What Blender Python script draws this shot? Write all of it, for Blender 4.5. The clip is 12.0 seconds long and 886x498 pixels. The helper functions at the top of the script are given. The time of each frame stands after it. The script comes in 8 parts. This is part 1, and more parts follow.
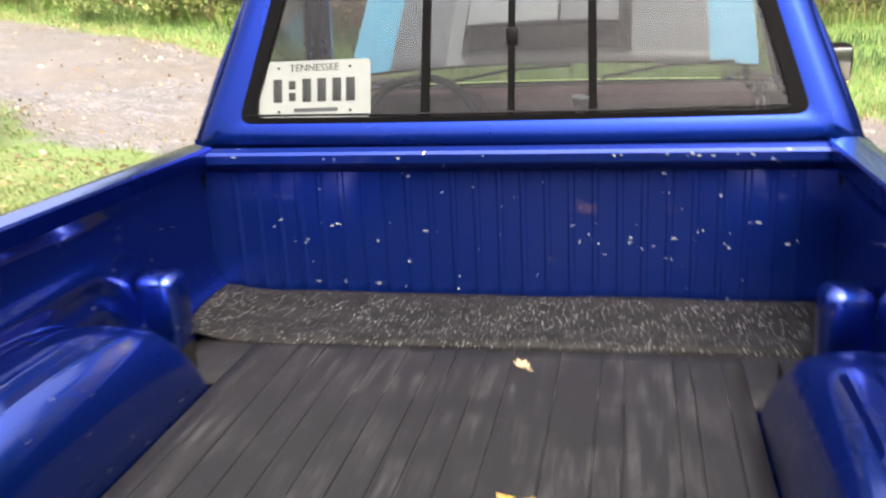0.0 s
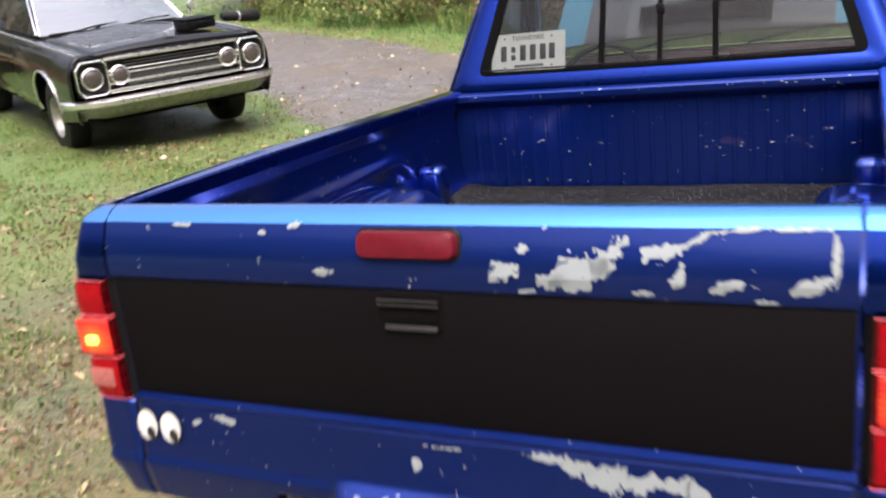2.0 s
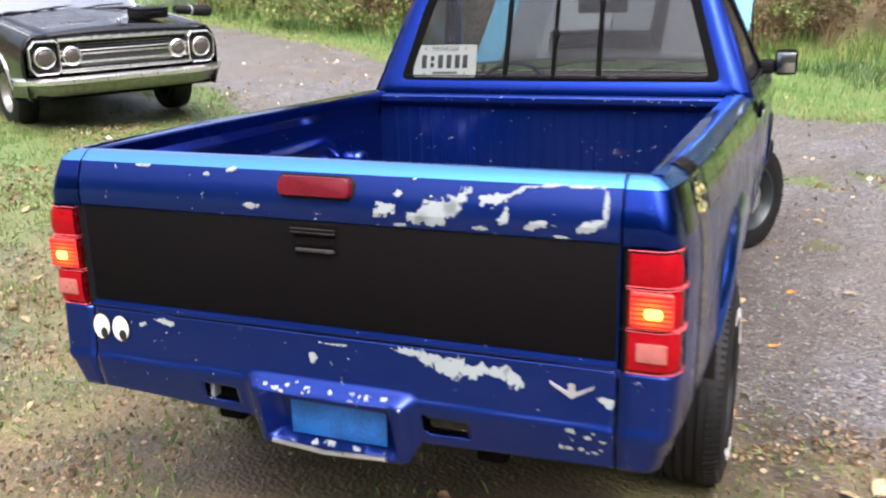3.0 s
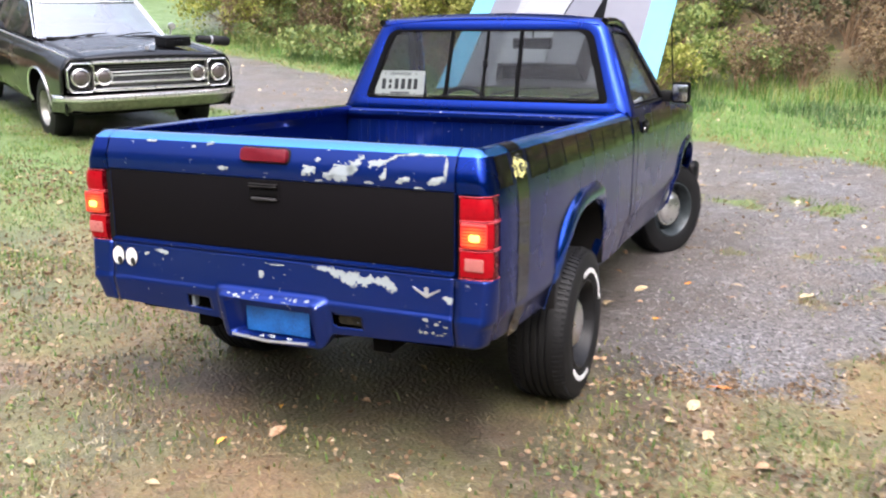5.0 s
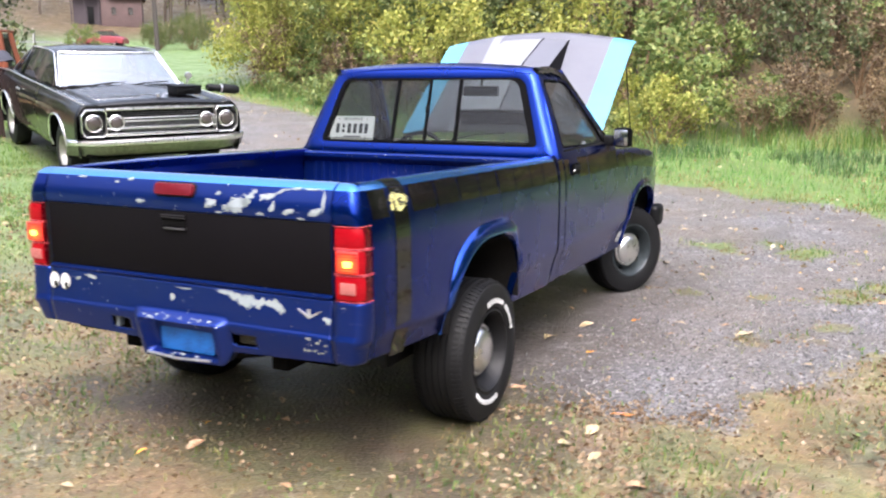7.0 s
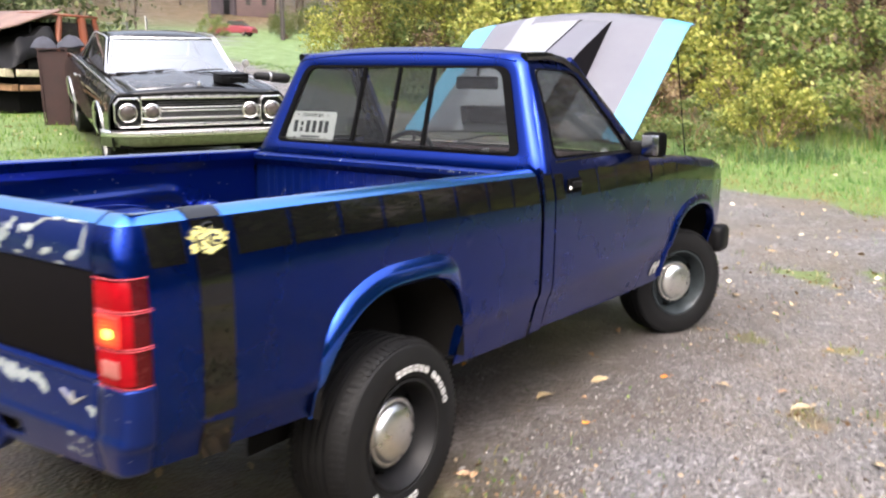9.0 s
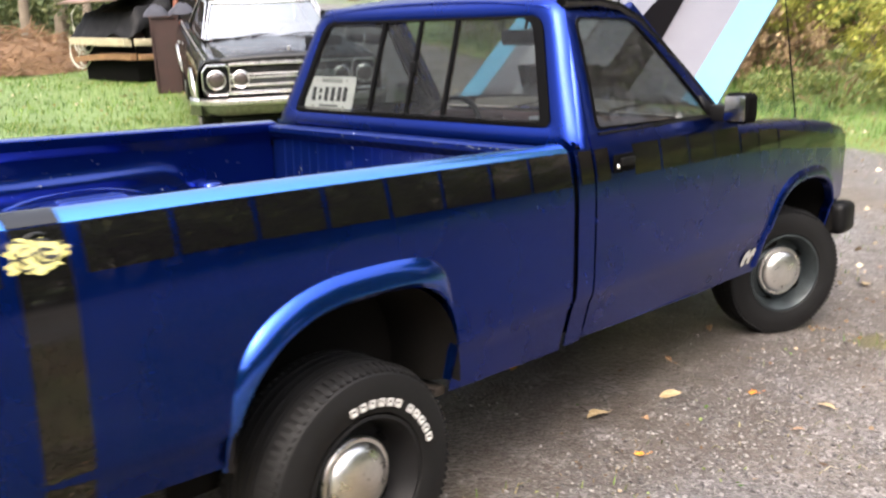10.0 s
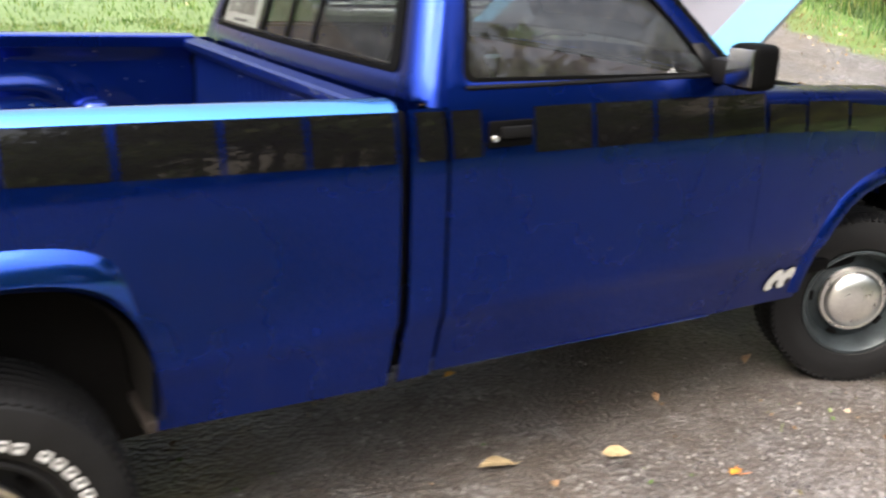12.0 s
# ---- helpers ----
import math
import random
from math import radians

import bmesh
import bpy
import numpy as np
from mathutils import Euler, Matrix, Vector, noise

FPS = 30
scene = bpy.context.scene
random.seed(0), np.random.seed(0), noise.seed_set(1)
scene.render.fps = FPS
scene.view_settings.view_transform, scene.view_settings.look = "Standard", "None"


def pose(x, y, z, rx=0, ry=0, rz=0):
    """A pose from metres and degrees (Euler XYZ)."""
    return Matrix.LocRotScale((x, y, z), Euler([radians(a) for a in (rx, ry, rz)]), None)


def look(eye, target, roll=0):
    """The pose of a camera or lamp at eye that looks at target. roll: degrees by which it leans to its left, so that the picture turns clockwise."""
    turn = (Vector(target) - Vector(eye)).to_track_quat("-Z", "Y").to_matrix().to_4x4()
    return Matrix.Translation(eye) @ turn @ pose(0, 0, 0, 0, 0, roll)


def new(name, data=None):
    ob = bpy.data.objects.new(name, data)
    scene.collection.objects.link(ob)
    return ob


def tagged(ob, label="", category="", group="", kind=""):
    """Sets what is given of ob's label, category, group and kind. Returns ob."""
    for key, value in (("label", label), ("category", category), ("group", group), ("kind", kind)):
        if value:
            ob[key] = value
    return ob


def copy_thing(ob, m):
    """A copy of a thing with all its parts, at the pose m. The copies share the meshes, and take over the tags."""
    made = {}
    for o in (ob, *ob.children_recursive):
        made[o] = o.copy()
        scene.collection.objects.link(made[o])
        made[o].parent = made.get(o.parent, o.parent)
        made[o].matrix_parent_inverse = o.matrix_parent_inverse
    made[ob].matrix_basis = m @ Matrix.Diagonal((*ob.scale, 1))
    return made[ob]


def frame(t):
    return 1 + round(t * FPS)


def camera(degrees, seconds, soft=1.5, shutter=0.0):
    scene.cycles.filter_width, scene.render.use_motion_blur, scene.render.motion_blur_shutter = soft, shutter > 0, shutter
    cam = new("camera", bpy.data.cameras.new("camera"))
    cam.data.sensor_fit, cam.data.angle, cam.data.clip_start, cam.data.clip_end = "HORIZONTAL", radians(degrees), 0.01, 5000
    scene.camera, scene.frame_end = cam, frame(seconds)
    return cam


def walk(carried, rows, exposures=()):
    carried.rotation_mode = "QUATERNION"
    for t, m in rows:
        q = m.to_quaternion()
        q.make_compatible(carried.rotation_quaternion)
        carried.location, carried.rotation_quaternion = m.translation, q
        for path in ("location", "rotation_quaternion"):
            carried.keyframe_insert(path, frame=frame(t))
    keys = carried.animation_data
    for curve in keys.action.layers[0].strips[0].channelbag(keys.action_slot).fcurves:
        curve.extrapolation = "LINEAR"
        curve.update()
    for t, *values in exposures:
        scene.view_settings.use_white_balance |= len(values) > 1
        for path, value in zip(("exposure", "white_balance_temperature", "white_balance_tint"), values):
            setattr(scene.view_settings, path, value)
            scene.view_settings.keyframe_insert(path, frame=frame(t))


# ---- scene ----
cam = camera(52.6, 12.0, soft=2.1, shutter=0.8)
PATH = [
    (0, (0.316, -0.155, 1.512), (-0.096, 1.711, 0.92), -3.0),
    (0.5, (0.411, -0.500, 1.533), (-0.050, 1.346, 0.919), -6.3),
    (1, (0.428, -0.785, 1.498), (-0.018, 1.044, 0.824), -5.2),
    (1.5, (0.551, -1.075, 1.503), (-0.191, 0.69, 0.926), -6.0),
    (2, (0.705, -1.309, 1.515), (-0.143, 0.414, 0.957), -6.5),
    (2.5, (0.87, -1.61, 1.508), (0.089, 0.127, 0.897), -3.1),
    (2.7, (0.928, -1.677, 1.512), (0.211, 0.099, 0.936), -1.7),
    (4.3, (1.527, -2.376, 1.51), (0.773, -0.583, 1.042), -1.3),
    (4.5, (1.589, -2.445, 1.513), (0.83, -0.645, 1.084), -1.0),
    (5, (1.771, -2.588, 1.496), (1.003, -0.8, 1.035), 0.0),
    (5.5, (1.906, -2.735, 1.501), (1.154, -0.921, 1.123), -0.8),
    (6, (2.052, -2.889, 1.514), (1.283, -1.08, 1.146), -0.7),
    (6.5, (2.23, -2.839, 1.509), (1.368, -1.065, 1.179), -2.1),
    (6.7, (2.316, -2.757, 1.489), (1.469, -0.979, 1.14), -0.6),
    (8.3, (2.612, -1.84, 1.506), (1.581, -0.176, 1.095), -0.3),
    (8.5, (2.621, -1.676, 1.512), (1.535, -0.052, 1.082), -0.8),
    (9, (2.581, -1.262, 1.484), (1.471, 0.359, 1.107), 0.7),
    (9.5, (2.563, -0.833, 1.465), (1.337, 0.702, 1.092), 0.6),
    (10, (2.551, -0.423, 1.468), (1.201, 0.979, 1.006), -1.1),
    (10.5, (2.539, -0.032, 1.471), (1.158, 1.309, 0.93), -1.3),
    (11, (2.571, 0.352, 1.457), (1.051, 1.518, 0.882), 2.2),
    (11.5, (2.582, 0.706, 1.445), (0.966, 1.715, 0.836), 2.2),
    (12, (2.582, 1.026, 1.436), (0.963, 2.003, 0.806), 2.0),
]
walk(cam, [(t, look(eye, target, roll)) for t, eye, target, roll in PATH],
     [(0.0, 2.25, 7300, 13), (0.5, 2.28, 7050, 13), (1.0, 1.05, 7000, 15), (1.5, 1.22, 6950, 16), (2.0, 1.34, 6850, 17), (2.5, 1.55, 6600, 15), (4.5, 1.66, 6400, 15), (6.5, 1.80, 6250, 15), (8.5, 1.72, 6700, 14), (9.5, 1.80, 6800, 13), (10.5, 1.80, 7200, 12), (12.0, 1.87, 7050, 10)])

# world and light: overcast autumn day, a bright even sky
world = bpy.data.worlds.new("overcast_sky")
scene.world = world
world.use_nodes = True
wn, wl = world.node_tree.nodes, world.node_tree.links
wn.clear()
w_sky = wn.new("ShaderNodeTexSky")
w_sky.sky_type, w_sky.sun_disc = "NISHITA", False
w_sky.sun_elevation, w_sky.sun_rotation = radians(52), radians(150)
w_sky.air_density, w_sky.dust_density, w_sky.ozone_density = 1.0, 4.0, 1.0
w_hsv = wn.new("ShaderNodeHueSaturation")
w_hsv.inputs["Saturation"].default_value = 0.55
w_bg = wn.new("ShaderNodeBackground")
w_bg.inputs["Strength"].default_value = 0.112
w_out = wn.new("ShaderNodeOutputWorld")
wl.new(w_sky.outputs[0], w_hsv.inputs["Color"])
w_dir = wn.new("ShaderNodeTexCoord")
w_sep = wn.new("ShaderNodeSeparateXYZ")
w_up = wn.new("ShaderNodeMapRange")
w_up.inputs["From Min"].default_value, w_up.inputs["From Max"].default_value = 0.0, 1.0
w_up.inputs["To Min"].default_value, w_up.inputs["To Max"].default_value = 0.27, 3.6
w_mul = wn.new("ShaderNodeVectorMath")
w_mul.operation = "SCALE"
wl.new(w_dir.outputs["Generated"], w_sep.inputs[0])
w_pow = wn.new("ShaderNodeMath")
w_pow.operation, w_pow.use_clamp = "POWER", True
w_pow.inputs[1].default_value = 1.5
wl.new(w_sep.outputs["Z"], w_pow.inputs[0])
wl.new(w_pow.outputs[0], w_up.inputs["Value"])
wl.new(w_hsv.outputs[0], w_mul.inputs[0])
wl.new(w_up.outputs[0], w_mul.inputs["Scale"])
wl.new(w_mul.outputs[0], w_bg.inputs["Color"])
wl.new(w_bg.outputs[0], w_out.inputs["Surface"])
sun_data = bpy.data.lights.new("sun", "SUN")
sun_data.energy, sun_data.angle, sun_data.color = 0.35, radians(60), (1.0, 0.97, 0.92)
sun = new("sun", sun_data)
sun.matrix_world = look((4, -6, 16), (0, 0, 0))


# ---- materials ----
class Nodes:
    """A small helper round one node material."""

    def __init__(self, name):
        self.mat = bpy.data.materials.new(name)
        self.mat.use_nodes = True
        self.tree = self.mat.node_tree
        self.bsdf = self.tree.nodes["Principled BSDF"]
        self.out = self.tree.nodes["Material Output"]
        self.co = None

    def add(self, kind, **sets):
        n = self.tree.nodes.new(kind)
        for k, v in sets.items():
            n.inputs[k].default_value = v
        return n

    def link(self, a, b):
        self.tree.links.new(a, b)

    def where(self):
        if self.co is None:
            self.co = self.add("ShaderNodeNewGeometry").outputs["Position"]
        return self.co

    def noise(self, scale, detail=4, rough=0.6, stretch=None):
        n = self.add("ShaderNodeTexNoise", Scale=scale, Detail=detail, Roughness=rough)
        src = self.where()
        if stretch:
            m = self.add("ShaderNodeMapping")
            m.inputs["Scale"].default_value = stretch
            self.link(src, m.inputs["Vector"])
            src = m.outputs[0]
        self.link(src, n.inputs["Vector"])
        return n.outputs["Fac"]

    def ramp(self, fac, stops):
        r = self.add("ShaderNodeValToRGB")
        el = r.color_ramp.elements
        while len(el) < len(stops):
            el.new(0.5)
        for e, (p, c) in zip(el, stops):
            e.position = p
            e.color = (*c, 1) if isinstance(c, tuple) else (c, c, c, 1)
        self.link(fac, r.inputs[0])
        return r.outputs[0]

    def mix(self, fac, a, b, mode="MIX"):
        m = self.add("ShaderNodeMix")
        m.data_type, m.blend_type = "RGBA", mode
        for sock, v in ((m.inputs[0], fac), (m.inputs[6], a), (m.inputs[7], b)):
            if isinstance(v, (int, float)):
                sock.default_value = v
            elif isinstance(v, tuple):
                sock.default_value = (*v, 1)
            else:
                self.link(v, sock)
        return m.outputs[2]

    def math(self, op, a, b=0.0, clamp=False):
        m = self.add("ShaderNodeMath")
        m.operation, m.use_clamp = op, clamp
        for sock, v in zip(m.inputs, (a, b)):
            if isinstance(v, (int, float)):
                sock.default_value = v
            else:
                self.link(v, sock)
        return m.outputs[0]

    def bump(self, height, strength=0.3, dist=0.01):
        b = self.add("ShaderNodeBump", Strength=strength, Distance=dist)
        self.link(height, b.inputs["Height"])
        self.link(b.outputs[0], self.bsdf.inputs["Normal"])

    def set(self, **v):
        for k, x in v.items():
            sock = self.bsdf.inputs[k.replace("_", " ")]
            if isinstance(x, tuple):
                sock.default_value = (*x, 1)
            elif isinstance(x, (int, float)):
                sock.default_value = x
            else:
                self.link(x, sock)
        return self


def plain(name, col, rough=0.5, metal=0.0, vary=0.25, scale=9.0, coat=0.0, bump=0.0, fine=120.0, spec=0.5):
    """A surface with one colour, uneven at two scales."""
    n = Nodes(name)
    big, small = n.noise(scale, 5), n.noise(fine, 3)
    dark = tuple(c * (1 - vary) for c in col)
    light = tuple(min(1, c * (1 + vary)) for c in col)
    c1 = n.ramp(big, [(0.3, dark), (0.7, light)])
    c2 = n.mix(0.35, c1, n.ramp(small, [(0.35, dark), (0.65, light)]))
    r = n.math("ADD", n.math("MULTIPLY", big, 0.25), rough - 0.12, clamp=True)
    n.set(Base_Color=c2, Roughness=r, Metallic=metal, Coat_Weight=coat, Coat_Roughness=0.08, Specular_IOR_Level=spec)
    if bump:
        n.bump(small, bump, 0.002)
    return n.mat


def car_paint(name, col, rough=0.35, metal=0.35, dust=0.15, coat=0.5, dustcol=(0.16, 0.15, 0.17), speckle=0.0, spec=0.5, ior=1.5):
    """Worn body paint: colour, road dust in soft patches, small pale nicks."""
    n = Nodes(name)
    big, mid, fine = n.noise(2.2, 5), n.noise(14, 4), n.noise(160, 2)
    base = n.mix(n.math("MULTIPLY", mid, 0.3), col, tuple(c * 0.7 for c in col))
    d = n.math("MULTIPLY", n.ramp(big, [(0.42, 0.0), (0.75, 1.0)]), dust)
    c = n.mix(d, base, dustcol)
    if speckle:
        s = n.ramp(n.noise(38, 3, 0.7), [(0.70 - speckle * 0.1, 0.0), (0.72 - speckle * 0.1, 1.0)])
        c = n.mix(s, c, (0.55, 0.58, 0.66))
    r = n.math("ADD", n.math("MULTIPLY", big, 0.2), rough - 0.1, clamp=True)
    n.set(Base_Color=c, Roughness=r, Metallic=metal, Coat_Weight=coat, Coat_Roughness=0.035, Coat_IOR=ior, Specular_IOR_Level=spec)
    n.bump(fine, 0.03, 0.001)
    return n.mat


def glass_mat(name, tint=(0.75, 0.82, 0.80), gloss=0.0, dirt=0.06):
    """Thin pane: clear with a tint, mirror gloss by Fresnel, a film of dust."""
    n = Nodes(name)
    tr = n.add("ShaderNodeBsdfTransparent")
    tr.inputs[0].default_value = (*tint, 1)
    gl = n.add("ShaderNodeBsdfGlossy", Roughness=0.03)
    lw = n.add("ShaderNodeLayerWeight", Blend=0.5)
    fr = n.math("ADD", n.math("MULTIPLY", n.math("POWER", lw.outputs["Facing"], 5.0), 0.9), 0.014)
    m = n.add("ShaderNodeMixShader")
    n.link(n.math("ADD", fr, gloss, clamp=True), m.inputs[0])
    n.link(tr.outputs[0], m.inputs[1])
    n.link(gl.outputs[0], m.inputs[2])
    df = n.add("ShaderNodeBsdfDiffuse")
    df.inputs[0].default_value = (0.5, 0.5, 0.5, 1)
    m2 = n.add("ShaderNodeMixShader")
    n.link(n.math("MULTIPLY", n.ramp(n.noise(25, 5, 0.7), [(0.45, 0.2), (0.75, 1.0)]), dirt), m2.inputs[0])
    n.link(m.outputs[0], m2.inputs[1])
    n.link(df.outputs[0], m2.inputs[2])
    n.link(m2.outputs[0], n.out.inputs["Surface"])
    return n.mat


def leaf_mat(name, stops, rough=0.55, trans=0.25):
    """Foliage: each leaf takes its own colour from the list."""
    n = Nodes(name)
    g = n.add("ShaderNodeNewGeometry")
    c = n.ramp(g.outputs["Random Per Island"], stops)
    c = n.mix(n.math("MULTIPLY", n.noise(1.3, 3), 0.5), c, tuple(x * 0.5 for x in stops[0][1]))
    who = n.add("ShaderNodeObjectInfo")
    c = n.mix(1.0, c, n.ramp(who.outputs["Random"], [(0.0, (0.66, 0.64, 0.66)), (0.5, (1.0, 1.0, 1.05)), (1.0, (1.35, 1.33, 1.3))]), "MULTIPLY")
    n.set(Base_Color=c, Roughness=rough, Specular_IOR_Level=0.25)
    t = n.add("ShaderNodeBsdfTranslucent")
    n.link(c, t.inputs[0])
    m = n.add("ShaderNodeMixShader")
    m.inputs[0].default_value = trans
    n.link(n.bsdf.outputs[0], m.inputs[1])
    n.link(t.outputs[0], m.inputs[2])
    n.link(m.outputs[0], n.out.inputs["Surface"])
    return n.mat


BLUE = (0.0014, 0.022, 0.218)
M_BLUE = car_paint("blue_paint", BLUE, 0.27, 0.97, 0.05, 0.30, (0.002, 0.02, 0.12))
M_BLUE_BED = car_paint("bed_blue_paint", (0.004, 0.036, 0.28), 0.29, 0.96, 0.10, 1.0, (0.02, 0.03, 0.08), speckle=0.10)
# paler copy of the blue: sky sheen on upward faces, painted in
M_BLUE_SHEEN = car_paint("sky_sheen_blue_paint", (0.06, 0.29, 0.76), 0.20, 0.92, 0.10, 0.8, (0.04, 0.14, 0.32))
# brighter copy of the body blue, standing in for reflected sky
M_BLUE_SKYLIT = car_paint("skylit_blue_paint", (0.006, 0.074, 0.48), 0.15, 0.95, 0.05, 0.8, (0.01, 0.04, 0.14))
M_BLUE_WORN = car_paint("dusty_blue_paint", (0.0018, 0.0205, 0.175), 0.36, 0.82, 0.25, 0.35, (0.02, 0.03, 0.09), speckle=0.06)
M_BLACK_PAINT = car_paint("black_stripe_paint", (0.0030, 0.0028, 0.0032), 0.36, 0.0, 0.10, 0.90, (0.004, 0.004, 0.004), spec=0.05, ior=1.56)
M_BLACK_MATT = car_paint("matt_black_paint", (0.0036, 0.0030, 0.0036), 0.60, 0.0, 0.25, 0.0, (0.0055, 0.0046, 0.0054), spec=0.06)
M_PRIMER = plain("grey_primer", (0.215, 0.245, 0.26), 0.6, 0, 0.05, 30)
M_RUBBER = plain("black_rubber", (0.0055, 0.0055, 0.006), 0.6, 0, 0.4, 20, bump=0.2, spec=0.25)
M_GASKET = plain("window_gasket", (0.0018, 0.0018, 0.002), 0.7, 0, 0.3, 30, spec=0.05)
M_TRIM = plain("black_trim", (0.004, 0.004, 0.0045), 0.5, 0, 0.3, 14, spec=0.15)
M_WHITE_RUBBER = plain("white_lettering", (0.38, 0.38, 0.37), 0.6, 0, 0.12, 40)
M_CHROME = plain("dull_chrome", (0.72, 0.71, 0.69), 0.30, 1.0, 0.10, 30)
M_STEEL_BLACK = plain("black_wheel_steel", (0.008, 0.008, 0.009), 0.5, 0.1, 0.3, 12, spec=0.25)
M_GLASS = glass_mat("window_glass", (0.44, 0.47, 0.46), 0.012, 0.045)
M_GLASS_DARK = glass_mat("door_glass", (0.26, 0.30, 0.30), 0.07, 0.07)
M_GLASS_PLY = glass_mat("windscreen_glass", (0.50, 0.68, 0.68), 0.36, 0.20)
M_INTERIOR = plain("dark_interior", (0.030, 0.022, 0.023), 0.8, 0, 0.3, 12, spec=0.2)
M_DASH = plain("dashboard_plastic", (0.045, 0.020, 0.024), 0.7, 0, 0.25, 10, spec=0.2)
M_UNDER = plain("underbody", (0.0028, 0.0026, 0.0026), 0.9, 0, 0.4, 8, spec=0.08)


# ---- shaping helpers ----
def finish(bm, smooth=True, weld=True):
    if weld:
        bmesh.ops.remove_doubles(bm, verts=bm.verts, dist=1e-5)
    bmesh.ops.recalc_face_normals(bm, faces=bm.faces)
    for f in bm.faces:
        f.smooth = smooth
    return bm


def part(name, bm, material, parent=None, label="", smooth=True, bevel=0.0, solid=0.0, sharp=35, weld=True, crisp=False):
    """Links a bmesh as one mesh object under a thing or a part."""
    finish(bm, smooth, weld)
    me = bpy.data.meshes.new(name)
    bm.to_mesh(me)
    bm.free()
    if smooth and sharp:
        me.set_sharp_from_angle(angle=radians(sharp))
    me.materials.append(material)
    ob = new(name, me)
    if parent is not None:
        ob.parent = parent
    if label:
        ob["label"] = label
    if solid:
        m = ob.modifiers.new("thickness", "SOLIDIFY")
        m.thickness, m.offset = solid, 0
    if solid and crisp:
        m = ob.modifiers.new("crisp_rims", "EDGE_SPLIT")
        m.split_angle = radians(50)
    if bevel:
        m = ob.modifiers.new("edges", "BEVEL")
        m.width, m.segments, m.limit_method = bevel, 2, "ANGLE"
    return ob


def thing(name, m, label, category, group="", kind=""):
    e = new(name)
    e.matrix_world = m
    e.empty_display_size = 0.2
    return tagged(e, label, category, group, kind)


def sheet(rows, closed=False, bm=None):
    """A surface through rows of points."""
    bm = bm or bmesh.new()
    vs = [[bm.verts.new(p) for p in r] for r in rows]
    for a, b in zip(vs, vs[1:]):
        n = len(a)
        for i in range(n if closed else n - 1):
            j = (i + 1) % n
            bm.faces.new((a[i], a[j], b[j], b[i]))
    return bm


def solid_loft(rings, bm=None):
    """Closed rings joined one after the other, capped at both ends."""
    bm = bm or bmesh.new()
    vs = [[bm.verts.new(p) for p in r] for r in rings]
    for a, b in zip(vs, vs[1:]):
        for i in range(len(a)):
            j = (i + 1) % len(a)
            bm.faces.new((a[i], a[j], b[j], b[i]))
    bm.faces.new(vs[0][::-1])
    bm.faces.new(vs[-1])
    return bm


def box(x0, x1, y0, y1, z0, z1, bev=0.0, bm=None, seg=2):
    """A block with rounded edges."""
    one = bmesh.new()
    bmesh.ops.create_cube(one, size=1)
    for v in one.verts:
        v.co = ((x0 + x1) / 2 + v.co.x * (x1 - x0), (y0 + y1) / 2 + v.co.y * (y1 - y0), (z0 + z1) / 2 + v.co.z * (z1 - z0))
    if bev:
        bmesh.ops.bevel(one, geom=one.edges[:], offset=bev, segments=seg, affect="EDGES", profile=0.5)
    return joined(bm, one)


def joined(bm, one, m=None):
    if m is not None:
        bmesh.ops.transform(one, matrix=m, verts=one.verts)
    if bm is None:
        return one
    me = bpy.data.meshes.new("tmp")
    one.to_mesh(me)
    one.free()
    bm.from_mesh(me)
    bpy.data.meshes.remove(me)
    return bm


def tube(points, r, sides=8, bm=None, closed=False):
    """A round bar along a line; r is a number or one a point."""
    pts = [Vector(p) for p in points]
    rs = r if isinstance(r, (list, tuple)) else [r] * len(pts)
    rings = []
    for i, p in enumerate(pts):
        a = pts[i - 1] if (i or closed) else p
        b = pts[(i + 1) % len(pts)] if (i < len(pts) - 1 or closed) else p
        d = (b - a).normalized()
        u = d.cross(Vector((0, 0, 1)))
        if u.length < 0.05:
            u = d.cross(Vector((1, 0, 0)))
        u.normalize()
        v = d.cross(u)
        rings.append([p + (u * math.cos(t) + v * math.sin(t)) * rs[i] for t in [2 * math.pi * k / sides for k in range(sides)]])
    if closed:
        rings.append(rings[0])
        return sheet(rings, True, bm)
    return solid_loft(rings, bm)


def spin(profile, steps=40, axis="x", bm=None, m=None):
    """A turned shape: profile of (along, radius)."""
    one = bmesh.new()
    rows = []
    for a, r in profile:
        ring = []
        for k in range(steps):
            t = 2 * math.pi * k / steps
            c, s = r * math.cos(t), r * math.sin(t)
            ring.append({"x": (a, c, s), "y": (c, a, s), "z": (c, s, a)}[axis])
        rows.append(ring)
    sheet(rows, True, one)
    return joined(bm, one, m)


def lerp(a, b, t):
    return a + (b - a) * t


def curve(x, pts):
    """Smooth value through a few (x, y) pairs."""
    if x <= pts[0][0]:
        return pts[0][1]
    for (x0, y0), (x1, y1) in zip(pts, pts[1:]):
        if x <= x1:
            t = (x - x0) / (x1 - x0)
            return lerp(y0, y1, t)
    return pts[-1][1]


def soft(x, k=1.0):
    """A ramp that starts gently at zero."""
    return math.log1p(math.exp(max(-30, min(30, x / k)))) * k if x / k < 30 else x


def smooth(a, b, x):
    t = max(0, min(1, (x - a) / (b - a)))
    return t * t * (3 - 2 * t)


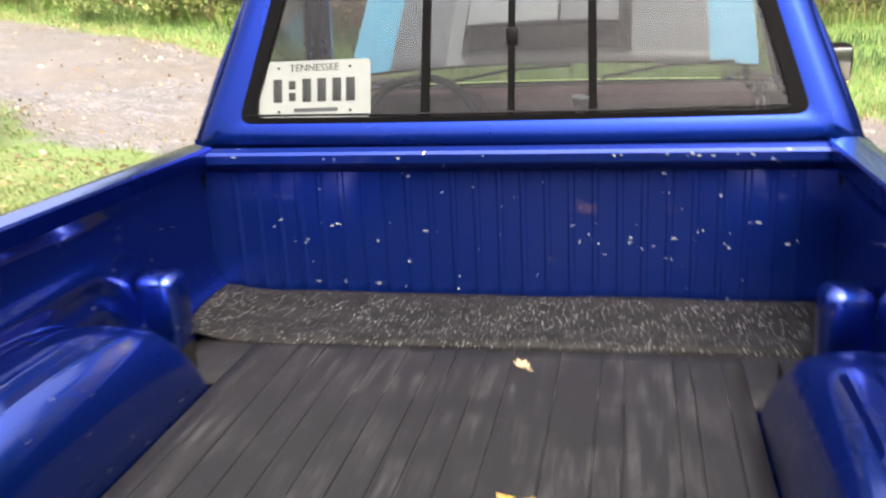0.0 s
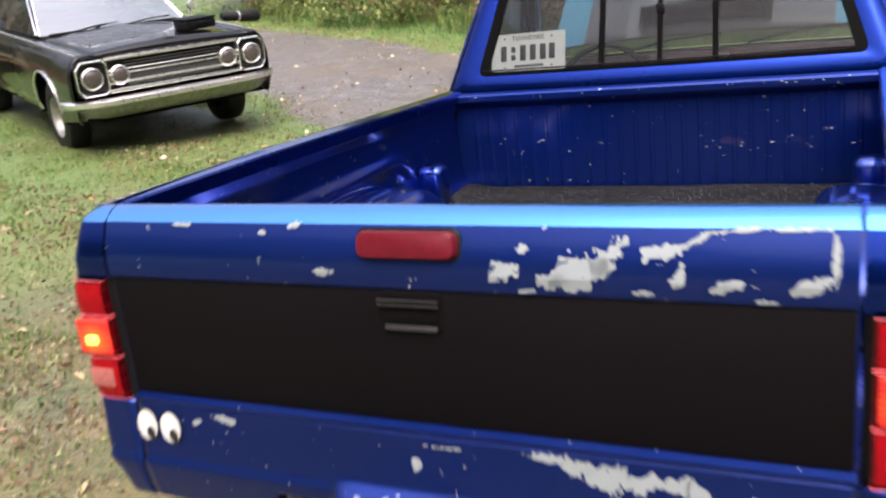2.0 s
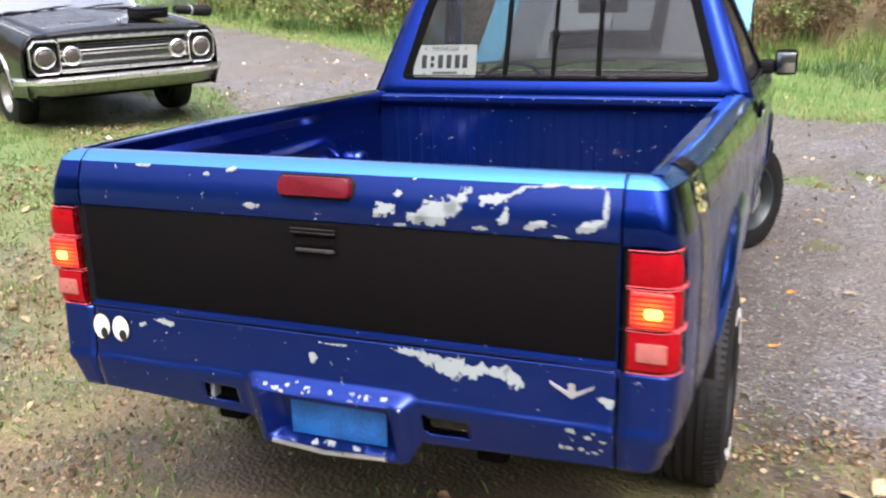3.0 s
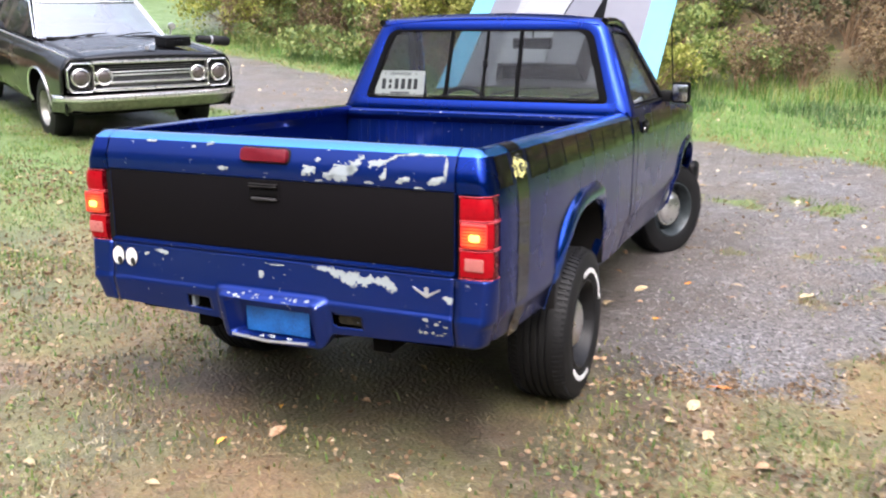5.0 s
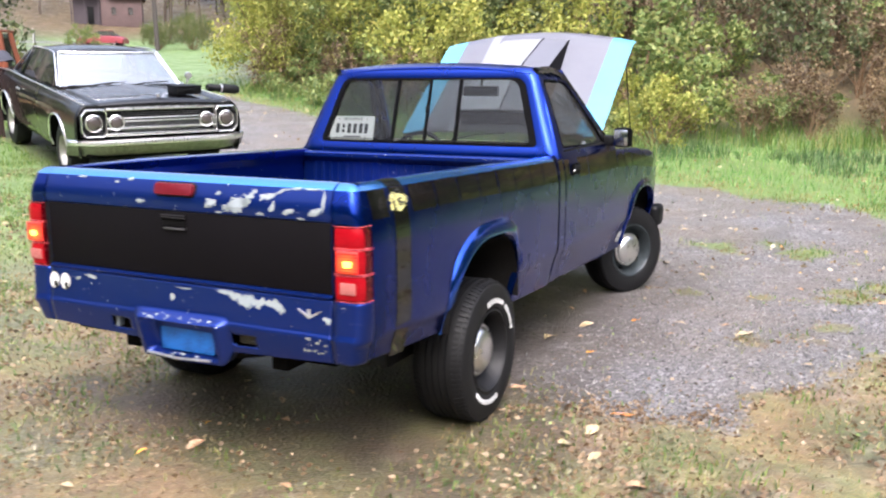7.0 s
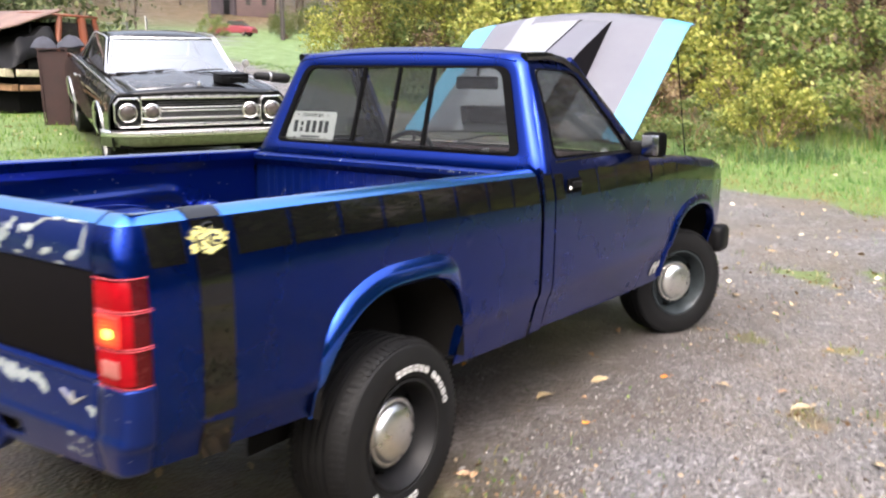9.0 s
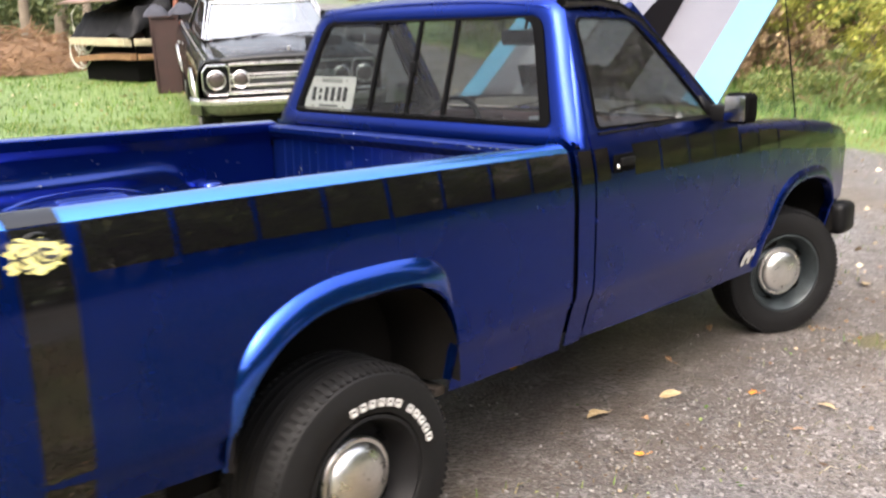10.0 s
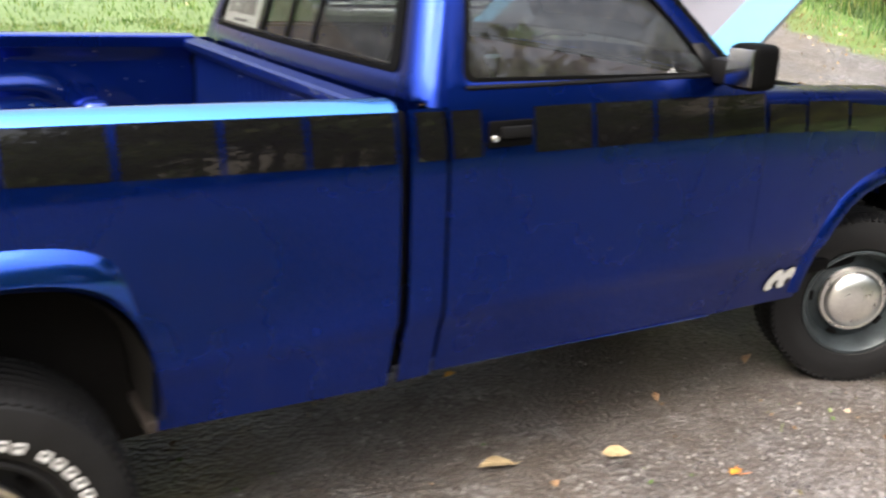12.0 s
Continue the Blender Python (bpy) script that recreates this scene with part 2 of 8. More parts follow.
# ---- the pickup truck: x across, y ahead from the tailgate, z up ----
truck = thing("pickup_truck", Matrix.Identity(4), "deep blue pickup truck with black stripes, flaked paint and raised hood", "pickup truck")
HALF = [(0.0, 0.822), (0.10, 0.842), (0.35, 0.855), (0.7, 0.864), (1.6, 0.868), (3.2, 0.866), (3.8, 0.862), (4.2, 0.845), (4.50, 0.80)]
SIDE = [(0.38, -0.066), (0.48, -0.042), (0.572, -0.019), (0.588, -0.006), (0.66, -0.001), (0.75, 0.0), (0.92, 0.0), (0.97, -0.0022), (1.01, -0.0070), (1.04, -0.0125), (1.07, -0.0195), (1.10, -0.0280), (1.13, -0.0375)]


def side_x(y, z):
    """Half width of the body at that place."""
    return curve(y, HALF) + curve(z, SIDE)


def rail_z(y):
    return curve(y, [(0.0, 1.153), (0.6, 1.147), (1.45, 1.129), (1.95, 1.118)])


def shoulder_z(y):
    return rail_z(y) - 0.024


def arch_low(y, c, w, top, low, n=2.5, ahead=2.5):
    """Lower edge of a side panel with a wheel opening, squarer at its front."""
    u = abs(y - c) / w
    n = ahead if y > c else n
    return low if u >= 1 else low + (top - low) * (1 - u ** n) ** (1 / n)


def arch_columns(y0, y1, c, w):
    ys = [c + w * math.sin(t) for t in [math.pi * (k / 36 - 0.5) for k in range(37)]]
    ys += [lerp(y0, c - w, k / 12) for k in range(13)] + [lerp(c + w, y1, k / 12) for k in range(13)]
    return sorted(set(round(v, 4) for v in ys if y0 - 1e-6 <= v <= y1 + 1e-6))


REAR = dict(c=1.008, w=0.384, top=0.819, low=0.45)
FRONT = dict(c=3.880, w=0.420, top=0.770, low=0.385)


def bed_low(y):
    low = curve(y, [(0.05, 0.515), (0.62, 0.485), (1.40, 0.434), (1.95, 0.412)])
    return arch_low(y, REAR["c"], REAR["w"], REAR["top"], low, 2.3, 3.6)


def fender_low(y):
    return arch_low(y, FRONT["c"], FRONT["w"], FRONT["top"], curve(y, [(3.2, 0.392), (3.46, 0.385), (4.3, 0.46), (4.5, 0.50)]))


def outer_points(y, low, s, top=1.098, n=26, grow=0.0):
    """A column of points up the body side."""
    out = []
    for k in range(n + 1):
        z = lerp(low, top, k / n)
        out.append((s * (side_x(y, z) + grow), y, z))
    return out


def bed_column(y, s):
    """Body side up to the crease below the rail."""
    pts = outer_points(y, bed_low(y), s, top=shoulder_z(y))
    return pts


def rail_column(y, s):
    """The top rail: a crisp outer edge, a sloping face, the flat top and the inner lip."""
    rz, sz = rail_z(y), shoulder_z(y)
    bx = side_x(y, sz)
    pts = [(s * (bx - dx), y, lerp(sz, rz, u)) for dx, u in ((0.0, 0.0), (0.012, 0.44), (0.026, 0.82), (0.040, 0.97), (0.050, 1.0))]
    return pts + [(s * 0.775, y, rz - 0.001), (s * 0.745, y, rz - 0.006)]


def inner_column(y, s):
    """Inner bed wall with a pressed rib that bends over the wheelhouse."""
    rz = rail_z(y)
    pts = [(s * 0.750, y, rz - 0.044), (s * 0.765, y, rz - 0.075)]
    bump_z = 0.95 - 0.22 * smooth(0.55, 0.95, abs(y - 1.02) * 1.45)
    u = abs(y - 1.02) / 0.405
    foot = 0.68 if u >= 1 else 0.69 + 0.20 * (1 - u ** 2.4)
    for k in range(1, 29):
        z = lerp(rz - 0.075, foot, k / 28)
        d = 0.015 * math.exp(-((z - bump_z) / 0.026) ** 2) + 0.012 * math.exp(-((z - bump_z + 0.080) / 0.024) ** 2)
        pts.append((s * (0.772 - d - 0.03 * smooth(0.85, 0.68, z)), y, z))
    return pts


def gap_shade_strip(y0, y1, z0, z1, deep, s):
    """A dark strip standing in for a panel gap's shade; follows the body side."""
    rows = []
    for k in range(13):
        z = lerp(z0, z1, k / 12)
        x = side_x(y0, z) - deep
        rows.append([(s * (x - 0.06), y0, z), (s * x, y0, z), (s * x, y1, z), (s * (x - 0.06), y1, z)])
    return sheet(rows, True)


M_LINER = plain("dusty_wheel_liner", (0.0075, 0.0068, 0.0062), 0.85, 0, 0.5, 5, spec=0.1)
M_RUST_DARK = plain("dark_rusty_steel", (0.016, 0.011, 0.008), 0.85, 0, 0.5, 14, bump=0.2)
for s in (1, -1):
    side = part("bed_side", sheet([bed_column(y, s) for y in arch_columns(0.055, 1.945, REAR["c"], REAR["w"])]), M_BLUE, truck, "glossy dark blue bed side with a rail painted pale as sky sheen", solid=0.004, sharp=50, crisp=True)
    part("bed_rail", sheet([rail_column(lerp(0.055, 1.945, k / 30), s) for k in range(31)]), M_BLUE_SHEEN if s > 0 else M_BLUE_SKYLIT, side, "bed rail painted pale blue for sky sheen" if s > 0 else "glossy blue bed rail, brightened for reflected sky", sharp=60)
    part("rail_lip", sheet([[(s * 0.745, y, rail_z(y) - 0.006), (s * 0.739, y, rail_z(y) - 0.011), (s * 0.738, y, rail_z(y) - 0.045)] for y in [lerp(0.055, 1.945, k / 30) for k in range(31)]]), M_BLUE, side)
    part("inner_wall", sheet([inner_column(lerp(0.06, 1.94, k / 60), s) for k in range(61)]), M_BLUE_BED, side, "glossy blue inner bed wall")
    # rolled lip round the rear wheel opening
    rows = []
    for k in range(61):
        t = math.pi * (k / 60)
        cx, sx = math.cos(t), math.sin(t)
        e = 2 / 3.6 if cx > 0 else 2 / 2.3
        fade = smooth(0.45, 0.97, sx) if cx > 0 else 0.15 + 0.85 * smooth(0.05, 0.8, sx)
        row = []
        for grow, out in ((0.080, -0.002), (0.070, 0.010), (0.050, 0.026), (0.014, 0.030), (0.0, 0.016), (-0.002, -0.03)):
            wide = grow * fade if grow > 0 else grow
            y = REAR["c"] + (REAR["w"] + wide * 0.8) * math.copysign(abs(cx) ** e, cx)
            z = 0.47 + (REAR["top"] + wide - 0.47) * sx ** e
            row.append((s * (side_x(y, z) + (max(0.001, out * fade) if out > 0 else out)), y, z))
        rows.append(row)
    part("wheel_arch_lip", sheet(rows), M_BLUE_SKYLIT, side, "flared wheel arch lip, its blue brightened for reflected sky")
    rows = []
    for k in range(41):
        t = math.pi * (k / 40)
        cx, sx = math.cos(t), math.sin(t)
        y = REAR["c"] + 0.39 * math.copysign(abs(cx) ** 0.8, cx)
        z = 0.475 + 0.36 * sx ** 0.8
        rows.append([(s * xx, y if xx > 0.8 else lerp(REAR["c"], y, 0.95), z if xx > 0.8 else z - 0.02) for xx in (0.86, 0.82, 0.75, 0.65, 0.58)])
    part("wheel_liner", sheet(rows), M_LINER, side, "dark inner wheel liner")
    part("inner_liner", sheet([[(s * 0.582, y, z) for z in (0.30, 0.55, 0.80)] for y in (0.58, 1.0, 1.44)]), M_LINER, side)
    # dark strip in place of the shade between bed and cab
    part("gap_strip", gap_shade_strip(1.935, 1.975, 0.43, 1.09, 0.028, s), M_UNDER, side)
    part("bed_sill", box(*sorted((s * 0.60, s * 0.775)), 1.375, 1.42, 0.405, 0.435, 0.006), M_RUST_DARK, side, "rusty brown sill behind the wheel")

# shape of the rear valance
def pan_bottom(x):
    b = 0.508 - 0.030 * (1 - min(1, abs(x) / 0.70))
    return b - 0.055 * (smooth(-0.235, -0.195, x) - smooth(0.205, 0.245, x))


def pan_y(x, z):
    y = -0.010 - 0.011 * (0.738 - z) / 0.128 if z > 0.610 else -0.021 - 0.007 * (0.610 - z) / 0.010 if z > 0.600 else -0.028 + 0.027 * ((0.600 - z) / 0.12) ** 1.2
    bulge = smooth(-0.225, -0.19, x) * (1 - smooth(0.205, 0.24, x)) * (1 - smooth(0.585, 0.625, z))
    pocket = smooth(-0.175, -0.155, x) * (1 - smooth(0.170, 0.190, x)) * (1 - smooth(0.575, 0.590, z)) * smooth(0.442, 0.455, z)
    return y - 0.034 * bulge + 0.052 * pocket


# rear corners beside the tailgate, above and below the lamps
for s in (1, -1):
    def corner_row(z, s=s, n=10):
        xo = side_x(0.06, min(z, 1.129))
        r, yo = 0.036, 0.058
        if z > 1.129:
            u = (z - 1.129) / 0.024
            xo, r = xo - 0.026 * u / 0.8 if u < 0.8 else xo - 0.026 - 0.10 * (u - 0.8), 0.022
        y_face = pan_y(0.70, z) if z < 0.74 else curve(z, [(1.012, -0.008), (1.05, -0.013), (1.085, -0.006), (1.118, 0.006), (1.129, 0.0105), (1.148, 0.034), (1.153, 0.048)])
        pts = [(s * lerp(0.709, xo - r, k / 3), y_face, z) for k in range(4)]
        for k in range(1, n):
            t = math.pi / 2 * k / n
            pts.append((s * (xo - r + r * math.sin(t)), yo - (yo - y_face) * math.cos(t), z))
        pts.append((s * xo, yo, z))
        return pts

    rows = [corner_row(z) for z in [lerp(1.012, 1.129, k / 10) for k in range(11)] + [1.136, 1.142, 1.148, 1.153]]
    rows.append([(s * lerp(0.709, 0.800, min(1, k / 6)), 0.060, 1.1535) for k in range(len(rows[-1]))])
    rows.append([(s * lerp(0.709, 0.745, min(1, k / 6)), 0.084, 1.147) for k in range(len(rows[-1]))])
    rows.append([(p[0], 0.085, 0.9) for p in rows[-1]])
    upper = part("upper_corner", sheet(rows[:11]), M_BLUE, truck, sharp=25)
    part("top_face", sheet(rows[10:]), M_BLUE_SHEEN, upper, "corner top painted pale for sky sheen", sharp=60)
    part("lower_corner", sheet([corner_row(lerp(0.505, 0.736, k / 24)) for k in range(25)]), M_BLUE_WORN, truck, "scuffed lower blue corner", solid=0.004)

# tailgate with a rounded top
TG = [(0.738, -0.004), (0.742, -0.018), (0.748, -0.020), (0.752, -0.010), (0.756, -0.003), (1.016, -0.003), (1.020, -0.010), (1.05, -0.013), (1.085, -0.006), (1.118, 0.006), (1.129, 0.0105), (1.138, 0.0205), (1.148, 0.034), (1.153, 0.048), (1.1535, 0.060), (1.150, 0.076), (1.145, 0.084), (1.138, 0.086), (0.70, 0.086)]
tailgate = part("tailgate", sheet([[(lerp(-0.703, 0.703, k / 50), y, z) for z, y in TG] for k in range(51)]), M_BLUE_WORN, truck, "blue tailgate with flaked paint round a flat black panel", sharp=24)
# overlay that carries the painted sky sheen of the tailgate top
part("top_face", sheet([[(lerp(-0.703, 0.703, k / 30), y - 0.0012, z + 0.0010) for z, y in ((1.1292, 0.0108), (1.138, 0.0205), (1.148, 0.034), (1.153, 0.048), (1.1535, 0.060))] for k in range(31)]), M_BLUE_SHEEN, tailgate, "tailgate top painted pale for sky sheen", sharp=60)
part("black_panel", box(-0.700, 0.700, -0.0065, 0.004, 0.757, 1.015, 0.003), M_BLACK_MATT, tailgate, "flat black painted panel")
# brake lamp in the tailgate
M_RED_OFF = plain("unlit_red_lens", (0.10, 0.006, 0.012), 0.35, 0, 0.2, 50, spec=0.2)


def rounded_outline(w, h, r, n=6):
    pts = []
    for cx, cz, a0 in ((w - r, h - r, 0), (-w + r, h - r, 90), (-w + r, -h + r, 180), (w - r, -h + r, 270)):
        for k in range(n + 1):
            a = radians(a0 + 90 * k / n)
            pts.append((cx + r * math.cos(a), cz + r * math.sin(a)))
    return pts


def pillow(w, h, r, depth, m, steps=((1.0, 0.0), (1.0, 0.5), (0.96, 0.85), (0.88, 1.0))):
    """A cushioned block on the x-z plane that swells towards -y."""
    rings = [[Vector((x * k, -d * depth, z * (k if h > 0.02 else 1))) for x, z in rounded_outline(w, h, r)] for k, d in steps]
    bm = solid_loft(rings)
    bmesh.ops.transform(bm, matrix=m, verts=bm.verts)
    return bm


M_LATCH = plain("grey_latch_edge", (0.035, 0.033, 0.034), 0.5, 0.2, 0.3, 30)
brake_lamp = part("brake_lamp", pillow(0.096, 0.024, 0.016, 0.022, pose(-0.005, -0.002, 1.098, -14)), M_RED_OFF, tailgate, "faded red high brake lamp")
part("lamp_gasket", pillow(0.101, 0.029, 0.018, 0.006, pose(-0.005, 0.0, 1.098, -14)), M_TRIM, brake_lamp)
handle_t = part("latch_recess", pillow(0.062, 0.036, 0.006, 0.004, pose(-0.012, -0.006, 0.978)), M_BLACK_MATT, tailgate, "black latch handle recess")
part("latch_lever", box(-0.070, 0.046, -0.020, -0.010, 0.985, 1.000, 0.004), M_BLACK_MATT, handle_t)
part("latch_lip", box(-0.064, 0.040, -0.018, -0.010, 0.943, 0.952, 0.003), M_LATCH, handle_t, "light grey latch lip")
for z in (0.992, 1.001):
    part("latch_edge", box(-0.072, 0.048, -0.0215, -0.018, z - 0.001, z + 0.001), M_LATCH, handle_t)
part("latch_shadow_gap", box(-0.066, 0.042, -0.0125, -0.009, 0.957, 0.980, 0.002), M_UNDER, handle_t)


# rear valance with the number plate pocket and two openings
xs = sorted(set([round(lerp(-0.703, 0.703, k / 112), 4) for k in range(113)] + [-0.372, -0.248, 0.246, 0.366]))
rows = []
for k in range(37):
    rows.append([(x, pan_y(x, lerp(0.736, pan_bottom(x), k / 36)), lerp(0.736, pan_bottom(x), k / 36)) for x in xs])
rows.append([(x, pan_y(x, pan_bottom(x)) + 0.05, pan_bottom(x) + 0.006) for x in xs])
bm = sheet(rows)
gone = [f for f in bm.faces if any(a < f.calc_center_median().x < b for a, b in ((-0.358, -0.258), (0.256, 0.366))) and 0.520 < f.calc_center_median().z < 0.568]
bmesh.ops.delete(bm, geom=gone, context="FACES")
valance = part("rear_valance", bm, M_BLUE_WORN, truck, "smooth blue rear valance with scraped paint", solid=0.004, sharp=60)
M_PLATE_BLUE = plain("bare_blue_plate", (0.006, 0.085, 0.30), 0.4, 0, 0.5, 16)
part("plate_panel", box(-0.118, 0.148, -0.002, 0.002, 0.456, 0.572, 0.002), M_PLATE_BLUE, valance, "bright blue empty plate panel")
part("plate_lip", tube([(-0.15, -0.046, 0.450), (0.0, -0.052, 0.443), (0.165, -0.046, 0.450)], 0.006), M_CHROME, valance)


part("bumper_bracket", joined(box(-0.362, -0.350, 0.0, 0.03, 0.515, 0.572, 0.002), box(-0.362, -0.275, 0.0, 0.03, 0.556, 0.572, 0.002)), M_PRIMER, valance, "pale bare metal bracket behind the opening")
part("hitch_end", box(0.25, 0.37, 0.02, 0.07, 0.515, 0.575, 0.012), plain("mossy_rust", (0.055, 0.045, 0.026), 0.85, 0, 0.6, 40, bump=0.3), valance, "rusty mossy metal behind the opening")

# tail lamps
M_RED_LENS = plain("red_lens", (0.24, 0.002, 0.006), 0.3, 0, 0.15, 50, coat=0.1, spec=0.1)
M_RED_PALE = plain("pale_red_rib", (0.50, 0.07, 0.08), 0.25, 0, 0.2, 30, coat=0.6)
M_RED_SHELL = plain("dark_red_lens", (0.055, 0.001, 0.003), 0.25, 0, 0.15, 50, coat=0.3, spec=0.2)
M_CLEAR_LENS = plain("clear_lens", (0.30, 0.09, 0.08), 0.3, 0, 0.15, 50, coat=0.2)
nl = Nodes("lit_amber_lens")
gen = nl.add("ShaderNodeTexCoord")
shift = nl.add("ShaderNodeMapping")
shift.inputs["Location"].default_value, shift.inputs["Scale"].default_value = (-0.5, 0.0, -0.42), (1.0, 0.0, 1.0)
nl.link(gen.outputs["Generated"], shift.inputs["Vector"])
rad = nl.add("ShaderNodeVectorMath")
rad.operation = "LENGTH"
nl.link(shift.outputs[0], rad.inputs[0])
glow = nl.ramp(rad.outputs["Value"], [(0.08, (1.0, 0.42, 0.05)), (0.30, (1.0, 0.16, 0.02)), (0.55, (0.55, 0.015, 0.012))])
nl.set(Base_Color=(0.45, 0.03, 0.02), Roughness=0.3)
nl.link(glow, nl.bsdf.inputs["Emission Color"])
nl.bsdf.inputs["Emission Strength"].default_value = 0.45
M_AMBER = nl.mat
nl = Nodes("lamp_bulb_glow")
nl.set(Base_Color=(1.0, 0.6, 0.1), Roughness=0.3)
nl.bsdf.inputs["Emission Color"].default_value = (1.0, 0.5, 0.06, 1)
nl.bsdf.inputs["Emission Strength"].default_value = 1.3
M_BULB = nl.mat


def lamp_row(z, s, grow=0.0, inner=0.722):
    xo = side_x(0.07, z) + grow
    yb = -0.020 - grow
    pts = [(s * (inner - grow * 0.5), 0.0, z), (s * inner, yb, z), (s * (xo - 0.05), yb, z)]
    for k in range(1, 7):
        t = math.pi / 2 * k / 6
        pts.append((s * (xo - 0.05 + 0.05 * math.sin(t)), 0.035 - (0.035 - yb) * math.cos(t), z))
    pts.append((s * (xo - 0.001), 0.066, z))
    return pts


for s in (1, -1):
    lamp = part("tail_lamp", sheet([lamp_row(z, s, -0.004) for z in (0.742, 0.80, 0.90, 1.010)]), M_RED_SHELL, truck, "red rear lamp cluster with its light lit")
    part("lamp_housing", sheet([[(s * 0.709, 0.004, z), (s * 0.722, -0.004, z), (s * 0.80, -0.004, z), (s * 0.822, 0.030, z), (s * 0.826, 0.060, z)] for z in (0.732, 0.80, 0.90, 1.014)]), M_TRIM, lamp, "black lamp housing")
    for z in (0.740, 1.008):
        part("lamp_bezel", sheet([lamp_row(z, s, -0.001), lamp_row(z + 0.001, s, 0.001), lamp_row(z + 0.002, s, -0.001)]), M_RED_PALE, lamp, "thin pale lamp bezel")
    for z0, z1 in ((0.932, 1.003), (0.840, 0.926), (0.748, 0.834)):
        part("red_lens", sheet([lamp_row(lerp(z0, z1, k / 4), s, 0.0025 if 0 < k < 4 else -0.001, 0.728)[1:7] for k in range(5)]), M_RED_LENS, lamp)
    for z in (0.834, 0.840, 0.926, 0.932):
        part("lamp_rib", sheet([lamp_row(z - 0.0014, s, -0.001), lamp_row(z, s, 0.0018), lamp_row(z + 0.0014, s, -0.001)]), M_RED_PALE, lamp)
    part("amber_lens", pillow(0.044, 0.039, 0.006, 0.005, pose(s * 0.774, -0.0215, 0.884)), M_AMBER, lamp, "lit orange inner lens")
    for k in range(7):
        part("lens_flute", box(s * 0.774 - 0.042, s * 0.774 + 0.042, -0.0285, -0.0262, 0.850 + 0.0105 * k, 0.8525 + 0.0105 * k, 0.0008), M_RED_LENS, lamp)
    part("bulb", pillow(0.018, 0.011, 0.008, 0.004, pose(s * 0.778, -0.0258, 0.878)), M_BULB, lamp, "glowing amber bulb")
    part("clear_lens", pillow(0.032, 0.021, 0.004, 0.005, pose(s * 0.776, -0.0215, 0.790)), M_CLEAR_LENS, lamp, "milky reversing lens")

# bed floor, bulkhead, wheelhouses
floor_bm = box(-0.552, 0.552, 0.06, 1.95, 0.655, 0.690)
for s in (1, -1):
    for y0, y1 in ((0.06, 0.62), (1.42, 1.95)):
        box(*sorted((s * 0.552, s * 0.765)), y0, y1, 0.655, 0.690, bm=floor_bm)
bed = part("bed_floor", floor_bm, M_BLUE_BED, truck, smooth=False)
rows = []
rib = [k * 0.0575 for k in range(-12, 13)]
xs = sorted(set([-0.785, 0.785] + [round(r + d, 4) for r in rib for d in (-0.009, -0.005, 0.005, 0.009)]))
for z in [0.68, 0.74, 0.76, 0.90, 1.03, 1.045]:
    rows.append([(x, 1.945 - (0.0035 if 0.70 < z < 1.05 and any(abs(x - r) < 0.007 for r in rib) else 0.0), z) for x in xs])
rows.append([(x, 1.915, 1.062) for x in xs])
rows.append([(x, 1.905, 1.075) for x in xs])
rows.append([(x, 1.905, 1.095) for x in xs])
rows.append([(x, 1.912, 1.102) for x in xs])
rows.append([(x, 1.960, 1.104) for x in xs])
bulkhead = part("bulkhead", sheet(rows), M_BLUE_WORN, truck, "ribbed blue front bed wall, scuffed to primer", sharp=25)


def wheelhouse(s):
    rows = []
    for k in range(33):
        t = math.pi * k / 32
        y = 1.02 + 0.40 * math.copysign(abs(math.cos(t)) ** 0.72, math.cos(t))
        zt = 0.69 + 0.215 * math.sin(t) ** 0.62
        row = []
        for j in range(13):
            u = j / 12
            if u < 0.5:
                a = math.pi / 2 * (u / 0.5)
                z = 0.685 + (zt - 0.685) * math.sin(a)
                x = 0.548 + 0.085 * (1 - math.cos(a))
            else:
                x = lerp(0.633, 0.775, (u - 0.5) / 0.5)
                z = zt + 0.008 * math.sin(math.pi * (u - 0.5) * 2)
            row.append((s * x, y, z))
        rows.append(row)
    house = part("wheelhouse", sheet(rows), M_BLUE_BED, truck, "glossy blue rounded wheelhouse in the bed")
    rows = []
    for k in range(21):
        y = lerp(0.90, 1.17, k / 20)
        e = smooth(0.90, 0.92, y) * (1 - smooth(1.15, 1.17, y))
        row = []
        for x, d in ((0.622, -0.006), (0.630, 0.010), (0.640, 0.012), (0.646, -0.002), (0.668, -0.002), (0.674, 0.012), (0.686, 0.012), (0.696, 0)):
            row.append((s * x, y, 0.900 + 0.004 + d * e))
        rows.append(row)
    part("pressed_rib", sheet(rows), M_BLUE_BED, house)
    part("seam_flange", tube([(s * 0.770, 1.02 + 0.41 * math.cos(math.pi * k / 20) , 0.70 + 0.225 * math.sin(math.pi * k / 20) ** 0.7) for k in range(21)], 0.006, 6), M_BLUE_BED, house)
    part("stake_post", box(min(s * 0.672, s * 0.775), max(s * 0.672, s * 0.775), 1.535, 1.63, 0.69, 0.90, 0.03, seg=4), M_BLUE_BED, truck, "boxed blue corner post")
    part("stake_post", box(min(s * 0.735, s * 0.770), max(s * 0.735, s * 0.770), 0.18, 0.26, 0.69, 1.08, 0.015, seg=3), M_BLUE_BED, truck)


for s in (1, -1):
    wheelhouse(s)

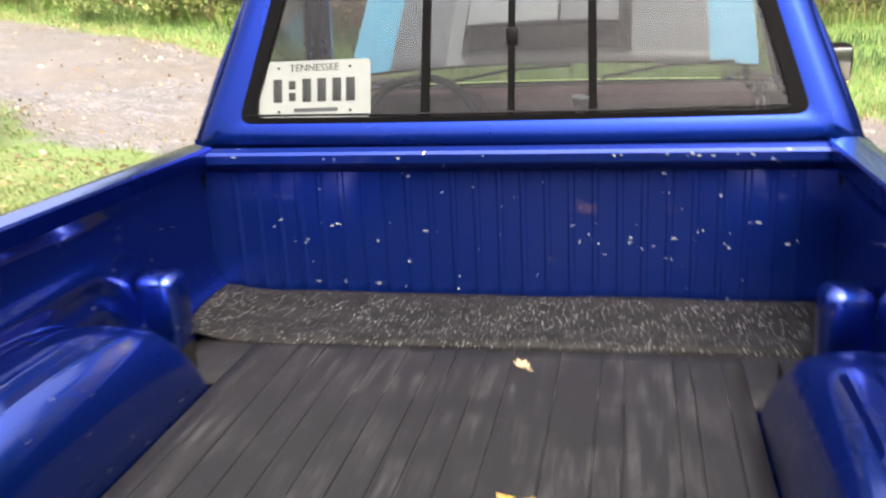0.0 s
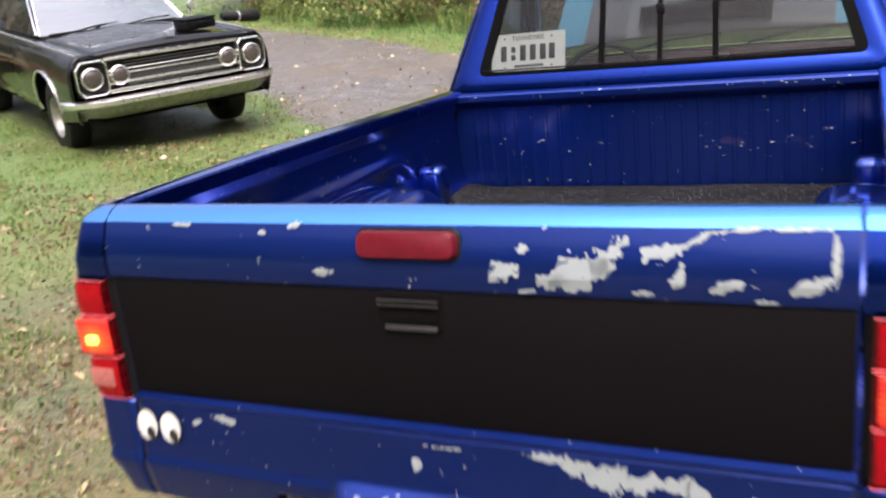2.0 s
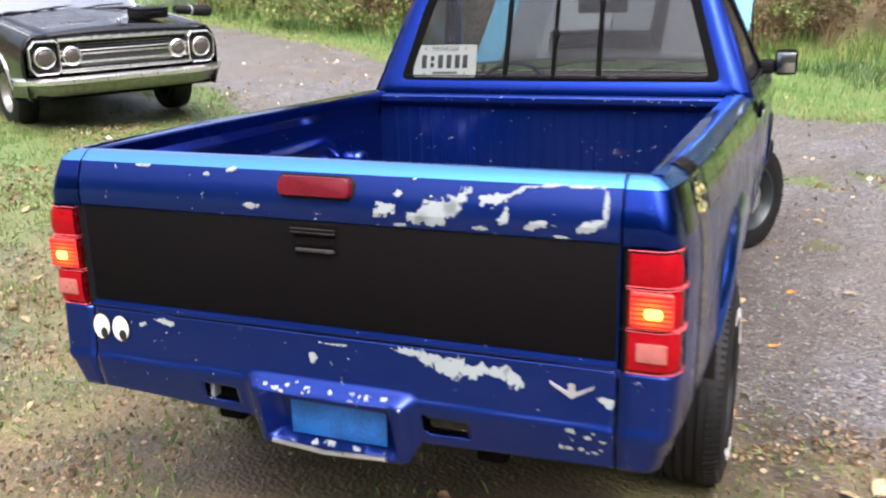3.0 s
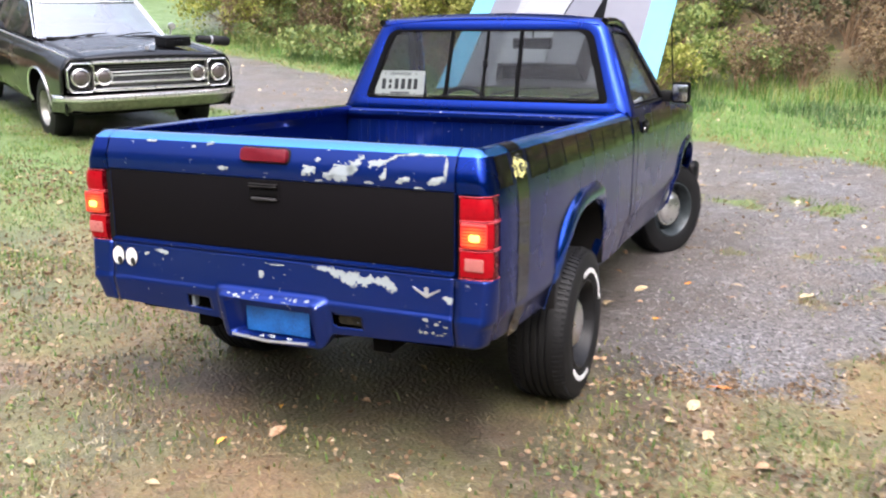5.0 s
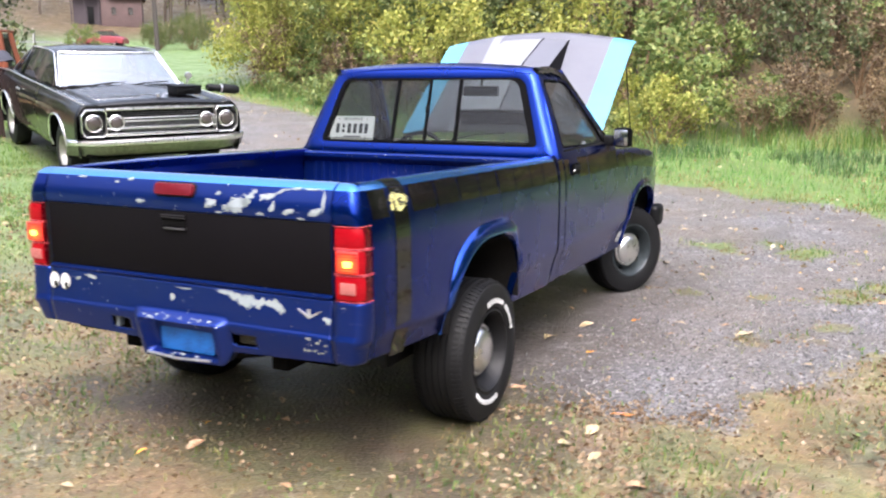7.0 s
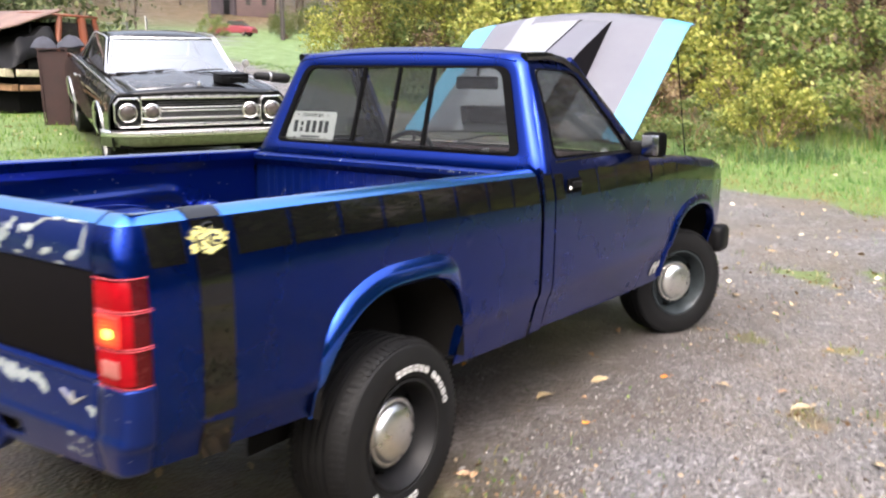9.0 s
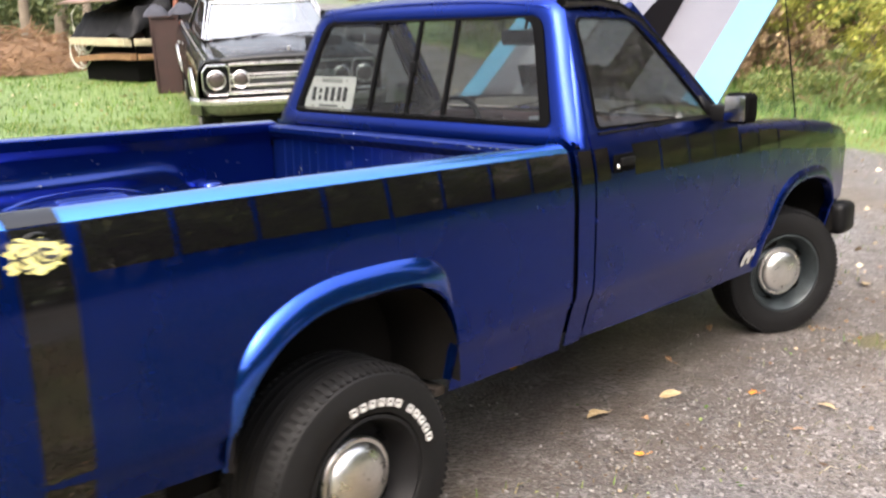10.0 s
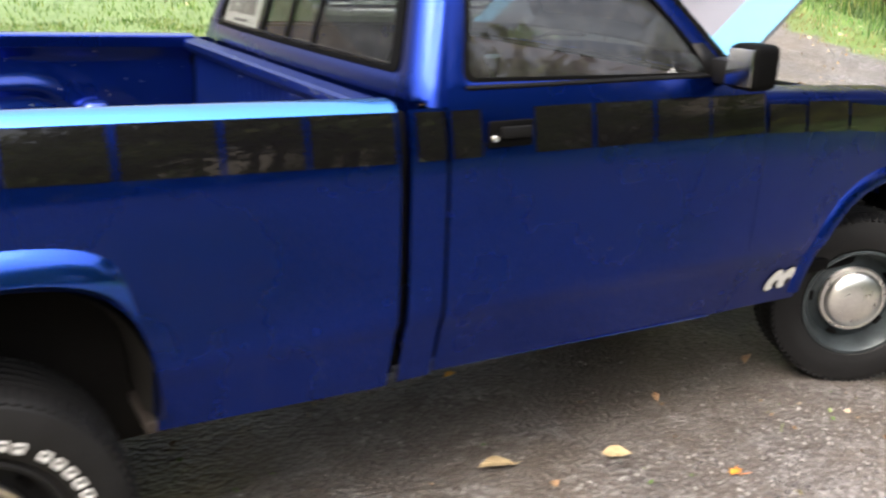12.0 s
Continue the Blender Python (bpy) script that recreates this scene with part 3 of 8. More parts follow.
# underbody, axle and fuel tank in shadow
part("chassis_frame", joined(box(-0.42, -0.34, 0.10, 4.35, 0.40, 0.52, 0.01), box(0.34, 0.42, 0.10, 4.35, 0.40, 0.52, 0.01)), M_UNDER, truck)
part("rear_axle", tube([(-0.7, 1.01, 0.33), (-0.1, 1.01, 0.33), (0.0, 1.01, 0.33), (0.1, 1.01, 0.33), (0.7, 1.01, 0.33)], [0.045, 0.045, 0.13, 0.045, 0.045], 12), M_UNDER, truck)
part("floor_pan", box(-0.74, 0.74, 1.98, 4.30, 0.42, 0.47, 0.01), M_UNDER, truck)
# unseen tyre and beam, added to block light under the truck
part("spare_tyre", spin([(-0.10, 0.18), (-0.11, 0.24), (-0.07, 0.31), (0.0, 0.325), (0.07, 0.31), (0.11, 0.24), (0.10, 0.18)], 32, "z", m=Matrix.Translation((0.0, 0.40, 0.50))), M_UNDER, truck, "unseen black tyre under the bed, added to block light")
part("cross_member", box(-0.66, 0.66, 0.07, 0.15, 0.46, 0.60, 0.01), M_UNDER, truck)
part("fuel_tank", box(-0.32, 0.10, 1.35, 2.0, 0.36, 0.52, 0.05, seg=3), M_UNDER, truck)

# ---- cab ----
CABX = [(1.098, -0.0274), (1.125, -0.036), (1.145, -0.043), (1.30, -0.100), (1.45, -0.165), (1.53, -0.203), (1.56, -0.228), (1.585, -0.275)]


def cab_x(y, z):
    return curve(y, HALF) + (curve(z, SIDE) if z < 1.098 else curve(z, CABX))


def back_y(z):
    return 1.985 + max(0.0, z - 1.12) * 0.31


def loop_points(corners, r, n=5):
    """A closed outline with rounded corners, from corner points."""
    out = []
    cs = [Vector(c) for c in corners]
    for i, c in enumerate(cs):
        a, b = cs[i - 1], cs[(i + 1) % len(cs)]
        rr = r[i] if isinstance(r, (list, tuple)) else r
        p, q = c + (a - c).normalized() * rr, c + (b - c).normalized() * rr
        for k in range(n + 1):
            t = k / n
            out.append(p * (1 - t) ** 2 + c * 2 * t * (1 - t) + q * t * t)
    # even out the long edges
    res = []
    for i, p in enumerate(out):
        q = out[(i + 1) % len(out)]
        res.append(p)
        if i % (n + 1) == n:
            for k in range(1, 8):
                res.append(p.lerp(q, k / 8))
    return res


def on_back(p, d=0.0):
    """A point of the back face: x across, z up; d metres proud."""
    x, z = p[0], p[1]
    bow = 0.020 * (x / 0.7) ** 2
    return (x, back_y(z) + bow - d, z)


def on_side(p, s, d=0.0):
    """A point of the cab side: y along, z up."""
    return (s * (cab_x(p[0], p[1]) + d), p[0], p[1])


cab = part("cab_lower_back", sheet([[on_back((lerp(-0.82, 0.82, k / 24), z)) for k in range(25)] for z in (0.48, 0.8, 1.04, 1.12)]), M_BLUE, truck, "blue lower back wall of the cab")
outer = loop_points([(-0.800, 1.105), (0.806, 1.105), (0.628, 1.585), (-0.618, 1.585)], [0.01, 0.01, 0.07, 0.07])
inner = loop_points([(-0.690, 1.160), (0.716, 1.160), (0.594, 1.535), (-0.580, 1.535)], [0.035, 0.035, 0.06, 0.06])
rows = [[on_back(p) for p in inner], [on_back(p.lerp(q, 0.5), 0.006) for p, q in zip(inner, outer)], [on_back(p, 0.003) for p in outer]]
rows.append([(p.x * 1.028, back_y(p.y) + 0.050, p.y + (0.008 if p.y > 1.4 else 0)) for p in outer])
part("rear_window_surround", sheet(rows, True), M_BLUE, truck, "bright blue cab frame round the rear window", sharp=60)

# sliding rear window
rear_window = part("rear_window", sheet([[on_back(p, -0.012) for p in inner], [on_back(p, 0.004) for p in inner], [on_back(p * 0.94 + Vector((0, 1.3475)) * 0.06, 0.006) for p in inner], [on_back(p * 0.94 + Vector((0, 1.3475)) * 0.06, -0.012) for p in inner]], True), M_GASKET, truck, "three-pane sliding rear window in black rubber")


def divider(x0, x1, w):
    """An upright bar across the rear window."""
    rows = []
    for z in [lerp(1.172, 1.525, k / 8) for k in range(9)]:
        x = lerp(x0, x1, (z - 1.172) / 0.353)
        rows.append([on_back((x - w, z), -0.008), on_back((x - w, z), 0.004), on_back((x + w, z), 0.004), on_back((x + w, z), -0.008)])
    return sheet(rows)


for x0, x1, w in ((-0.190, -0.185, 0.010), (0.026, 0.024, 0.008), (0.222, 0.215, 0.010)):
    part("window_bar", divider(x0, x1, w), M_GASKET, rear_window)
part("window_latch", box(0.012, 0.040, 1.985 + 0.062, 1.985 + 0.075, 1.335, 1.375, 0.004), M_TRIM, rear_window)
part("slider_channel", sheet([[on_back((x, 1.176), 0.005) for x in (-0.67, -0.2, 0.2, 0.67)], [on_back((x, 1.181), 0.005) for x in (-0.67, -0.2, 0.2, 0.67)]]), M_TRIM, rear_window, solid=0.003)
for x0, x1, d in ((-0.665, -0.195, -0.002), (-0.185, 0.216, -0.006), (0.228, 0.680, -0.002)):
    def pane_x(x, z):
        lim = lerp(0.672, 0.552, (z - 1.17) / 0.36)
        return max(-lim, min(lim + 0.015, x))
    pane = part("window_pane", sheet([[on_back((pane_x(lerp(x0, x1, k / 8), z), z), d) for k in range(9)] for z in (1.172, 1.29, 1.41, 1.525)]), M_GLASS, rear_window)
    pane.visible_shadow = False

# roof: crowned sheet from the back edge to the windscreen
ROOF_Y = [2.128, 2.15, 2.20, 2.30, 2.42, 2.52, 2.58, 2.61]
rows = []
for y in ROOF_Y:
    fall = 0.03 * smooth(2.20, 2.12, y) + 0.035 * smooth(2.45, 2.62, y)
    row = []
    for k in range(25):
        u = lerp(-1, 1, k / 24)
        half = lerp(0.625, 0.635, smooth(2.13, 2.2, y))
        row.append((u * half, y, 1.618 - fall - 0.034 * abs(u) ** 2.6 * 1.0))
    rows.append(row)
part("roof", sheet(rows), M_BLUE, truck, "blue cab roof", solid=0.006)

for s in (1, -1):
    # rear quarter of the cab behind the door
    ys = (1.973, 1.99, 2.01, 2.04, 2.0645)
    rows = [[(s * side_x(y, z), y, z) for z in [lerp(0.418, 1.098, k / 26) for k in range(27)]] for y in ys]
    # dark strips in place of the shade in the door gaps
    part("door_jamb", gap_shade_strip(2.03, 2.11, 0.45, 1.09, 0.024, s), M_UNDER, truck)
    part("door_jamb", gap_shade_strip(3.09, 3.19, 0.44, 1.05, 0.024, s), M_UNDER, truck)
    quarter = part("cab_corner", sheet(rows), M_BLUE, truck, solid=0.004, crisp=True)
    rows = []
    for z in [1.098, 1.12, 1.145, 1.22, 1.30, 1.38, 1.45, 1.50, 1.53, 1.56, 1.585]:
        yb = back_y(z) + 0.046
        xb = 1.026 * lerp(0.803, 0.623, (z - 1.105) / 0.48)
        row = []
        for k in range(9):
            u = k / 8
            y = lerp(yb, 2.082 + (z - 1.10) * 0.20, u)
            x = lerp(xb, cab_x(y, z), math.sqrt(min(1, u / 0.4)))
            row.append((s * x, y, z))
        rows.append(row)
    part("cab_pillar", sheet(rows), M_BLUE, truck, "bright blue rear cab pillar")
    # drip rail over the door
    part("drip_rail", tube([(s * 0.645, 2.16, 1.572), (s * 0.650, 2.35, 1.580), (s * 0.648, 2.50, 1.565), (s * 0.665, 2.62, 1.515), (s * 0.735, 2.82, 1.335), (s * 0.815, 3.02, 1.135)], 0.020, 8), M_BLACK_PAINT, truck, "black roof rail and windscreen pillar edge")

    # door with its window
    DOOR_Y = [2.074, 2.10, 2.3, 2.5, 2.7, 2.9, 3.05, 3.13]
    rows = [[(s * side_x(y, z), y, z) for z in [lerp(0.428 - 0.032 * (y - 2.07), 1.098, k / 26) for k in range(27)]] + [(s * cab_x(y, 1.12), y, 1.12), (s * cab_x(y, 1.135), y, 1.135)] for y in DOOR_Y]
    door = part("door", sheet(rows), M_BLUE, truck, "deep blue cab door with black stripe blocks", solid=0.006, crisp=True)
    wo = loop_points([(2.078, 1.128), (3.055, 1.128), (2.590, 1.565), (2.165, 1.565)], [0.01, 0.02, 0.09, 0.03])
    wi = loop_points([(2.125, 1.150), (2.945, 1.135), (2.570, 1.520), (2.200, 1.528)], [0.03, 0.02, 0.05, 0.05])
    rows = [[on_side(p, s, -0.012) for p in wi], [on_side(p, s, 0.002) for p in wi], [on_side(p, s, 0.004) for p in [a.lerp(b, 0.35) for a, b in zip(wi, wo)]], [on_side(p, s, 0.0) for p in wo]]
    part("window_frame", sheet(rows, True), M_BLUE, door, sharp=60)
    wr = [p * 0.955 + Vector((2.49, 1.33)) * 0.045 for p in wi]
    window_seal = part("window_seal", sheet([[on_side(p, s, 0.003) for p in wi], [on_side(p, s, 0.004) for p in wr], [on_side(p, s, -0.01) for p in wr]], True), M_GASKET, door)
    bm = bmesh.new()
    cen = on_side((2.49, 1.33), s, -0.006)
    rim = [on_side(p, s, -0.006) for p in wr]
    cv = bm.verts.new(cen)
    rv = [bm.verts.new(p) for p in rim]
    for i in range(len(rv)):
        bm.faces.new((cv, rv[i], rv[(i + 1) % len(rv)]))
    part("door_glass", bm, M_GLASS_DARK, door, "smoked door window glass").visible_shadow = False
    part("belt_trim", tube([on_side((lerp(2.13, 2.99, k / 10), 1.137), s, 0.004) for k in range(11)], 0.006, 6), M_TRIM, door)
    # painted glint along the lower door edge
    part("sill_seam", tube([(s * (side_x(y, 0.428) + 0.001), y, 0.428 - 0.032 * (y - 2.07)) for y in (2.08, 2.4, 2.75, 3.05)], 0.0016, 6), M_BLUE_SKYLIT, door, "seam along the door's lower edge, brightened as if catching light")
    # door handle in its recess
    hand_le = part("door_handle", box(*sorted((s * 0.862, s * 0.874)), 2.172, 2.300, 1.000, 1.064, 0.006), M_GASKET, door, "black recessed door handle")
    part("handle_flap", box(*sorted((s * 0.868, s * 0.882)), 2.205, 2.292, 1.022, 1.050, 0.005), M_TRIM, hand_le)
    part("lock_cylinder", spin([(0.874, 0.0), (0.878, 0.007), (0.874, 0.009)], 12, "x", m=Matrix.Scale(s, 4, (1, 0, 0)) @ Matrix.Translation((0.002, 2.188, 1.024))), M_CHROME, hand_le)
    # mirror
    mirror = part("door_mirror", box(*sorted((s * 0.888, s * 0.992)), 2.90, 3.00, 1.112, 1.232, 0.022, seg=3), M_GASKET, door, "black door mirror")
    part("mirror_arm", box(*sorted((s * 0.815, s * 0.89)), 2.915, 2.985, 1.115, 1.185, 0.015), M_TRIM, mirror)
    M_MIRROR = plain("mirror_glass", (0.45, 0.47, 0.5), 0.12, 1.0, 0.03)
    part("mirror_face", box(*sorted((s * 0.898, s * 0.982)), 2.896, 2.902, 1.124, 1.220, 0.002), M_MIRROR, mirror)
    part("mirror_sail", sheet([[on_side((2.90, 1.14), s, 0.006), on_side((2.99, 1.14), s, 0.006)], [on_side((2.86, 1.22), s, 0.006), on_side((2.90, 1.22), s, 0.006)]]), M_TRIM, door, solid=0.006)
    # front fender with the wheel opening
    rows = []
    for y in arch_columns(3.136, 4.50, FRONT["c"], FRONT["w"]):
        top = curve(y, [(3.13, 1.085), (3.8, 1.055), (4.2, 1.015), (4.42, 0.975), (4.50, 0.90)])
        low = fender_low(y)
        row = [(s * side_x(y, z), y, z) for z in [lerp(low, top - 0.03, k / 12) for k in range(13)]]
        bx = side_x(y, top - 0.03)
        for k in range(1, 6):
            t = math.pi / 2 * k / 5
            row.append((s * (bx - 0.045 * (1 - math.cos(t))), y, top - 0.03 + 0.03 * math.sin(t)))
        row.append((s * 0.735, y, top + 0.004))
        row.append((s * 0.725, y, top - 0.03))
        rows.append(row)
    fender = part("front_fender", sheet(rows), M_BLUE, truck, "blue front fender with a black band", sharp=50)
    rows = []
    for k in range(49):
        t = math.pi * (k / 48)
        cx, sx = math.cos(t), math.sin(t)
        row = []
        for grow, out in ((0.055, 0.0), (0.045, 0.008), (0.028, 0.016), (0.008, 0.016), (0.0, 0.010), (-0.002, -0.03)):
            y = FRONT["c"] + (FRONT["w"] + grow * 0.8) * math.copysign(abs(cx) ** 0.8, cx)
            z = 0.41 + (FRONT["top"] + grow - 0.41) * sx ** 0.8
            row.append((s * (side_x(y, z) + out), y, z))
        rows.append(row)
    part("wheel_arch_lip", sheet(rows), M_BLUE, fender)
    rows = []
    for k in range(33):
        t = math.pi * (k / 32)
        y = FRONT["c"] + 0.44 * math.copysign(abs(math.cos(t)) ** 0.8, math.cos(t))
        rows.append([(s * xx, y, 0.43 + 0.36 * math.sin(t) ** 0.8) for xx in (0.83, 0.7, 0.5)])
    part("wheel_liner", sheet(rows), M_LINER, fender)

# windscreen with its pillars
rows = []
for k in range(9):
    u = k / 8
    y, z = lerp(3.06, 2.60, u), lerp(1.115, 1.565, u)
    half = lerp(0.775, 0.615, u)
    rows.append([(lerp(-half, half, j / 12), y + 0.10 * (1 - (2 * j / 12 - 1) ** 2) * (1 - 0.4 * u), z) for j in range(13)])
wind = part("windscreen", sheet(rows), M_GLASS, truck, "clear curved windscreen")
wind.visible_shadow = False
for s in (1, -1):
    part("windscreen_pillar", tube([(s * lerp(0.80, 0.630, k / 8), lerp(3.06, 2.60, k / 8), lerp(1.105, 1.565, k / 8)) for k in range(9)], 0.026, 8), M_BLUE, wind)
part("cowl", sheet([[(lerp(-0.76, 0.76, k / 10), y + 0.10 * (1 - (2 * k / 10 - 1) ** 2), z) for k in range(11)] for y, z in ((3.04, 1.110), (3.10, 1.100), (3.20, 1.075), (3.21, 1.02))]), M_TRIM, truck, "black cowl below the windscreen", solid=0.004)
for x in (-0.35, 0.2):
    part("wiper", tube([(x, 3.16, 1.115), (x + 0.22, 3.10, 1.160), (x + 0.45, 3.06, 1.175)], 0.007, 6), M_TRIM, wind)

# open hood, hinged at the cowl
H_A = radians(39.4)
H_LEN = 1.09
hood_m = pose(0, 3.14, 1.145, math.degrees(H_A))
M_HOOD_GREY = car_paint("grey_hood_paint", (0.098, 0.096, 0.112), 0.45, 0.0, 0.2, 0.2, (0.20, 0.20, 0.21))
M_HOOD_WHITE = car_paint("white_hood_paint", (0.20, 0.20, 0.218), 0.42, 0.0, 0.15, 0.2, (0.26, 0.26, 0.27))
M_HOOD_AQUA = car_paint("aqua_hood_paint", (0.075, 0.29, 0.46), 0.40, 0.0, 0.2, 0.3, (0.12, 0.36, 0.46))


def hood_z(x, v):
    crown = 0.045 * (1 - (x / 0.74) ** 2)
    nose = -0.05 * smooth(0.9, 1.0, v) ** 1.5
    return crown + nose


def hood_strip(x0, x1, n=6, lift=0.0):
    rows = []
    for k in range(17):
        v = k / 16
        rows.append([(lerp(x0, x1, j / n), v * H_LEN + 0.085 * v * (1 - (lerp(x0, x1, j / n) / 0.74) ** 2), hood_z(lerp(x0, x1, j / n), v) + lift) for j in range(n + 1)])
    return sheet(rows)


hood = part("hood", hood_strip(-0.735, 0.735, 24), M_HOOD_GREY, truck, "raised hood with grey, white and aqua bands", solid=0.012)
hood.matrix_world = hood_m
for x0, x1, mat, nm in ((-0.737, -0.575, M_HOOD_AQUA, "aqua_band"), (0.575, 0.737, M_HOOD_AQUA, "aqua_band"), (-0.36, -0.285, M_HOOD_WHITE, "white_band")):
    part(nm, hood_strip(x0, x1, 5, 0.009), mat, hood)
# scoop that opens towards the windscreen, painted in two tones
def scoop_h(v):
    return 0.150 * (1 - smooth(0.25, 1.0, v)) ** 0.8 + 0.004


def scoop_skin(us):
    rows = []
    for k in range(19):
        v = k / 18
        h, y = scoop_h(v), lerp(0.04, 1.0, v)
        rows.append([(u, y + 0.085 * v * (1 - (u / 0.74) ** 2), hood_z(u, v) + 0.012 + h * (1.0 - 0.6 * u * u)) for u in us])
    return sheet(rows)


scoop = part("hood_scoop", scoop_skin((-0.262, -0.2, -0.1, 0.0, 0.06)), M_HOOD_WHITE, hood, "white rear-facing hood scoop", sharp=25)
part("scoop_top", scoop_skin((0.06, 0.12, 0.2, 0.262)), M_HOOD_GREY, scoop, "grey half of the scoop's top")
part("scoop_mouth", sheet([[(-0.27, 0.075, 0.04), (0.27, 0.075, 0.04)], [(-0.255, 0.075, 0.155), (0.255, 0.075, 0.155)]]), M_UNDER, scoop, "black scoop opening", solid=0.01)
for s in (1, -1):
    rows = []
    for k in range(19):
        v = k / 18
        rows.append([(s * (0.262 + 0.045 * u * scoop_h(v) / 0.154), lerp(0.04, 1.0, v) + 0.075 * v, hood_z(0.262, v) + 0.008 + 0.004 * (1 - u) + scoop_h(v) * 0.959 * (1 - u)) for u in (0, 0.5, 1)])
    part("scoop_flank", sheet(rows), M_BLACK_MATT, scoop, "black painted scoop flank")
part("scoop_seam", tube([(0.06, lerp(0.04, 1.0, k / 12) + 0.085 * k / 12, hood_z(0.06, k / 12) + 0.012 + scoop_h(k / 12)) for k in range(13)], 0.005, 5), M_UNDER, scoop)
for s in (1, -1):
    part("hood_hinge", tube([(s * 0.70, 3.22, 1.02), (s * 0.705, 3.20, 1.10), (s * 0.70, 3.24, 1.21)], 0.012, 6), M_TRIM, truck)
part("prop_rod", tube([(0.715, 3.80, 1.655), (0.722, 3.90, 1.34), (0.735, 3.99, 1.02)], 0.004, 6), M_TRIM, truck, "thin black hood prop rod")

# nose, grille and bumper ends
nose = part("front_panel", box(-0.76, 0.76, 4.36, 4.44, 0.55, 0.93, 0.02), M_BLUE, truck)
part("radiator", box(-0.40, 0.40, 4.12, 4.20, 0.50, 0.96, 0.01), M_UNDER, truck)
part("engine", joined(box(-0.28, 0.28, 3.25, 3.95, 0.60, 0.93, 0.05), spin([(0.93, 0.0), (0.93, 0.19), (1.0, 0.19), (1.0, 0.0)], 20, "z", m=Matrix.Translation((0, 3.6, 0)))), M_UNDER, truck)
bumper = part("front_bumper", box(-0.84, 0.84, 4.42, 4.56, 0.40, 0.56, 0.035, seg=3), M_TRIM, truck, "black front bumper")
for s in (1, -1):
    part("bumper_end", box(*sorted((s * 0.76, s * 0.872)), 4.36, 4.55, 0.40, 0.57, 0.04, seg=3), M_TRIM, bumper)

# interior: bench seat, dashboard, steering wheel, mirror
seat = part("bench_seat", joined(box(-0.66, 0.66, 2.16, 2.34, 0.60, 1.11, 0.05, seg=3), box(-0.66, 0.66, 2.28, 2.75, 0.58, 0.76, 0.05, seg=3)), M_INTERIOR, truck)
dash = part("dashboard", joined(box(-0.70, 0.70, 2.82, 3.12, 0.80, 1.10, 0.04, seg=3), box(-0.52, -0.18, 2.74, 2.86, 0.92, 1.125, 0.03, seg=3)), M_DASH, truck, "dark plum dashboard")
part("glovebox_panel", box(0.22, 0.62, 2.812, 2.822, 0.93, 1.06, 0.01), M_INTERIOR, dash)
part("air_vent", box(0.60, 0.67, 2.808, 2.822, 0.99, 1.07, 0.006), M_TRIM, dash)
swheel = part("steering_wheel", tube([Vector((-0.36 + 0.19 * math.cos(t), 2.64 + 0.19 * math.sin(t) * 0.42, 1.02 + 0.19 * math.sin(t) * 0.86)) for t in [2 * math.pi * k / 28 for k in range(28)]], 0.014, 8, closed=True), M_TRIM, truck)
part("steering_hub", box(-0.53, -0.19, 2.63, 2.665, 0.985, 1.05, 0.015), M_TRIM, swheel)
part("steering_column", tube([(-0.36, 2.66, 1.02), (-0.36, 2.85, 0.94)], 0.035), M_TRIM, swheel)
part("rear_view_mirror", box(-0.02, 0.22, 2.63, 2.665, 1.425, 1.490, 0.012), M_TRIM, truck, "black rear-view mirror")
part("mirror_stalk", tube([(0.10, 2.65, 1.48), (0.10, 2.67, 1.545)], 0.008), M_TRIM, truck)
part("gear_lever", tube([(0.12, 2.72, 0.80), (0.15, 2.66, 1.06), (0.155, 2.65, 1.12)], [0.01, 0.01, 0.028]), M_CHROME, truck, "chrome-topped gear lever")
part("headliner", sheet([[(x, y, 1.560 - 0.03 * abs(x)) for x in (-0.58, 0, 0.58)] for y in (2.16, 2.56)]), M_INTERIOR, truck, solid=0.01)
part("cab_floor", box(-0.72, 0.72, 2.06, 3.1, 0.47, 0.50), M_INTERIOR, truck)


# ---- wheels ----
def bar_arc(a0, a1, count, r, h, x, tall):
    """White raised letters on the tyre wall, as plain blocks in an arc."""
    for k in range(count):
        a = radians(lerp(a0, a1, k / (count - 1)))
        yield pose(x, -r * math.cos(a), r * math.sin(a), 0, 0, 0) @ Matrix.Rotation(math.pi / 2 - a, 4, "X"), h, tall


def cut_out(bm):
    """Opens the middle of a block from its face, so that an outline is left."""
    face = max(bm.faces, key=lambda f: f.calc_center_median().x * 10 + f.calc_area())
    inner = bmesh.ops.inset_region(bm, faces=[face], thickness=0.0046)
    bmesh.ops.translate(bm, verts=face.verts, vec=(-0.0055, 0, 0))


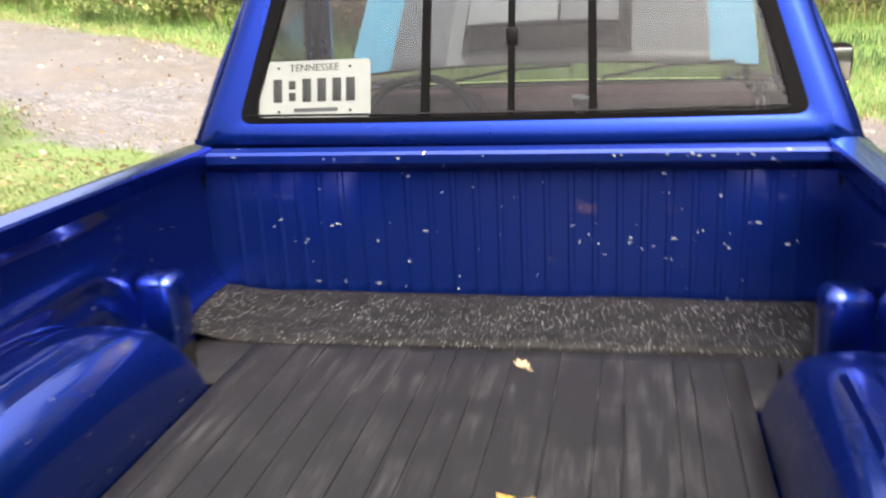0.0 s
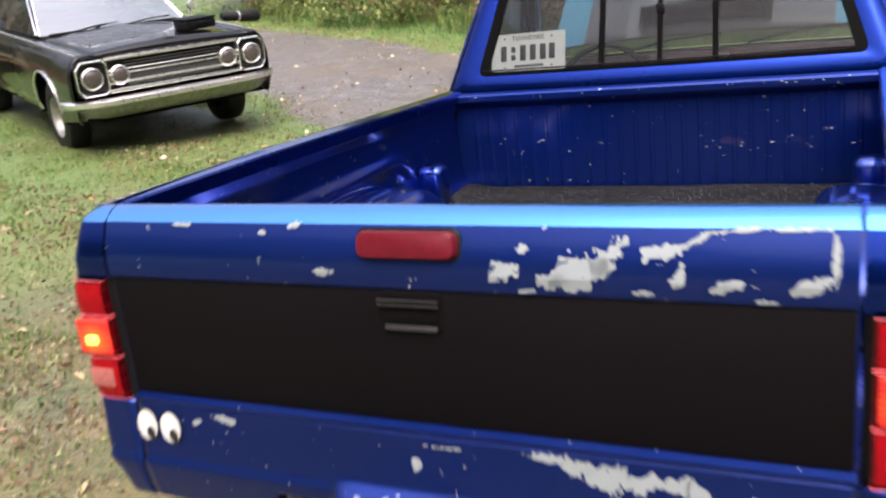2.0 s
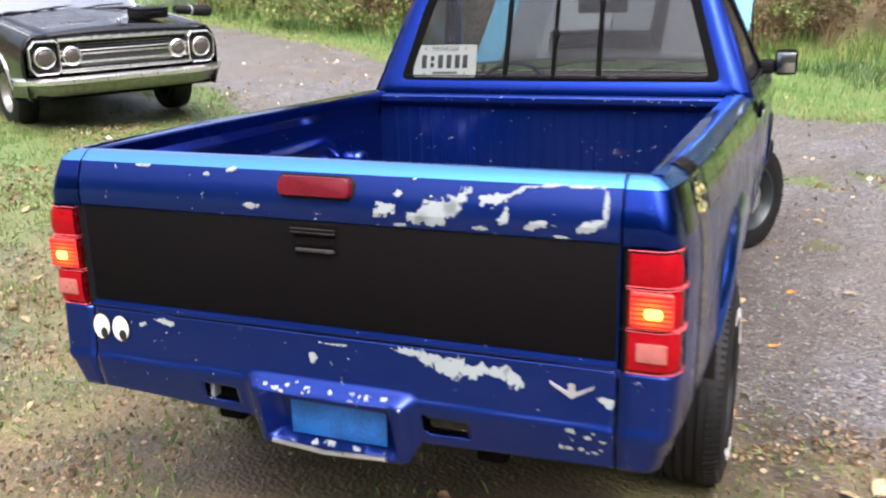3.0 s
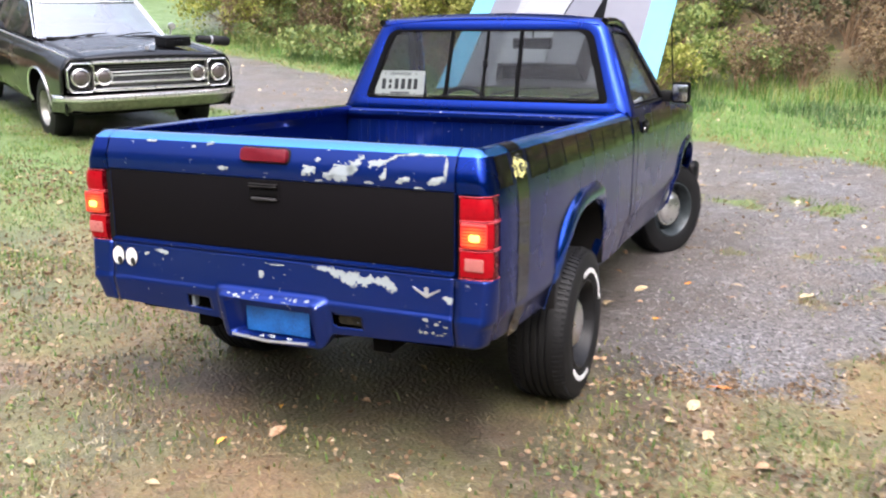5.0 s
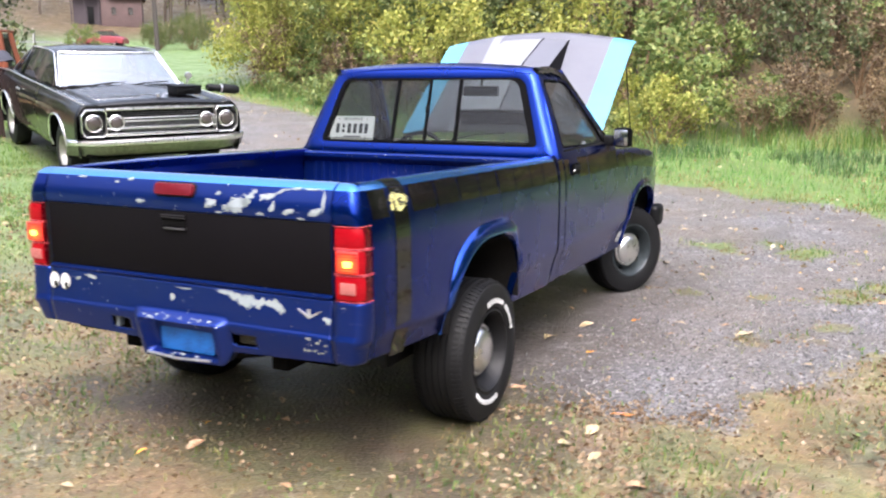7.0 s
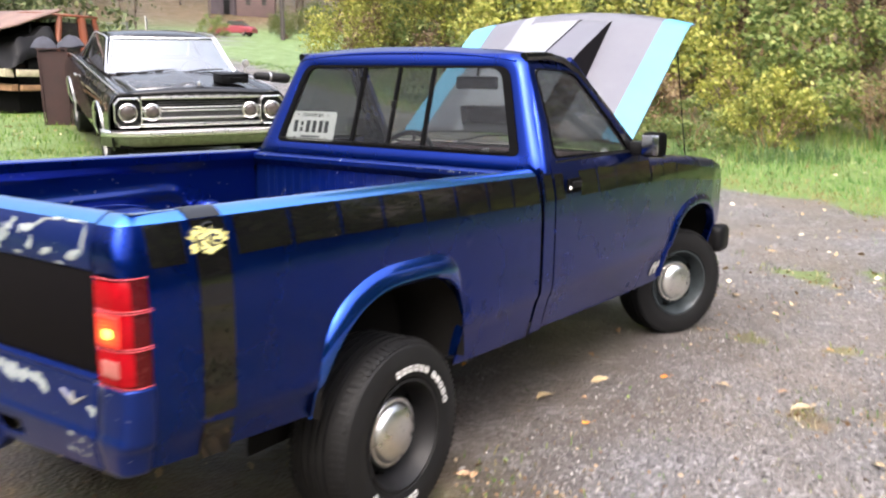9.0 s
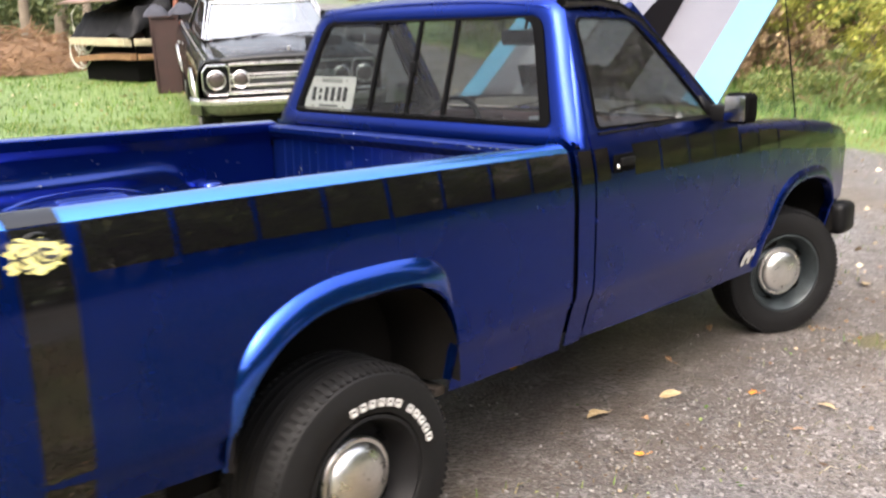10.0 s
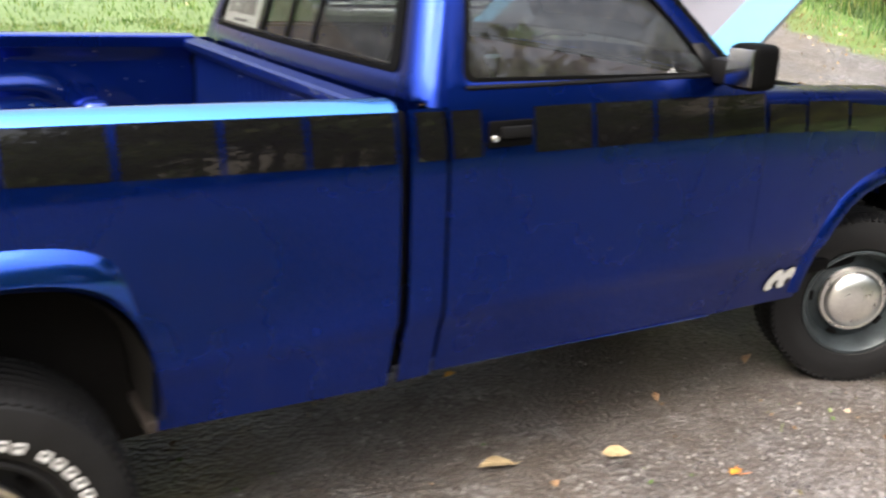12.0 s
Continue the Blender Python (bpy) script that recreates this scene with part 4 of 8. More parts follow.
def make_wheel(r, width, rim_r, dish, lettered, rim_mat):
    """A road wheel that faces +x, its middle at the origin."""
    e = bpy.data.objects.new("wheel", None)
    scene.collection.objects.link(e)
    h = width / 2
    prof = [(-h * 0.80, rim_r), (-h * 0.98, rim_r + 0.03), (-h, r * 0.83), (-h * 0.93, r * 0.93), (-h * 0.80, r * 0.978), (-h * 0.6, r * 0.992)]
    for g in (-0.36, -0.12, 0.12, 0.36):
        prof += [(h * (g - 0.045), r), (h * (g - 0.03), r - 0.009), (h * (g + 0.03), r - 0.009), (h * (g + 0.045), r)]
    prof += [(h * 0.6, r * 0.992), (h * 0.80, r * 0.978), (h * 0.93, r * 0.93), (h * 1.0, r * 0.83), (h * 1.005, r * 0.74), (h * 0.985, rim_r + 0.035), (h * 0.94, rim_r + 0.012), (h * 0.80, rim_r)]
    tyre = part("tyre", spin(prof, 56), M_RUBBER, e, "worn black tyre", sharp=28)
    bm = bmesh.new()
    for k in range(84):
        a = 2 * math.pi * k / 84
        for sgn in (-1, 1):
            one = box(-0.022, 0.022, -0.006, 0.006, -0.004, 0.004)
            joined(bm, one, Matrix.Rotation(a, 4, "X") @ Matrix.Translation((sgn * h * 0.74, 0, r * 0.976)) @ Matrix.Rotation(sgn * 0.35, 4, "Y"))
    tagged(part("tread", bm, M_RUBBER, tyre, smooth=False), kind="stuff")
    if lettered:
        n = 0
        for a0, a1, count in ((78, 118, 6), (131, 163, 5), (258, 316, 9)):
            for m, hh, tall in bar_arc(a0, a1, count, r * 0.708, 0.026, h * 1.003, 0.034):
                one = box(-0.002, 0.004, -0.0120, 0.0120, -0.0118, 0.0118, 0.004)
                cut_out(one)
                bmesh.ops.transform(one, matrix=m, verts=one.verts)
                part("white_mark", one, M_WHITE_RUBBER, tyre, "raised white tyre marking")
    rim = part("rim", spin([(h * 0.93, rim_r + 0.006), (h * 0.95, rim_r - 0.004), (h * 0.85, rim_r - 0.012), (h * 0.5, rim_r - 0.022), (dish, rim_r - 0.035), (dish + 0.006, rim_r - 0.06), (dish + 0.020, 0.115), (dish + 0.022, 0.06), (dish + 0.022, 0.0)], 48), rim_mat, e, "worn steel wheel")
    cap = part("hub_cap", spin([(dish + 0.018, 0.118), (dish + 0.030, 0.121), (dish + 0.036, 0.116), (dish + 0.036, 0.106), (dish + 0.044, 0.102), (dish + 0.058, 0.088), (dish + 0.067, 0.060), (dish + 0.070, 0.03), (dish + 0.071, 0.0)], 48), M_CHROME, e, "small domed steel hub cap")
    for k in range(5):
        a = 2 * math.pi * k / 5 + 0.3
        part("wheel_slot", box(dish - 0.006 + 0.012, dish + 0.020, -0.018, 0.018, -0.006, 0.006, 0.004), M_UNDER, rim).matrix_local = Matrix.Rotation(a, 4, "X") @ Matrix.Translation((0.0, 0, 0.142))
    part("brake_drum", spin([(-h * 0.9, 0.0), (-h * 0.9, rim_r - 0.03), (-0.02, rim_r - 0.03), (-0.02, 0.0)], 24), M_UNDER, e)
    return e


M_STEEL_GREY = plain("worn_grey_steel", (0.030, 0.038, 0.042), 0.4, 0.4, 0.5, 14)
w_rear = make_wheel(0.327, 0.255, 0.190, 0.034, True, M_STEEL_BLACK)
w_rear.parent = truck
w_rear.matrix_basis = pose(0.762, 1.008, 0.301)
copy_thing(w_rear, pose(-0.762, 1.008, 0.301, 0, 0, 180))
w_front = make_wheel(0.318, 0.205, 0.190, 0.020, False, M_STEEL_GREY)
w_front.parent = truck
w_front.matrix_basis = pose(0.722, 3.868, 0.300, 0, 0, -30)
copy_thing(w_front, pose(-0.722, 3.868, 0.300, 0, 0, 152))


# ---- painted stripes, flaked paint and stickers on the truck ----
def side_patch(y0, y1, z0, z1, name, mat, parent=truck, label="", n=6, m=4, lift=0.004):
    """A painted block that follows the body side; z0 and z1 are (rear, front) heights."""
    rows = []
    for k in range(n + 1):
        y = lerp(y0, y1, k / n)
        a, b = lerp(z0[0], z0[1], k / n), lerp(z1[0], z1[1], k / n)
        rows.append([(side_x(y, z) + lift, y, z) for z in [lerp(a, b, j / m) for j in range(m + 1)]])
    return part(name, sheet(rows), mat, parent, label)


def stripe_low(y):
    return curve(y, [(0.06, 1.026), (0.7, 1.022), (1.94, 0.984), (3.1, 0.970), (3.6, 0.945), (4.45, 0.88)])


def stripe_top(y):
    return shoulder_z(y) - 0.001 if y < 1.95 else curve(y, [(1.95, 1.093), (2.1, 1.090), (3.14, 1.080)])


EDGES = [(0.066, 0.168), (0.330, 0.522), (0.534, 0.724), (0.738, 0.926), (0.940, 1.134), (1.147, 1.334), (1.347, 1.540), (1.553, 1.722), (1.735, 1.935),
         (1.990, 2.062), (2.082, 2.162), (2.314, 2.490), (2.504, 2.696), (2.710, 2.902), (2.912, 3.124), (3.142, 3.30), (3.312, 3.50)]
for y0, y1 in EDGES:
    side_patch(y0, y1, (stripe_low(y0), stripe_low(y1)), (stripe_top(y0), stripe_top(y1)) if y1 < 3.13 else (1.050, 1.042), "stripe_block", M_BLACK_PAINT, label="black painted stripe block")
side_patch(3.512, 4.46, (stripe_low(3.5), 0.86), (1.035, 0.930), "stripe_band", M_BLACK_PAINT, n=16, label="black painted fender band")
vert = side_patch(0.196, 0.300, (0.49, 0.485), (1.127, 1.126), "vertical_stripe", M_BLACK_PAINT, n=3, m=14, label="black vertical stripe down the bed side")
# the stripe carries on over the rail
part("rail_stripe", sheet([[(p[0] + 0.002, p[1], p[2] + 0.0025) for p in rail_column(y, 1)] for y in (0.196, 0.230, 0.265, 0.300)]), M_BLACK_PAINT, vert)


def ragged(cx, cz, w, h, seed, surf, cell=0.004, cut=0.0, lean=0.0, rough=26.0):
    """A flake of bare primer with a ragged outline, on the surface y = surf(x, z)."""
    bm = bmesh.new()
    grid = {}
    nx, nz = int(1.2 * w / cell) + 2, int(1.3 * h / cell) + 2
    crack = 1.0 / max(0.0035, 0.55 * min(w, h))
    for i in range(-nx, nx + 1):
        for j in range(-nz, nz + 1):
            u, v = i * cell, j * cell
            # the paint breaks off along straight cracks
            at = noise.voronoi((u * crack, v * crack, seed * 3.1))[1][0]
            cu, cv = at[0] / crack, at[1] / crack
            q = 1.0 - (cu / w) ** 2 - ((cv - lean * cu) / h) ** 2 + 0.9 * noise.noise((cu * 40 + seed * 7.3, cv * 60, seed))
            q += 0.12 + 0.30 * noise.noise((u * rough * 3, v * rough * 3, seed + 2.0)) + 0.14 * noise.noise((u * rough * 10, v * rough * 10, seed + 4.0)) - 0.2 * ((u / w) ** 2 + ((v - lean * u) / h) ** 2)
            if q > cut + 0.25:
                ids = []
                for a, b in ((i, j), (i + 1, j), (i + 1, j + 1), (i, j + 1)):
                    if (a, b) not in grid:
                        x = cx + a * cell + 0.0012 * noise.noise((a * 1.7, b * 1.7, seed))
                        z = cz + b * cell + 0.0012 * noise.noise((a * 1.7, b * 1.7, seed + 9.0))
                        grid[(a, b)] = bm.verts.new((x, surf(x, z), z))
                    ids.append(grid[(a, b)])
                bm.faces.new(ids)
    return bm


def gate_y(x, z):
    return curve(z, [(1.016, -0.003), (1.020, -0.010), (1.05, -0.013), (1.085, -0.006), (1.118, 0.006), (1.129, 0.0105), (1.138, 0.0205), (1.148, 0.034)]) - 0.0032


def low_y(x, z):
    return pan_y(x, z) - 0.0045


def flakes(rows, surf, parent, mat=M_PRIMER, cell=0.0):
    for k, (cx, cz, w, h, lean) in enumerate(rows):
        bm = ragged(cx, cz, w, h, k + 1, surf, lean=lean, cell=cell or (0.0020 if w > 0.02 else 0.0014))
        if len(bm.faces):
            part("paint_chip", bm, mat, parent, "bare primer where the paint flaked off", smooth=False)


flakes([(0.168, 1.060, 0.030, 0.020, 0.0), (0.298, 1.062, 0.068, 0.032, 0.25), (0.345, 1.082, 0.030, 0.030, 0.7), (0.255, 1.045, 0.030, 0.016, 0.0), (0.425, 1.094, 0.040, 0.014, 0.15),
        (0.478, 1.112, 0.034, 0.007, 0.55), (0.545, 1.127, 0.050, 0.004, 0.10), (0.620, 1.128, 0.050, 0.003, 0.0), (0.455, 1.062, 0.013, 0.022, 0.6), (0.525, 1.046, 0.030, 0.010, 0.3),
        (0.640, 1.050, 0.034, 0.014, 0.3), (0.672, 1.085, 0.006, 0.034, 0.0), (0.205, 1.094, 0.012, 0.008, 0.0), (-0.176, 1.046, 0.026, 0.008, 0), (-0.240, 1.128, 0.020, 0.005, 0.2), (-0.505, 1.126, 0.030, 0.004, 0.0),
        (-0.31, 1.114, 0.010, 0.006, 0), (0.21, 1.026, 0.020, 0.004, 0), (0.40, 1.030, 0.024, 0.005, 0), (0.58, 1.024, 0.020, 0.004, 0)], gate_y, tailgate)
flakes([(0.215, 0.722, 0.040, 0.012, -0.1), (0.275, 0.711, 0.038, 0.020, -0.15), (0.330, 0.700, 0.036, 0.026, 0.1), (0.385, 0.696, 0.040, 0.020, 0.1), (0.440, 0.700, 0.026, 0.020, 0.1), (0.472, 0.692, 0.026, 0.026, -0.2),
        (-0.470, 0.716, 0.034, 0.011, -0.1), (-0.545, 0.704, 0.014, 0.008, 0.3), (0.02, 0.716, 0.050, 0.0025, 0), (-0.035, 0.676, 0.010, 0.016, 0.0), (0.685, 0.664, 0.020, 0.016, 0.0)], low_y, valance)
speck = random.Random(5)
flakes([(0.585 + speck.uniform(0, 0.10), speck.uniform(0.53, 0.595), speck.uniform(0.004, 0.010), speck.uniform(0.003, 0.008), 0) for k in range(11)]
       + [(speck.uniform(-0.16, 0.19), 0.600 + speck.uniform(-0.005, 0.006), speck.uniform(0.005, 0.020), speck.uniform(0.0015, 0.004), 0) for k in range(14)]
       + [(speck.uniform(-0.65, 0.55), speck.uniform(0.52, 0.72), speck.uniform(0.002, 0.006), speck.uniform(0.0015, 0.003), 0) for k in range(6)], low_y, valance)
# worn plate pocket edge
flakes([(speck.uniform(-0.15, 0.16), 0.448 + speck.uniform(-0.004, 0.004), speck.uniform(0.008, 0.020), 0.0025, 0) for k in range(10)], lambda x, z: pan_y(x, z) - 0.006, valance)
# scuffs on the front wall of the bed
scuff = [(-0.574, 0.92), (-0.506, 0.862), (-0.432, 0.906), (-0.314, 0.866), (-0.193, 0.896), (-0.235, 0.81), (-0.112, 0.743), (0.19, 0.869), (0.238, 0.866), (0.31, 0.87), (0.412, 0.879), (0.402, 0.991), (0.477, 0.901), (0.582, 0.921), (0.407, 0.829), (0.537, 0.859), (-0.322, 0.754), (-0.484, 0.758), (0.688, 0.875)]
flakes([(x + speck.uniform(-0.02, 0.02) * k, z + speck.uniform(-0.012, 0.012) * k, speck.uniform(0.003, 0.009), speck.uniform(0.0010, 0.0022), 0) for x, z in scuff for k in (0, 1)], lambda x, z: 1.9400, bulkhead, cell=0.0009)
flakes([(speck.uniform(-0.7, 0.7), 1.09 + speck.uniform(-0.005, 0.004), speck.uniform(0.003, 0.007), 0.002, 0) for k in range(14)], lambda x, z: 1.9035, bulkhead)


def disc(cx, cz, w, h, surf, lift, n=24, tilt=0.0):
    bm = bmesh.new()
    vs = []
    for k in range(n):
        a = 2 * math.pi * k / n
        u, v = w * math.cos(a), h * math.sin(a)
        x, z = cx + u * math.cos(tilt) - v * math.sin(tilt), cz + u * math.sin(tilt) + v * math.cos(tilt)
        vs.append(bm.verts.new((x, surf(x, z) - lift, z)))
    bm.faces.new(vs)
    return bm


M_STICKER = plain("white_sticker", (0.52, 0.52, 0.51), 0.4, 0, 0.06, 40)
M_BLACK_INK = plain("black_ink", (0.01, 0.01, 0.01), 0.4, 0, 0.1, 40)
sticker = part("eye_sticker", joined(disc(-0.681, 0.686, 0.031, 0.038, pan_y, 0.0045), disc(-0.618, 0.684, 0.031, 0.037, pan_y, 0.0045)), M_BLACK_INK, valance, "pair of cartoonish eye shapes, a sticker")
for cx, px in ((-0.681, -0.672), (-0.618, -0.610)):
    part("eye_white", disc(cx, 0.685, 0.027, 0.034, pan_y, 0.006), M_STICKER, sticker)
    part("pupil", disc(px, 0.668, 0.012, 0.015, pan_y, 0.0075), M_BLACK_INK, sticker)


def side_disc(cy, cz, w, h, lift, lean=0.0, n=20):
    bm = bmesh.new()
    vs = []
    for k in range(n):
        a = 2 * math.pi * k / n
        z = cz + h * math.sin(a)
        y = cy + w * math.cos(a) + lean * (z - cz)
        vs.append(bm.verts.new((side_x(y, z) + lift, y, z)))
    bm.faces.new(vs)
    return bm


side_eyes = part("eye_sticker", joined(side_disc(3.318, 0.474, 0.034, 0.040, 0.004, 0.45), side_disc(3.375, 0.474, 0.034, 0.040, 0.004, 0.45)), M_BLACK_INK, truck, "small pair of eye shapes stuck on the fender")
for cy in (3.318, 3.375):
    part("eye_white", side_disc(cy, 0.475, 0.030, 0.036, 0.0055, 0.45), M_STICKER, side_eyes)
    part("pupil", side_disc(cy + 0.008, 0.462, 0.010, 0.013, 0.007, 0.45), M_BLACK_INK, side_eyes)

# winged chrome badge on the valance
bm = bmesh.new()
for sx in (-1, 1):
    pts = [(0.609, 0.674), (0.609 + sx * 0.050, 0.698), (0.609 + sx * 0.046, 0.691), (0.609, 0.664)]
    lo = [bm.verts.new((x, low_y(x, z) + 0.003, z)) for x, z in pts]
    hi = [bm.verts.new((x, low_y(x, z) - 0.003, z)) for x, z in pts]
    bm.faces.new(hi)
    for k in range(4):
        bm.faces.new((lo[k], lo[(k + 1) % 4], hi[(k + 1) % 4], hi[k]))
joined(bm, disc(0.609, 0.694, 0.009, 0.006, low_y, 0.003))
joined(bm, disc(0.609, 0.683, 0.010, 0.007, low_y, 0.003))
part("chrome_badge", bm, plain("bright_badge", (0.40, 0.40, 0.42), 0.35, 0.6, 0.1, 40), valance, "winged chrome badge", smooth=False)

# pale yellow tangled decal near the top of the bed side
M_DECAL = plain("yellow_decal", (0.62, 0.58, 0.22), 0.5, 0, 0.2, 60)
def side_blob(cy, cz, w, h, seed, lift, n=44):
    """A flat patch with a wavy outline on the body side."""
    bm = bmesh.new()
    mid = bm.verts.new((side_x(cy, cz) + lift, cy, cz))
    ring = []
    for k in range(n):
        a = 2 * math.pi * k / n
        r = 1 + 0.55 * noise.noise((math.cos(a) * 1.6, math.sin(a) * 1.6, seed)) + 0.45 * noise.noise((math.cos(a) * 5, math.sin(a) * 5, seed + 3))
        y, z = cy + w * r * math.cos(a), cz + h * r * math.sin(a)
        ring.append(bm.verts.new((side_x(y, z) + lift, y, z)))
    for k in range(n):
        bm.faces.new((mid, ring[k], ring[(k + 1) % n]))
    return bm


decal = part("tangled_decal", side_blob(0.236, 1.072, 0.060, 0.030, 5.0, 0.0065), M_DECAL, truck, "pale yellow tangled emblem decal with dark lines")
dr = random.Random(8)
for k in range(13):
    cy, cz = 0.236 + dr.gauss(0, 0.026), 1.072 + dr.gauss(0, 0.012)
    a, rr = dr.uniform(0, 6.28), dr.uniform(0.008, 0.016)
    pts = []
    for j in range(8):
        t = a + j * 0.4
        y, z = cy + rr * 1.5 * math.cos(t), cz + rr * math.sin(t)
        pts.append((side_x(y, z) + 0.0070, y, z))
    part("decal_line", tube(pts, 0.0024, 4), M_BLACK_INK, decal)

# ---- registration plate leaning inside the rear window ----
plate_m = Matrix.Translation((-0.488, back_y(1.245) + 0.030, 1.238)) @ Matrix.Rotation(radians(-17), 4, "X") @ Matrix.Rotation(radians(2.5), 4, "Z") @ Matrix.Rotation(radians(-1.0), 4, "Y")
plate = thing("licence_plate", plate_m, "white embossed licence plate leaning inside the truck's rear window", "licence plate")
M_PLATE = plain("white_plate", (0.62, 0.62, 0.61), 0.35, 0, 0.05, 30)
blank = part("plate_blank", solid_loft([[Vector((x, y, z)) for x, z in rounded_outline(0.148, 0.074, 0.010)] for y in (0.001, -0.001)]), M_PLATE, plate, smooth=False)
for x in (-0.098, -0.020, 0.020, 0.060, 0.096):
    part("number_bar", box(x - 0.012, x + 0.012, -0.0025, -0.001, -0.032, 0.028, 0.001), M_BLACK_INK, plate, "dark embossed bar")
for z in (0.012, -0.018):
    part("number_bar", box(-0.068, -0.050, -0.0025, -0.001, z - 0.011, z + 0.011, 0.001), M_BLACK_INK, plate)
part("small_print", box(-0.055, 0.062, -0.002, -0.001, -0.058, -0.048), M_HOOD_GREY, plate)
for x in (-0.095, 0.095):
    for z in (0.056, -0.056):
        part("bolt_hole", disc(x, z, 0.004, 0.004, lambda a, b: -0.0012, 0.0, 10), M_BLACK_INK, plate)
txt = bpy.data.curves.new("state_name", "FONT")
txt.body, txt.size, txt.align_x, txt.extrude = "TENNESSEE", 0.026, "CENTER", 0.0006
tob = new("state_name", txt)
dg = bpy.context.evaluated_depsgraph_get()
tme = bpy.data.meshes.new_from_object(tob.evaluated_get(dg))
bpy.data.objects.remove(tob)
tme.materials.append(M_BLACK_INK)
word = new("state_name", tme)
word.parent = plate
word.matrix_local = Matrix.Translation((0, -0.0018, 0.047)) @ Matrix.Rotation(radians(90), 4, "X")

# ---- rubber mat in the bed, its front end folded back ----
n = Nodes("rubber_mat")
dust = n.ramp(n.noise(7, 6, 0.7), [(0.42, 0.0), (0.68, 1.0)])
streak = n.ramp(n.noise(9, 5, 0.65, (6, 0.6, 1)), [(0.46, 0.0), (0.66, 1.0)])
n.set(Base_Color=n.mix(n.math("MULTIPLY", n.math("MULTIPLY", dust, streak), 0.38), (0.0085, 0.0082, 0.0084), (0.080, 0.078, 0.076)), Roughness=0.55, Specular_IOR_Level=0.16)
n.bump(n.noise(240, 3), 0.15, 0.002)
M_MAT = n.mat
n = Nodes("nubbed_mat_back")
vor = n.add("ShaderNodeTexVoronoi", Scale=105.0)
n.link(n.where(), vor.inputs["Vector"])
dots = n.ramp(vor.outputs["Distance"], [(0.14, 1.0), (0.32, 0.0)])
on = n.ramp(n.noise(28, 3), [(0.40, 0.0), (0.52, 1.0)])
pat = n.ramp(n.noise(6, 4), [(0.35, 0.35), (0.6, 1.0)])
c = n.mix(n.math("MULTIPLY", n.math("MULTIPLY", dots, on), pat), n.ramp(n.noise(30, 5), [(0.3, (0.003, 0.0028, 0.0027)), (0.7, (0.014, 0.0135, 0.013))]), (0.26, 0.26, 0.255))
n.set(Base_Color=c, Roughness=0.6, Specular_IOR_Level=0.10)
n.bump(dots, 0.9, 0.004)
M_MAT_BACK = n.mat
bed_mat = thing("bed_mat", Matrix.Translation((0, 0, 0.69)), "worn black ribbed rubber mat on the truck bed floor", "mat")
cuts = [-0.50, -0.43, -0.365, -0.30, -0.235, -0.17, -0.105, -0.059, 0.006, 0.07, 0.17, 0.255, 0.304, 0.402, 0.437, 0.50]
xs = sorted([-0.545, 0.545] + [c + d for c in cuts for d in (-0.0045, -0.0025, 0.0025, 0.0045)])
rows = []
for k in range(41):
    y = lerp(0.10, 1.66, k / 40)
    row = [(x, y, 0.010 - (0.003 if any(abs(x - c) < 0.003 for c in cuts) else 0.0) + 0.0012 * noise.noise((x * 7, y * 5, 0))) for x in xs]
    rows.append(row)
part("ribbed_sheet", sheet(rows), M_MAT, bed_mat, solid=0.006, sharp=25)
rows = []
for k in range(6):
    y = lerp(1.44, 1.93, k / 5)
    rows.append([(x, y, 0.008 + 0.001 * noise.noise((x * 5, y * 5, 2))) for x in [lerp(-0.69, 0.72, j / 30) for j in range(31)]])
part("front_sheet", sheet(rows), M_MAT, bed_mat, solid=0.005)
rows = []
for k in range(15):
    u = k / 14
    row = []
    for j in range(49):
        x = lerp(-0.735, 0.735, j / 48)
        left = smooth(-0.60, -0.735, x)
        y = lerp(1.668 + 0.012 * noise.noise((x * 5, 0, 3)) + 0.02 * x, 1.930, u)
        z = 0.018 + 0.022 * smooth(0.2, 1.0, u) + 0.004 * math.sin(math.pi * min(1, u * 3)) + 0.003 * noise.noise((x * 6, y * 6, 1))
        z += left * 0.030 * (1 - abs(u - 0.45))
        if u == 0:
            z = 0.011 + left * 0.03
        row.append((x, y, z))
    rows.append(row)
part("folded_end", sheet(rows), M_MAT_BACK, bed_mat, "folded mat end with a pale nubbed back", solid=0.006)


# ---- leaves lying in the bed ----
def maple_leaf(size, seed, curl=0.15):
    """A lobed leaf, gently curled, with its stalk."""
    rr = random.Random(seed)
    bm = bmesh.new()
    c = bm.verts.new((0, 0, 0.004))
    ring = []
    lobes = [(0, 1.0), (22, 0.50), (42, 0.88), (62, 0.42), (85, 0.70), (115, 0.35), (150, 0.42), (180, 0.16), (210, 0.42), (245, 0.35), (275, 0.70), (298, 0.42), (318, 0.88), (338, 0.50)]
    for a, r in lobes:
        r2 = size * r * rr.uniform(0.85, 1.1)
        t = radians(a)
        ring.append(bm.verts.new((r2 * math.sin(t), r2 * math.cos(t), 0.002 + curl * r2 * rr.uniform(0.0, 0.6))))
    for k in range(len(ring)):
        bm.faces.new((c, ring[k], ring[(k + 1) % len(ring)]))
    tube([(0, 0, 0.003), (0.01 * rr.uniform(-1, 1), -size * 0.6, 0.004), (0.02, -size * 1.1, 0.003)], 0.0012, 4, bm)
    return bm


def leaf_colour(name, a, b):
    n = Nodes(name)
    n.set(Base_Color=n.ramp(n.noise(35, 4), [(0.35, a), (0.62, b)]), Roughness=0.55)
    return n.mat


